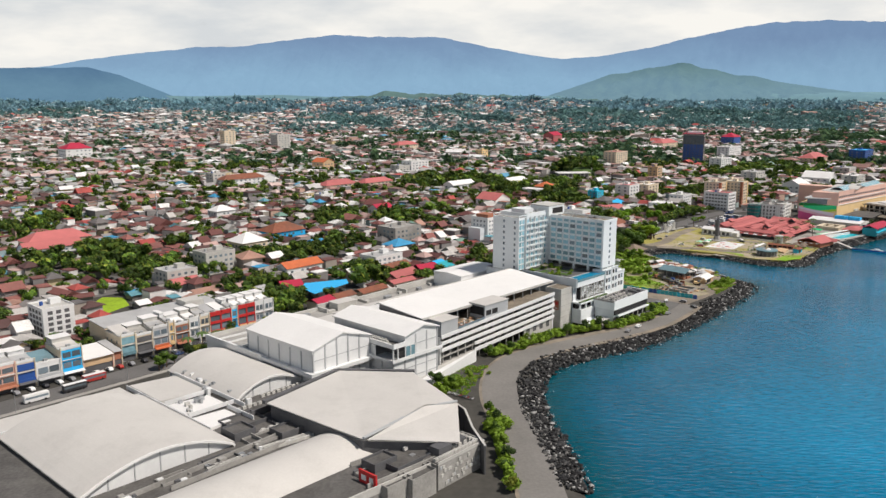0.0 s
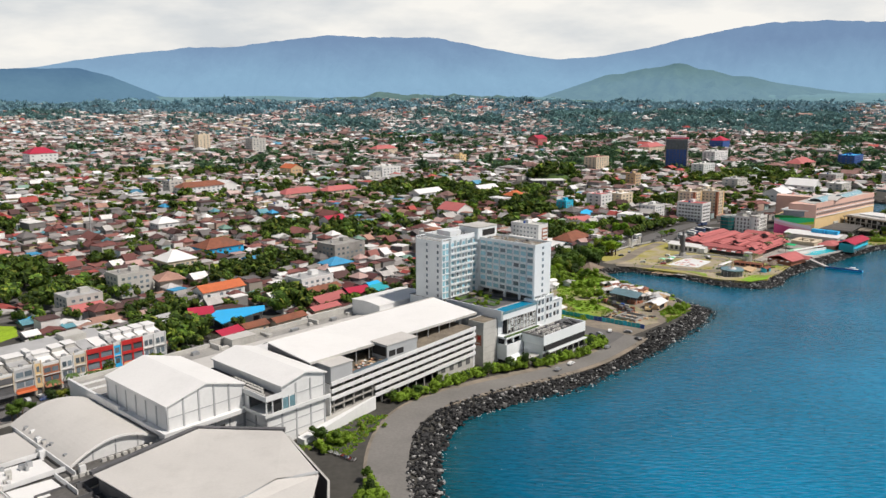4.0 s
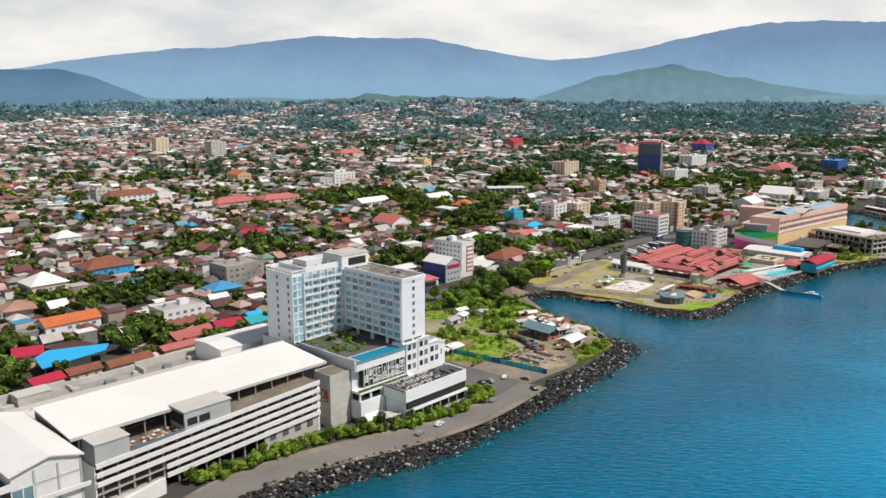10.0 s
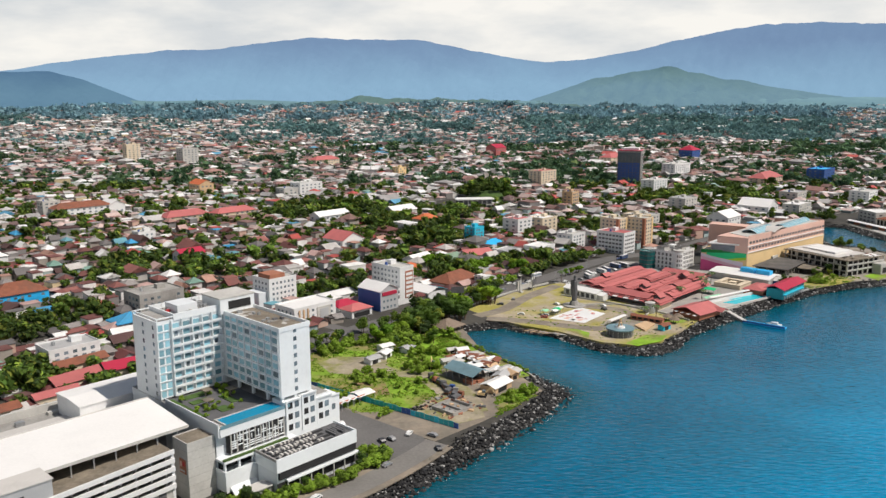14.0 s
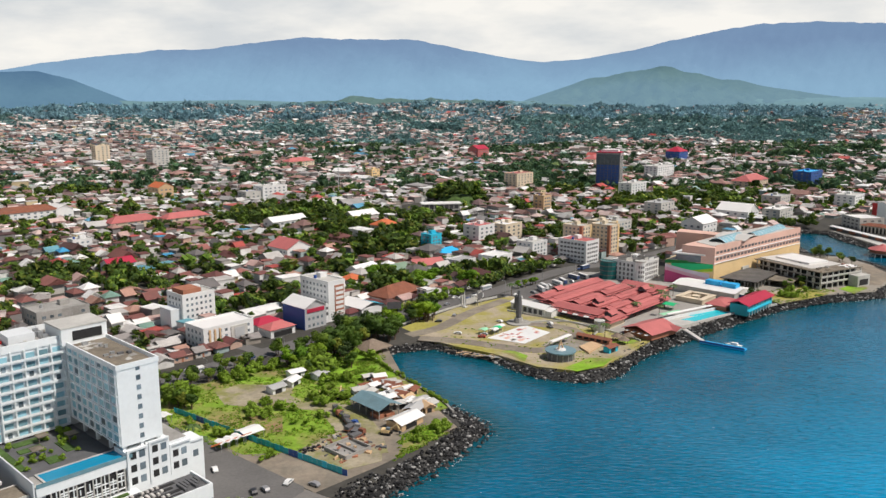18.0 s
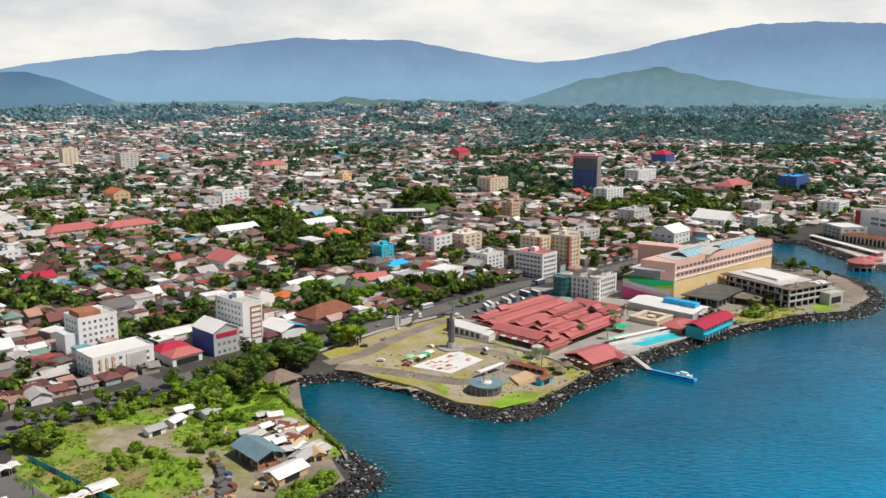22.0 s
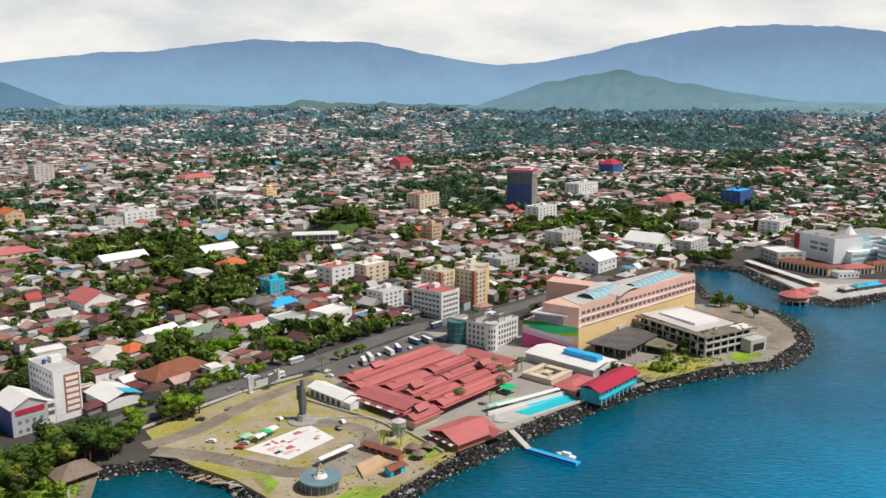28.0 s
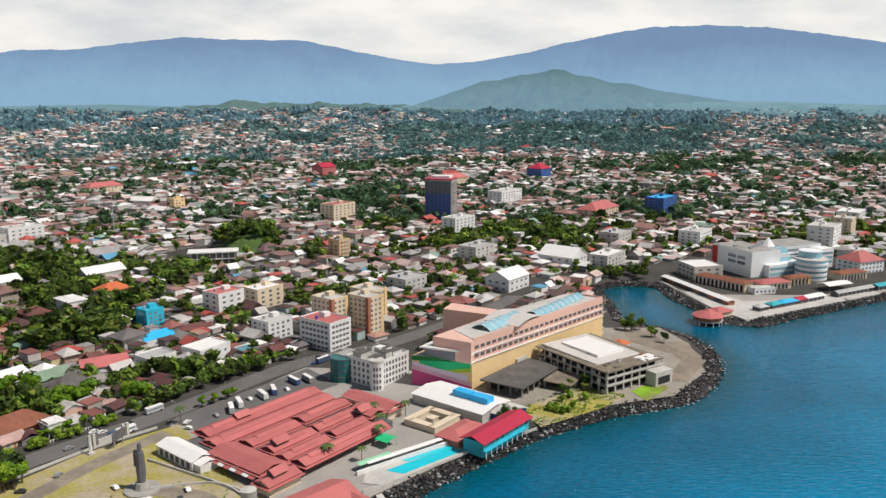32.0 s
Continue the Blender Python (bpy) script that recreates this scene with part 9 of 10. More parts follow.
# lamp posts along the shore and main roads
for i in range(16):
    u = -140 + 44 * i
    vv = float(np.interp(u, [-160, -60, 40, 120, 200, 320, 430, 520, 580], [94, 97, 102, 107, 109, 110, 108, 112, 96])) - 9.4
    lp = thing("street_lamp", mall(u, vv, 3.1), "slim grey street lamp with a single arm", "street lamp", "street lamps")
    part("pole", Geo().tube(0, 0, 0, 8.5, 0.11, 0.07, 6), "steel", lp)
    part("arm", Geo().box(-0.05, 0, 8.35, 0.05, 2.2, 8.45), "steel", lp)
    part("lamp_head", Geo().box(-0.15, 1.9, 8.25, 0.15, 2.6, 8.42), "white", lp)


# ---- shore rocks ----
rs = np.random.RandomState(3)
line = np.array([p for p in curve(COAST[3:52], 5)])
seg = np.hypot(*np.diff(line, axis=0).T)
along = np.concatenate([[0], np.cumsum(seg)])
count = 39000
s = rs.uniform(0, along[-1], count)
cx, cy = np.interp(s, along, line[:, 0]), np.interp(s, along, line[:, 1])
tx, ty = np.interp(s + 2, along, line[:, 0]) - cx, np.interp(s + 2, along, line[:, 1]) - cy
tl = np.hypot(tx, ty) + 1e-6
depth = rs.uniform(-6.0, 9.8, count)
px, py = cx - ty / tl * depth, cy + tx / tl * depth
ok = (inside(px, py, LAND) | (depth < 0.9)) & (depth > np.where((py < 525) & (px < 205), np.interp(px, [40, 90], [-2.4, -5.2]), -3.2) + 0.8 * wave(px, py, 9, 84))
shore_d = near_line(px, py, COAST)
ok &= (shore_d < np.where(py < 455, 9.4, np.where((px < 262) & (py > 540), 4.8, 6.8)) + 1.2 * wave(px, py, 14, 83)) & (near_line(px, py, SHORE_ROAD) > 5.6)
ok &= ~inside(px, py, [uv(434, -16), uv(440, -24.5), uv(487, -33.5), uv(524, -43.5), uv(524, -20), uv(443, -8)])
px, py, shore_d = px[ok], py[ok], np.where(inside(px, py, LAND), shore_d, -shore_d)[ok]
pz = np.clip(0.75 + shore_d * 0.27, -0.35, 3.0) + rs.uniform(-0.25, 0.5, len(px))


def boulder(seed):
    bm = bmesh.new()
    bmesh.ops.create_icosphere(bm, subdivisions=1, radius=1.0)
    r = random.Random(seed)
    v = np.array([x.co[:] for x in bm.verts]) * np.array([[r.uniform(0.6, 1.3), r.uniform(0.6, 1.2), r.uniform(0.5, 0.9)]])
    v *= np.array([[r.uniform(0.72, 1.2)] for _ in v])
    f = np.array([[x.index for x in q.verts] for q in bm.faces])
    bm.free()
    return v, f


# the dark stony bank between and under the boulders
bs_ = np.arange(0, along[-1], 1.6)
bo = np.linspace(0, 1, 8)
BS, BO = np.meshgrid(bs_, bo)
bx, by = np.interp(BS, along, line[:, 0]), np.interp(BS, along, line[:, 1])
btx, bty = np.interp(BS + 2, along, line[:, 0]) - bx, np.interp(BS + 2, along, line[:, 1]) - by
btl = np.hypot(btx, bty) + 1e-6
sea_edge = np.where((by < 525) & (bx < 205), np.interp(bx, [40, 90], [-2.4, -5.2]), -3.2) + 0.9
b_off = sea_edge + (4.6 - sea_edge) * BO
BX, BY = bx - bty / btl * b_off, by + btx / btl * b_off
BZ = np.clip(0.45 + b_off * 0.27, -3, 2.85) + 0.35 * wave(BX, BY, 3.1, 86) + 0.25 * wave(BX, BY, 1.7, 87) - 0.8 * (BO == 0)
bk = np.arange(BX.size).reshape(BX.shape)
bq = np.stack([bk[:-1, :-1], bk[:-1, 1:], bk[1:, 1:], bk[1:, :-1]], -1).reshape(-1, 4)
tagged(new("ground_bank", array_mesh("ground_bank", np.stack([BX, BY, BZ], -1).reshape(-1, 3), np.concatenate([bq[:, [0, 1, 2]], bq[:, [0, 2, 3]]]), "bank")), "dark stony bank under the shore boulders", "bank", "", "structure")
rocks = [boulder(i) for i in range(8)]
n = len(px)
size = (0.28 + rs.gamma(2.2, 0.132, n))[:, None] * np.ones((1, 3))
tagged(new("shore_rocks", strewn("shore_rocks", rocks, rs.randint(0, 8, n), np.stack([px, py, pz], -1), rs.uniform(0, 6.28, n), size, "rock")), "dark basalt boulders piled along the sea edge", "rocks", "", "stuff")

# broken water at the foot of the rocks
fr = np.random.RandomState(19)
def fleck(seed):
    r = random.Random(seed)
    ring = [(math.cos(a) * r.uniform(0.5, 1.2), math.sin(a) * r.uniform(0.3, 0.7), 0.0) for a in [i * math.pi / 3 for i in range(6)]]
    return np.array([(0, 0, 0.05)] + ring), np.array([(0, i + 1, (i + 1) % 6 + 1) for i in range(6)])


m = 1500
s = fr.uniform(0, along[-1], m)
cx, cy = np.interp(s, along, line[:, 0]), np.interp(s, along, line[:, 1])
tx, ty = np.interp(s + 2, along, line[:, 0]) - cx, np.interp(s + 2, along, line[:, 1]) - cy
off = np.where((cy < 525) & (cx < 205), np.interp(cx, [40, 90], [2.2, 5.0]), 3.1) + fr.gamma(1.2, 0.6, m)
tl = np.hypot(tx, ty) + 1e-6
fx, fy = cx + ty / tl * off, cy - tx / tl * off
ok = ~inside(fx, fy, LAND) & (wave(fx, fy, 30, 77) > -0.1)
fx, fy = fx[ok], fy[ok]
m = len(fx)
tagged(new("surf", strewn("surf", [fleck(i) for i in range(5)], fr.randint(0, 5, m), np.stack([fx, fy, np.full(m, 0.03)], -1), fr.uniform(0, 6.28, m), fr.uniform(0.08, 0.36, m)[:, None] * np.ones((1, 3)), "surf")), "white flecks of surf along the rocks", "surf", "", "stuff")

# ---- the town ----
KEEP_OUT = [
    [uv(-600, 104), uv(-140, 118), uv(-84, 124), uv(4, 128), uv(60, 112), uv(320, 119), uv(432, 118), uv(520, 124), uv(575, 104), uv(602, 72), uv(690, 32), uv(716, 14), uv(770, 50), uv(796, 70), uv(826, 62), uv(846, 50), (553, 985), (556, 884), (580, 850), (6000, 2500), (6000, -3000), (-800, -3000)],
]


def reserve(u0, v0, u1, v1):
    FREE.append([uv(u0, v0), uv(u1, v0), uv(u1, v1), uv(u0, v1)])


for box in ((-140, 104, 6, 128), (-57, 196, -30, 234), (-68, 178, -40, 197), (640, 380, 770, 450)):
    reserve(*box)


slab("ground_green", Geo().prism([uv(-53, 196), uv(-37, 203), uv(-31, 222), uv(-39, 232), uv(-55, 216)], 2.9, 3.12), "limegrass", "bright green grass plot among the houses")


def free_ground(x, y):
    ok = inside(x, y, LAND) & (near_line(x, y, COAST) > 12)
    for poly in KEEP_OUT + FREE:
        ok &= ~inside(x, y, poly)
    ok &= near_line(x, y, MAIN_ROAD) > 12
    return ok


def seen_from_path(x, y):
    """The wedge of country that lies ahead of the bay."""
    return (y > 180) & (x > -110 - 0.62 * y) & (x < 360 + 0.84 * y)


def lots(y0, y1, a, b, jitter, seed):
    """House plots on a turned grid with lanes between them."""
    r = np.random.RandomState(seed)
    uu, vv = np.meshgrid(np.arange(-2600, 5200, a), np.arange(-1500, 4600, b))
    row = np.round(vv / b).astype(int)
    uu = uu + (row % 3) * 3.1
    vv = vv + np.floor(row / 2) * 3.0
    uu = uu + np.where(np.round(uu / a).astype(int) % 9 == 0, 2.5, 0)
    x = -0.9 + UX * uu - UY * vv + r.uniform(-jitter, jitter, uu.shape)
    y = 328.7 + UY * uu + UX * vv + r.uniform(-jitter, jitter, uu.shape)
    x, y = x.ravel(), y.ravel()
    ok = (y >= y0) & (y < y1) & seen_from_path(x, y)
    x, y = x[ok], y[ok]
    ok = free_ground(x, y)
    return x[ok], y[ok]


GROVES_NEAR = [(-284, 528), (-243, 519), (-219, 555), (-200, 608), (-106, 585), (-60, 511), (-92, 452), (-104, 470), (-76, 608), (-40, 560), (49, 654), (72, 667), (70, 711), (124, 646), (166, 667), (147, 723), (156, 750), (130, 761), (186, 758), (204, 768), (75, 766), (103, 771), (119, 773), (-130, 560)]
GROVES_FAR = [(-348, 730), (-361, 684), (-100, 730), (-48, 730), (107, 1047), (142, 883), (78, 975), (-10, 1010), (89, 938), (36, 998), (127, 853), (0, 1062), (51, 1030), (149, 1043), (124, 934), (313, 1400), (377, 1282), (336, 1254), (435, 1175), (408, 1141), (509, 1238), (518, 1167), (482, 1184), (644, 1264), (311, 1491), (-301, 1254), (520, 994), (350, 1550), (690, 1310)]


def wooded(x, y):
    """How much of the ground is under trees, 0 to 1."""
    base = np.interp(y, [350, 700, 1000, 1500, 2200, 3000, 4200], [0.30, 0.31, 0.39, 0.47, 0.50, 0.52, 0.58])
    spots = 0.34 * wave(x, y, 190, 41) + 0.30 * wave(x, y, 75, 42) + 0.18 * wave(x, y, 700, 43)
    spots = spots + 0.32 * wave(x, y, 620, 44) * np.clip((y - 1100) / 700, 0, 1)
    grove = 0
    for places, reach in ((GROVES_NEAR, 16), ([(-228, 545), (-261, 526), (-197, 517), (-100, 571), (-103, 462), (-52, 500), (-240, 570), (-170, 530)], 24), (GROVES_FAR, 31)):
        for gx_, gy_ in places:
            grove = np.maximum(grove, np.exp(-((x - gx_) ** 2 + (y - gy_) ** 2) / reach ** 2))
    b, d = bearing(x, y)
    flat_left = ease(-b, 13, 18)
    hill = ease(b, 3, 9) * (1 - ease(b, 22, 27)) * ease(d, 1850, 2350) + flat_left * ease(d, 2800, 3200)
    ravine = ease(d, 1600, 2200) * 0.42 * wave(x, y * 0.7, 430, 45)
    return np.clip(base + spots + 0.75 * grove + 0.38 * hill + ravine - 0.30 * flat_left * ease(d, 1300, 1600) * (1 - ease(d, 2700, 3000)), 0, 0.95)


def roof_shapes(kind):
    w = Geo().box(-0.5, -0.5, -0.5, 0.5, 0.5, 1.0)
    r = Geo()
    if kind == 0:
        r.gable(-0.5, -0.5, 0.5, 0.5, 0.98, 1.40, 0.13, 0.05, "x")
    elif kind == 1:
        r.hip(-0.5, -0.5, 0.5, 0.5, 0.98, 1.42, 0.14, 0.05)
    elif kind == 2:
        r.section([(-0.58, 1.0), (0.58, 1.22), (0.58, 1.27), (-0.58, 1.05)], -0.56, 0.56)
    else:
        r.box(-0.53, -0.53, 1.0, 0.53, 0.53, 1.06)
    return template(w), template(r)


SHAPES = [roof_shapes(k) for k in range(4)]


def far_town(name, y0, y1, a, b, seed, keep, near_gap, roofs="roofs_far"):
    r = np.random.RandomState(seed)
    x, y = lots(y0, y1, a, b, a * 0.16, seed)
    ok = (wooded(x, y) < r.uniform(0.35, 0.98, len(x))) & (r.uniform(size=len(x)) < keep)
    x, y = x[ok], y[ok]
    if near_gap is not None:
        gone = ~near_gap(x, y)
        x, y = x[gone], y[gone]
    m = len(x)
    two = r.uniform(size=m) < 0.31
    size = np.stack([a * r.uniform(0.66, 1.12, m), b * r.uniform(0.64, 1.08, m), np.where(two, r.uniform(5.2, 7.6, m), r.uniform(2.5, 3.4, m))], -1)
    big = r.uniform(size=m) < 0.05
    size[big] *= np.array([1.7, 1.4, 1.3])
    rot = radians(TURN) + r.normal(0, 0.10, m) + np.where(r.uniform(size=m) < 0.5, 0, math.pi / 2) + 0.5 * wave(x, y, 800, 61) * np.clip((y - 600) / 800, 0, 1)
    pick = np.where(two, r.choice([0, 1, 3, 3], m), r.choice([0, 0, 0, 0, 1, 2, 2, 3], m))
    pos = np.stack([x, y, lie(x, y)], -1)
    tagged(new(name + "_walls", strewn(name, [q[0] for q in SHAPES], pick, pos, rot, size, "walls_far")), "pale rendered walls of densely packed town houses", "houses", "", "stuff")
    tagged(new(name + "_roofs", strewn(name, [q[1] for q in SHAPES], pick, pos, rot, size, roofs)), "red, rust, grey and white roofs of packed town houses", "houses", "", "stuff")


NEAR_V = 158


def near_band(x, y):
    """The strip of town nearest to the shore front, whose houses stand singly."""
    v = (x + 0.9) * -UY + (y - 328.7) * UX
    u = (x + 0.9) * UX + (y - 328.7) * UY
    return (v < NEAR_V) & (u > -150) & (u < 640)


far_town("town", 250, 900, 9.4, 9.2, 71, 0.97, near_band)
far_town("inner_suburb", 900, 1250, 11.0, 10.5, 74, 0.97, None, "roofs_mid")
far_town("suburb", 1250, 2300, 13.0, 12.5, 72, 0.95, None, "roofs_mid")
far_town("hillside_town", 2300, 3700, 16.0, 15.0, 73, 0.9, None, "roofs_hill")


# single houses near the shore front
def house(kind, seed):
    r = random.Random(seed)
    w, d, h = r.uniform(7.5, 10.5), r.uniform(6.5, 8.8), r.choice([2.9, 3.2, 3.2, 5.8])
    t = thing("house", pose(0, 0, -80), "", "house", "houses behind the main road")
    part("wall", Geo().box(-w / 2, -d / 2, -0.5, w / 2, d / 2, h), "walls", t)
    if kind == 0:
        part("roof", Geo().gable(-w / 2, -d / 2, w / 2, d / 2, h, h + d * 0.24, 0.8, 0.18, "x"), "roofs", t)
        part("gable_wall", Geo().section([(-d / 2, h - 0.1), (d / 2, h - 0.1), (0, h + d * 0.23)], -w / 2 + 0.05, w / 2 - 0.05, "x"), "walls", t)
        lab = "small town house under a pitched metal roof"
    elif kind == 1:
        part("roof", Geo().hip(-w / 2, -d / 2, w / 2, d / 2, h, h + d * 0.27, 0.9, 0.2), "roofs", t)
        part("porch_roof", Geo().section([(-d / 2 - 2.6, h - 0.9), (-d / 2, h - 0.3), (-d / 2, h - 0.15), (-d / 2 - 2.6, h - 0.75)], -w / 4, w / 3, "x"), "roofs", t)
        lab = "small town house under a hipped roof"
    elif kind == 2:
        part("roof", Geo().gable(-w / 2, -d / 2, w * 0.15, d / 2, h, h + d * 0.2, 0.7, 0.18, "x"), "roofs", t)
        part("lean_roof", Geo().section([(-d / 2 - 0.6, h - 0.4), (d / 2 + 0.6, h + 0.9), (d / 2 + 0.6, h + 1.05), (-d / 2 - 0.6, h - 0.25)], w * 0.15, w / 2 + 0.6, "x"), "roofs", t)
        lab = "small town house with a patched lean-to roof"
    else:
        part("roof", Geo().box(-w / 2 - 0.5, -d / 2 - 0.5, h, w / 2 + 0.5, d / 2 + 0.5, h + 0.25), "roofs", t)
        part("parapet", Geo().box(-w / 2, -d / 2, h + 0.25, w / 2, -d / 2 + 0.2, h + 1.0), "walls", t)
        lab = "flat-roofed town house with pale walls"
    for x in (-w * 0.28, w * 0.2):
        part("window", pane(1.4, 1.2, "glass"), "glass", t, at=pose(x, -d / 2, 1.1))
        if h > 5:
            part("window", pane(1.4, 1.2, "glass"), "glass", t, at=pose(x, -d / 2, 4.1))
    part("door", Geo().box(-0.5, -d / 2 - 0.06, 0, 0.5, -d / 2 + 0.04, 2.05), "brick", t)
    tagged(t, lab)
    return t


HOUSES = [house(i % 4, 100 + i) for i in range(12)]
hx, hy = lots(180, 1100, 10.2, 9.6, 1.2, 81)
hr = np.random.RandomState(82)
ok = near_band(hx, hy) & (wooded(hx, hy) < hr.uniform(0.4, 1.0, len(hx)))
hx, hy = hx[ok], hy[ok]
hd = np.argsort((hx - 150) * -UY + (hy - 328) * UX)[:265]
used = set()
for i in hd:
    k = int(hr.randint(0, 12))
    at = pose(float(hx[i]), float(hy[i]), 3.0, 0, 0, TURN + float(hr.normal(0, 5)) + 90 * int(hr.randint(0, 4)))
    if k not in used:
        HOUSES[k].matrix_basis = at
        used.add(k)
    else:
        copy_thing(HOUSES[k], at)


# ---- trees ----
def crown(seed, leaves, radius, tall, leaf, single=False):
    """A crown of many small leaf clumps round a few uneven boughs."""
    r = np.random.RandomState(seed)
    boughs = [(r.uniform(-0.55, 0.55) * radius, r.uniform(-0.55, 0.55) * radius, tall * r.uniform(0.30, 0.85), radius * r.uniform(0.38, 0.62)) for _ in range(7)]
    co, tri = [], []
    for i in range(leaves):
        bx, by, bz, br = boughs[r.randint(len(boughs))]
        d = r.normal(size=3)
        d /= np.linalg.norm(d)
        c = np.array([bx, by, bz]) + d * br * r.uniform(0.55, 1.08) * np.array([1, 1, 0.72])
        a = np.cross(d + r.normal(0, 0.5, 3), [0.3, 0.2, 1.0])
        a /= np.linalg.norm(a) + 1e-9
        b = np.cross(d, a)
        sz = leaf * r.uniform(0.6, 1.5)
        k = len(co)
        if single:
            co += [c - a * sz, c + a * sz * 0.9 - b * sz * 0.7, c + b * sz * 1.1 - d * 0.2 * sz]
            tri += [(k, k + 1, k + 2)]
            continue
        co += [c - a * sz + d * 0.1 * sz, c - b * sz * 0.8, c + a * sz, c + b * sz * 0.9 - d * 0.2 * sz]
        tri += [(k, k + 1, k + 2), (k, k + 2, k + 3)]
    return np.array(co), np.array(tri)


def tree_mesh(seed, material, leaves=420, radius=3.6, tall=6.5, leaf=0.62):
    co, tri = crown(seed, leaves, radius, tall, leaf)
    return array_mesh("crown", co + np.array([0, 0, 2.2]), tri, material)


def limbs(seed, radius, tall):
    g = Geo().tube(0, 0, 0, tall * 0.5, 0.34, 0.2, 7)
    r = random.Random(seed)
    for i in range(5):
        a = i * 1.26 + r.uniform(-0.4, 0.4)
        x, y, z = radius * 0.5 * math.cos(a), radius * 0.5 * math.sin(a), tall * r.uniform(0.6, 0.85)
        k = len(g.v)
        for px_, py_, pz_, rr in ((0, 0, tall * 0.32, 0.16), (x, y, z, 0.06)):
            g.v += [(px_ + rr, py_, pz_), (px_ - rr * 0.5, py_ + rr * 0.87, pz_), (px_ - rr * 0.5, py_ - rr * 0.87, pz_)]
        g.f += [(k, k + 1, k + 4, k + 3), (k + 1, k + 2, k + 5, k + 4), (k + 2, k, k + 3, k + 5)]
    return g


def tree(seed, radius, tall, leaves="leaf", label="broad leafy green tree with an uneven crown"):
    t = thing("tree", pose(0, 0, -90), label, "tree", "trees")
    part("trunk", limbs(seed, radius, tall), "trunk", t)
    part("crown", tree_mesh(seed, leaves, 620, radius, tall, 0.49), leaves, t)
    return t


def shrub(seed):
    t = thing("shrub", pose(0, 0, -90), "bright yellow-green leafy shrub", "shrub", "shrubs")
    co, tri = crown(seed, 310, 1.9, 2.6, 0.36)
    part("foliage", array_mesh("foliage", co + np.array([0, 0, 0.3]), tri, "bush"), "bush", t)
    return t


def palm(seed):
    r = random.Random(seed)
    t = thing("palm_tree", pose(0, 0, -90), "slim coconut palm with drooping fronds", "palm tree", "palms")
    part("trunk", Geo().tube(0, 0, 0, 7.2, 0.22, 0.13, 7), "trunk", t)
    me = Geo()
    for i in range(9):
        a = i * 0.7 + r.uniform(-0.2, 0.2)
        c, s_ = math.cos(a), math.sin(a)
        pts = [(0.2, 7.2, 0.35), (1.3, 7.9, 0.6), (2.5, 7.5, 0.5), (3.3, 6.4, 0.08)]
        for (d0, z0, w0), (d1, z1, w1) in zip(pts, pts[1:]):
            me.face((d0 * c - w0 * s_, d0 * s_ + w0 * c, z0 - 0.2), (d0 * c, d0 * s_, z0), (d1 * c, d1 * s_, z1), (d1 * c - w1 * s_, d1 * s_ + w1 * c, z1 - 0.2))
            me.face((d0 * c, d0 * s_, z0), (d0 * c + w0 * s_, d0 * s_ - w0 * c, z0 - 0.2), (d1 * c + w1 * s_, d1 * s_ - w1 * c, z1 - 0.2), (d1 * c, d1 * s_, z1))
    part("fronds", me, "palmleaf", t)
    return t


TREES = [tree(200 + i, 3.0 + 0.35 * i, 5.6 + 0.5 * i) for i in range(6)]
BRIGHT = [tree(220 + i, 3.4, 6.6, "leaf_bright", "bright yellow-green leafy tree with a full crown") for i in range(3)]
SHRUBS = [shrub(230 + i) for i in range(4)]
PALMS = [palm(240 + i) for i in range(3)]
placed = set()


def plant(kind, i, x, y, z=3.0, size=1.0):
    src = kind[i % len(kind)]
    at = pose(x, y, z, 0, 0, (i * 77) % 360) @ Matrix.Diagonal((size, size, size, 1))
    if src.name not in placed:
        placed.add(src.name)
        src.matrix_basis = at
    else:
        t = copy_thing(src, Matrix())
        t.matrix_basis = at


tr = random.Random(7)
k = 0
GROVE = []
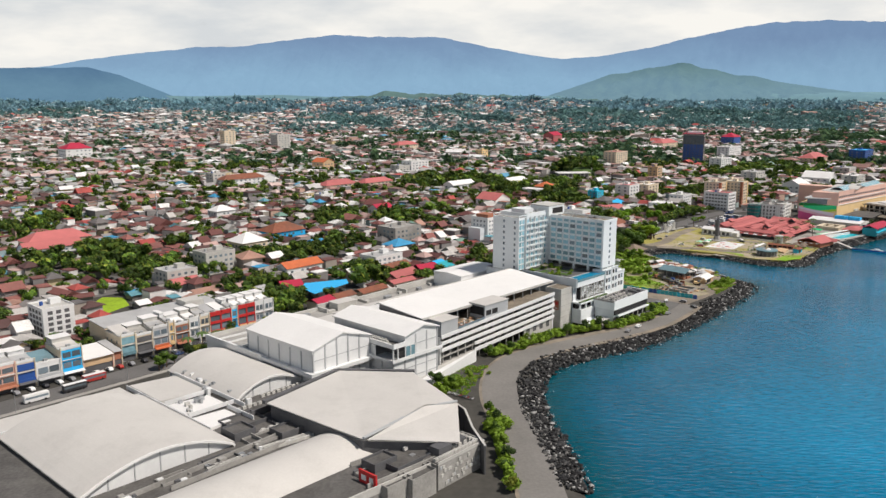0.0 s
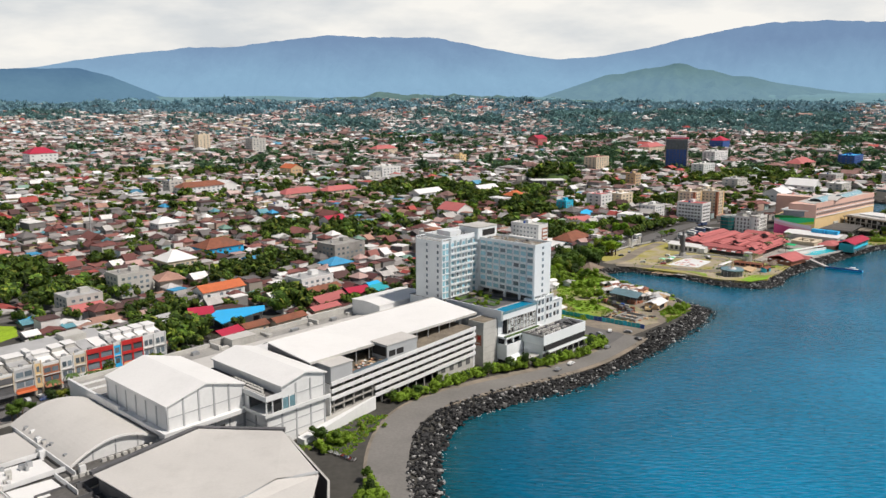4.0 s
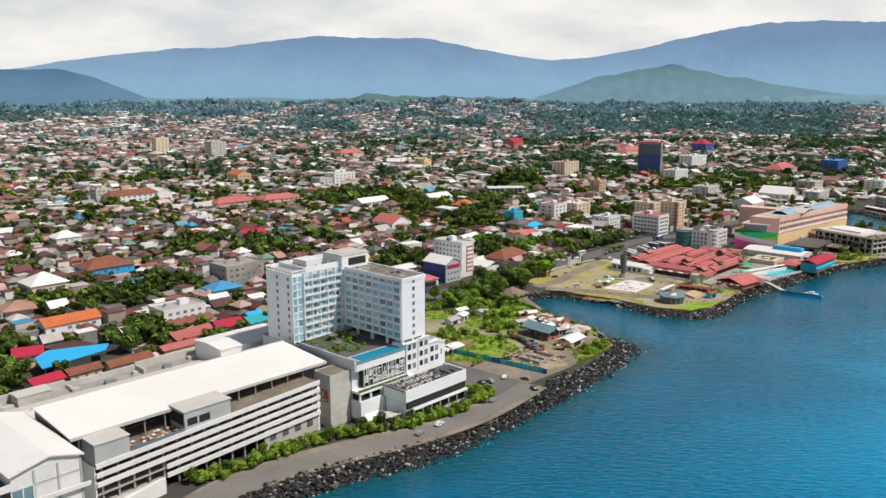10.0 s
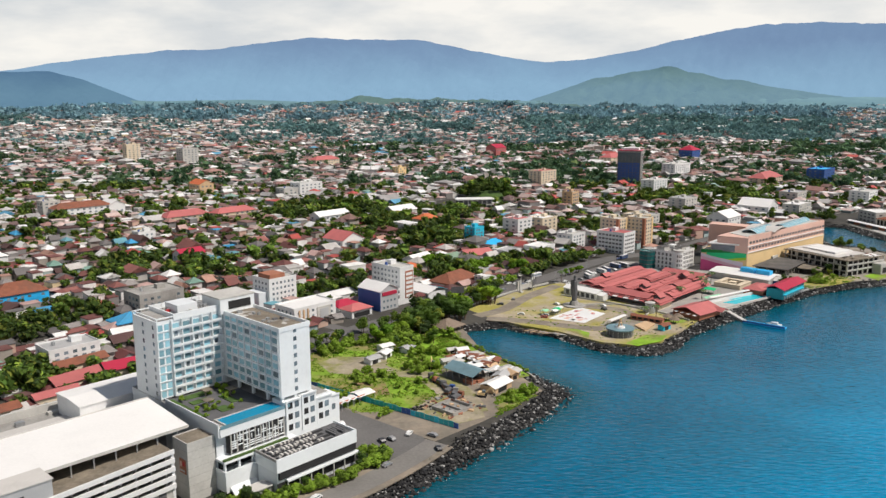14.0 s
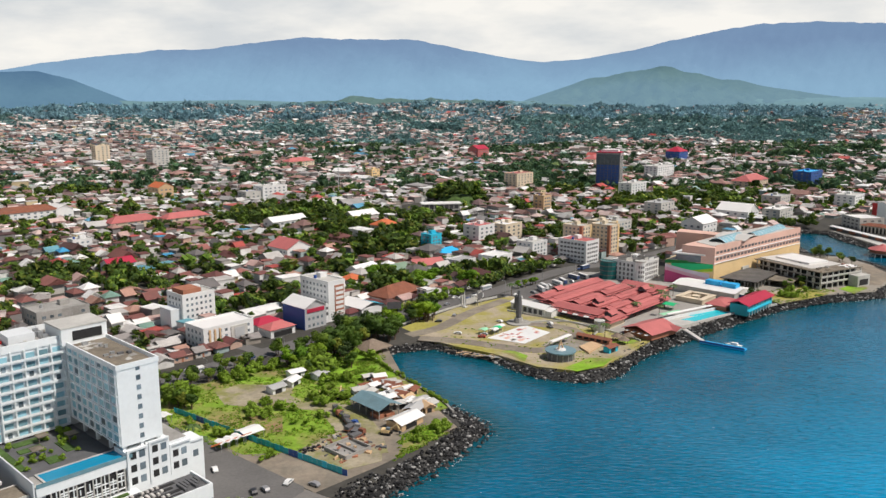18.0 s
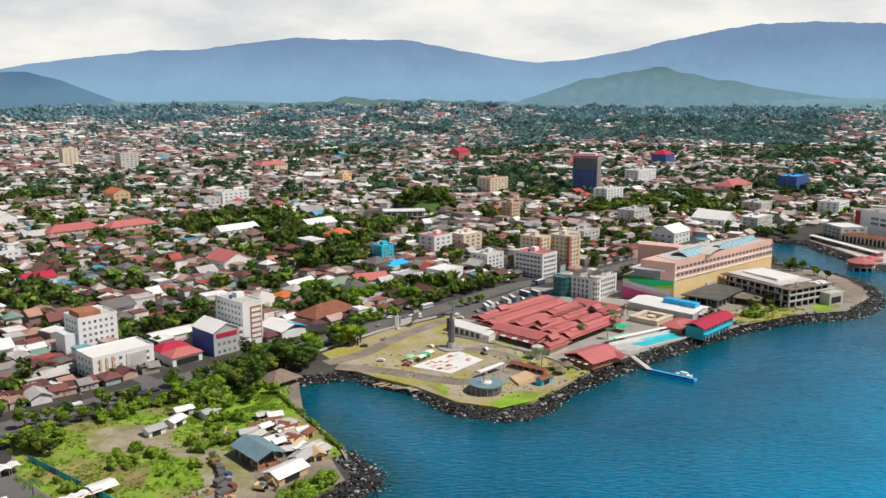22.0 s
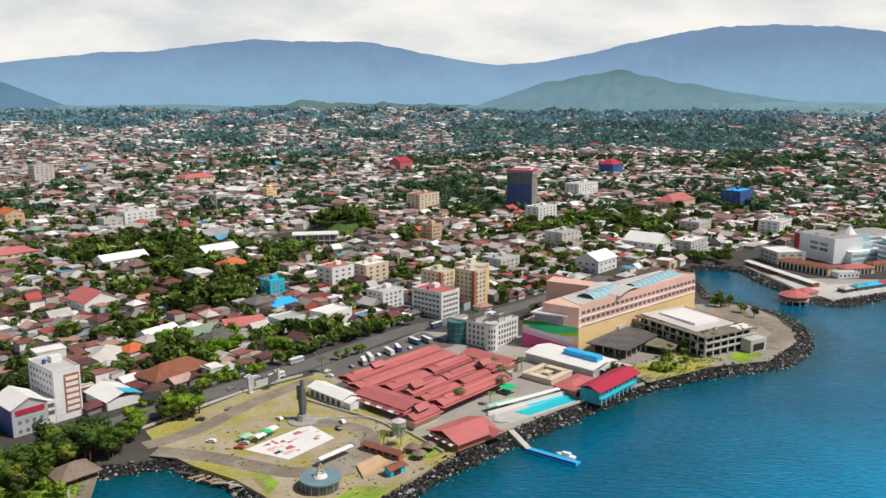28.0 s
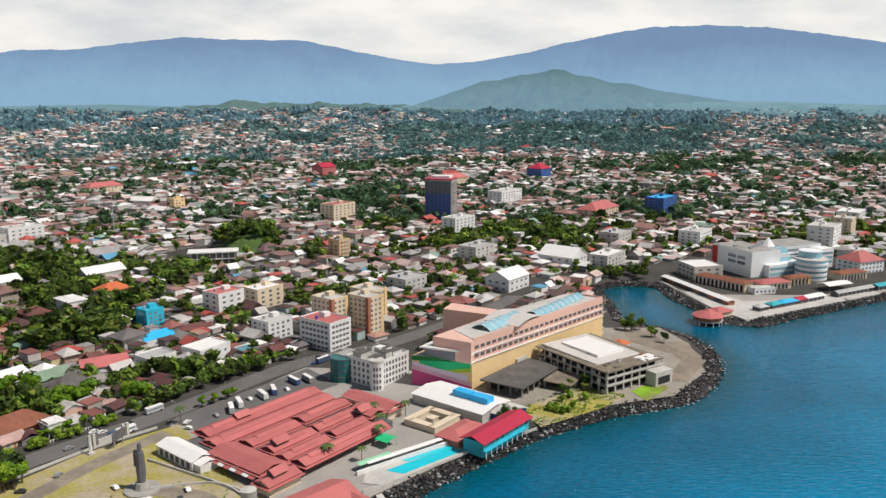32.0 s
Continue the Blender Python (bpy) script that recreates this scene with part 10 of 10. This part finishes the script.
# hedge and trees by the shore road
for u, v, n_, su, sv, kind, size in (
        (152, -16, 8, 5, 6, SHRUBS, 1.1),
        (-12, -15, 13, 7, 4, SHRUBS, 1.15), (2, -14, 9, 12, 4, SHRUBS, 0.6), (-14, -14, 3, 5, 4, TREES, 0.6), (-30, -54, 10, 6, 4, SHRUBS, 1.3),
        (110, 20, 26, 10, 11, SHRUBS, 0.6),
        (290, 88, 30, 18, 8, TREES, 1.35), (276, 80, 10, 10, 5, TREES, 1.1), (258, 66, 12, 12, 8, TREES, 0.7), (268, 92, 12, 12, 8, TREES, 0.9), (312, 82, 10, 8, 6, TREES, 1.0), (347, 97, 12, 8, 4, TREES, 1.15), (378, 119.5, 34, 34, 1.4, SHRUBS, 1.4), (88, 146, 12, 12, 7, TREES, 1.3), (150, 121, 18, 40, 3, TREES, 1.0), (-30, 150, 14, 40, 5, TREES, 1.3), (16, 134, 16, 9, 9, TREES, 1.3), (8, 120, 6, 5, 5, TREES, 1.1), (98, 152, 12, 10, 12, TREES, 1.4), (440, 121, 10, 20, 3, TREES, 1.0), (500, 122, 14, 30, 3, TREES, 1.0),
        (262, 72, 20, 20, 12, SHRUBS, 1.8), (236, 86, 14, 24, 5, SHRUBS, 1.6), (186, 84, 12, 10, 7, SHRUBS, 1.7), (232, 36, 10, 8, 7, SHRUBS, 1.3), (180, 30, 9, 3, 26, SHRUBS, 1.0), (225, 98, 22, 36, 6, TREES, 0.8), (206, 44, 10, 10, 8, SHRUBS, 1.2), (214, 20, 8, 10, 6, SHRUBS, 1.0), (236, -20, 14, 10, 4, SHRUBS, 0.9), (246, 52, 8, 8, 8, SHRUBS, 1.3),
        (352, 91, 7, 8, 3, BRIGHT, 1.2), (322, 88, 6, 7, 9, BRIGHT, 1.0), (330, 101, 3, 4, 2, BRIGHT, 0.9), (256, 84, 7, 14, 5, BRIGHT, 0.9), (412, 148, 9, 14, 8, BRIGHT, 1.2), (432, 132, 8, 14, 5, BRIGHT, 1.2), (392, 126, 10, 18, 1.6, BRIGHT, 0.55), (394, 160, 5, 8, 8, TREES, 1.2), (358, 164, 8, 14, 8, TREES, 1.2), (400, 184, 6, 6, 6, BRIGHT, 1.2), (470, 128, 10, 24, 6, TREES, 1.0), (450, 101, 6, 18, 1.5, BRIGHT, 0.6), (182, 78, 7, 5, 10, TREES, 0.75),
        (-20, 101, 10, 20, 2, TREES, 0.8), (-70, 92, 8, 16, 2, TREES, 0.7),
        (560, -40, 12, 12, 5, SHRUBS, 1.2), (576, -34, 5, 12, 5, TREES, 0.7), (700, -10, 6, 10, 8, TREES, 0.8), (690, -34, 3, 10, 6, TREES, 0.7), (520, -30, 4, 8, 3, TREES, 0.7)):
    for _ in range(n_):
        k += 1
        x, y = uv(u + tr.uniform(-su, su), v + tr.uniform(-sv, sv))
        if kind is TREES and v > 112:
            GROVE.append((x, y, 3.0, size * tr.uniform(0.75, 1.25)))
            continue
        plant(kind, k, x, y, 3.0 if (u, v) != (110, 20) else 25.7, size * tr.uniform(0.75, 1.25))
for u, v in ((386, 2), (392, -2), (430, 92), (442, 8), (452, -2), (470, 4), (480, 12), (488, 24), (500, 14), (160, 30), (164, 24), (168, 36), (-60, 101), (-52, 102), (-44, 103), (250, 84)):
    k += 1
    plant(PALMS, k, *uv(u, v), 3.0, tr.uniform(0.8, 1.1))

HEDGE = [(29, -3), (42, -5.5), (60, -4.5), (74, -7), (87, -10.5), (98, -15), (109, -20.5), (119, -22.5), (130, -24.5), (145, -25), (156, -22)]
for i in range(104):
    q = i / 103 * 10
    a, b = HEDGE[min(9, int(q))], HEDGE[min(9, int(q)) + 1]
    f = q - min(9, int(q))
    k += 1
    plant(SHRUBS if i % 9 else TREES, k, *uv(a[0] + (b[0] - a[0]) * f + tr.uniform(-1, 1), a[1] + (b[1] - a[1]) * f + tr.uniform(-2.3, 2.3)), 3.0, tr.uniform(0.95, 1.5) * (1.0 if i % 9 else 0.5))

for i in range(30):
    q = i / 29
    k += 1
    plant(SHRUBS, k, *uv(float(np.interp(q, [0, 0.4, 1], [263, 270.5, 281])) + tr.uniform(-0.8, 0.4), -4 + 66 * q + tr.uniform(-0.8, 0.8)), 2.9, tr.uniform(0.45, 0.8))

for i in range(12):
    k += 1
    GROVE.append((496 + 4.2 * i + tr.uniform(-2, 2), 983 + tr.uniform(-6, 14), 3.2, tr.uniform(1.0, 1.6)))

for i in range(26):
    q = i / 25
    k += 1
    plant(SHRUBS if i % 4 else TREES, k, *uv(-22 - 42 * q + tr.uniform(-1.5, 1.5), -46 - 42 * q + tr.uniform(-1.5, 1.5)), 3.05, tr.uniform(1.0, 1.5) * (1.0 if i % 4 else 0.5))

# a stand of tall trees in the middle of the town
for i in range(14):
    GROVE.append((188 + tr.uniform(-20, 20), 1178 + tr.uniform(-9, 9), 5.0, tr.uniform(1.8, 2.6)))

mound = (193, 1150)
for i in range(30):
    a, q = tr.uniform(0, 6.28), tr.uniform(0, 1) ** 0.5
    k += 1
    GROVE.append((mound[0] + 42 * q * math.cos(a), mound[1] + 30 * q * math.sin(a), 4 + 16 * (1 - q * q), tr.uniform(1.5, 2.3)))
slab("ground_mound", Geo().tube(mound[0], mound[1], 0, 15, 46, 12, 18), "leafwall", "tree-covered green knoll in the town")
# trees of the town
NEAR_CROWNS = [crown(300 + i, 230, 3.3, 5.2, 0.72, True) for i in range(8)]
FAR_CROWNS = [crown(310 + i, 62, 3.3, 5.2, 1.34, True) for i in range(6)]

TONES = np.array([-0.42, -0.36, -0.3, -0.25, -0.2, -0.1, 0.0, 0.3, 0.6])
gv = np.array(GROVE)
gvr = np.random.RandomState(66)
tagged(new("grove_trees", strewn("grove_trees", NEAR_CROWNS, gvr.randint(0, 8, len(gv)), gv[:, :3] + np.array([0, 0, 1.4]), gvr.uniform(0, 6.28, len(gv)), gv[:, 3:4] * np.array([[1.15, 1.15, 1.2]]), "leaf_far", gvr.choice(TONES, len(gv)))), "broad green tree crowns behind the main road", "trees", "", "stuff")


def far_trees(name, y0, y1, gap, seed, size, shapes, material="leaf_far"):
    r = np.random.RandomState(seed)
    x, y = lots(y0, y1, gap, gap, gap * 0.55, seed)
    ok = wooded(x, y) > r.uniform(0.05, 0.78, len(x))
    x, y = x[ok], y[ok]
    m = len(x)
    sc = size * (r.uniform(0.55, 1.25, m) + 0.6 * (wooded(x, y) > 0.75))[:, None] * np.ones((1, 3))
    sc[:, 2] *= r.uniform(0.8, 1.25, m)
    pos = np.stack([x, y, lie(x, y) + 1.2], -1)
    tagged(new(name, strewn(name, shapes, r.randint(0, len(shapes), m), pos, r.uniform(0, 6.28, m), sc, material, r.choice(TONES * (1.0 if y0 < 1250 else 0.5), m))), "dense green tree crowns between the houses", "trees", "", "stuff")


far_trees("roadside_trees", 250, 760, 8.4, 90, 1.2, NEAR_CROWNS)
far_trees("town_trees", 760, 1250, 8.6, 91, 1.25, FAR_CROWNS)
FARTHER = [crown(320 + i, 26, 3.3, 5.0, 1.95, True) for i in range(5)]
UPPER = [crown(330 + i, 15, 3.4, 4.6, 2.5, True) for i in range(5)]
# leaf colours of these bands carry the haze, more with each one
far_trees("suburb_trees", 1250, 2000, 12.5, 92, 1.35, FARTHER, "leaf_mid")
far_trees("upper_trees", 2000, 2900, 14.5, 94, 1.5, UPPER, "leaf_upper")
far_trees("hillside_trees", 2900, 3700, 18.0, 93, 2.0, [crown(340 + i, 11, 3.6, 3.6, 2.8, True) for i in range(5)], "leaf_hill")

# grass tufts on the open ground
def tuft(seed):
    r = random.Random(seed)
    g = Geo()
    for i in range(7):
        a, h = r.uniform(0, 6.28), r.uniform(0.5, 1.1)
        x, y = r.uniform(-0.5, 0.5), r.uniform(-0.5, 0.5)
        c, s_ = 0.28 * math.cos(a), 0.28 * math.sin(a)
        g.face((x - c, y - s_, 0), (x + c, y + s_, 0), (x + c * 0.6 - s_, y + s_ * 0.6 + c, h))
    return template(g)


TUFTS = [tuft(i) for i in range(6)]
M["tuft"] = mat("grass_tufts", (0.15, 0.2, 0.03), 0.9, 0.4, 0.1, island=[(0.20, 0.34, 0.022, 4), (0.12, 0.25, 0.018, 3), (0.32, 0.31, 0.06, 1.5)], leaf=0.3)
gr = np.random.RandomState(55)
areas = [([uv(174, 16), uv(190, 2), uv(214, 6), uv(230, 22), uv(254, 32), uv(276, 42), uv(294, 70), uv(262, 90), uv(180, 95), uv(170, 62)], 4200), ([uv(236, 46), uv(262, 42), uv(284, 60), uv(288, 74), uv(262, 86), uv(238, 84)], 2600), ([uv(210, -28), uv(242, -26), uv(250, -13), uv(226, -14)], 700), ([uv(326, 66), uv(334, 26), uv(334, -4), uv(350, -22), uv(384, -20), uv(400, -16), uv(404, 10), uv(412, 40), uv(384, 46), uv(350, 70)], 260), ([uv(528, -44), uv(566, -56), uv(590, -60), uv(586, -34), uv(540, -22)], 900), ([uv(-24, -8), uv(12, -2), uv(20, -10), uv(-14, -26)], 600)]
tp = []
for poly, n in areas:
    xs, ys = [p[0] for p in poly], [p[1] for p in poly]
    x, y = gr.uniform(min(xs), max(xs), n * 3), gr.uniform(min(ys), max(ys), n * 3)
    ok = inside(x, y, poly) & (wave(x, y, 26, 57) + 0.5 * wave(x, y, 9, 58) > -0.15) & ~inside(x, y, [uv(203, 79), uv(216, 80), uv(232, 60), uv(219, 47), uv(206, 50), uv(198, 63)]) & ~inside(x, y, [uv(213, 43), uv(221, 28), uv(212, 6), uv(197, 4), uv(190, -2), uv(191, -14), uv(207, -25), uv(224, -6), uv(234, 22), uv(226, 40)]) & ~inside(x, y, [uv(344, 48), uv(350, 18), uv(382, 20), uv(384, 48)])
    tp.append(np.stack([x[ok][:n], y[ok][:n], np.full(len(x[ok][:n]), 3.05)], -1))
tp = np.concatenate(tp)
n = len(tp)
tagged(new("grass", strewn("grass", TUFTS, gr.randint(0, 6, n), tp, gr.uniform(0, 6.28, n), gr.uniform(0.4, 1.1, n)[:, None] * np.array([[1.3, 1.3, 0.6]]), "tuft")), "rank green and yellow grass tufts on open ground", "grass", "", "stuff")
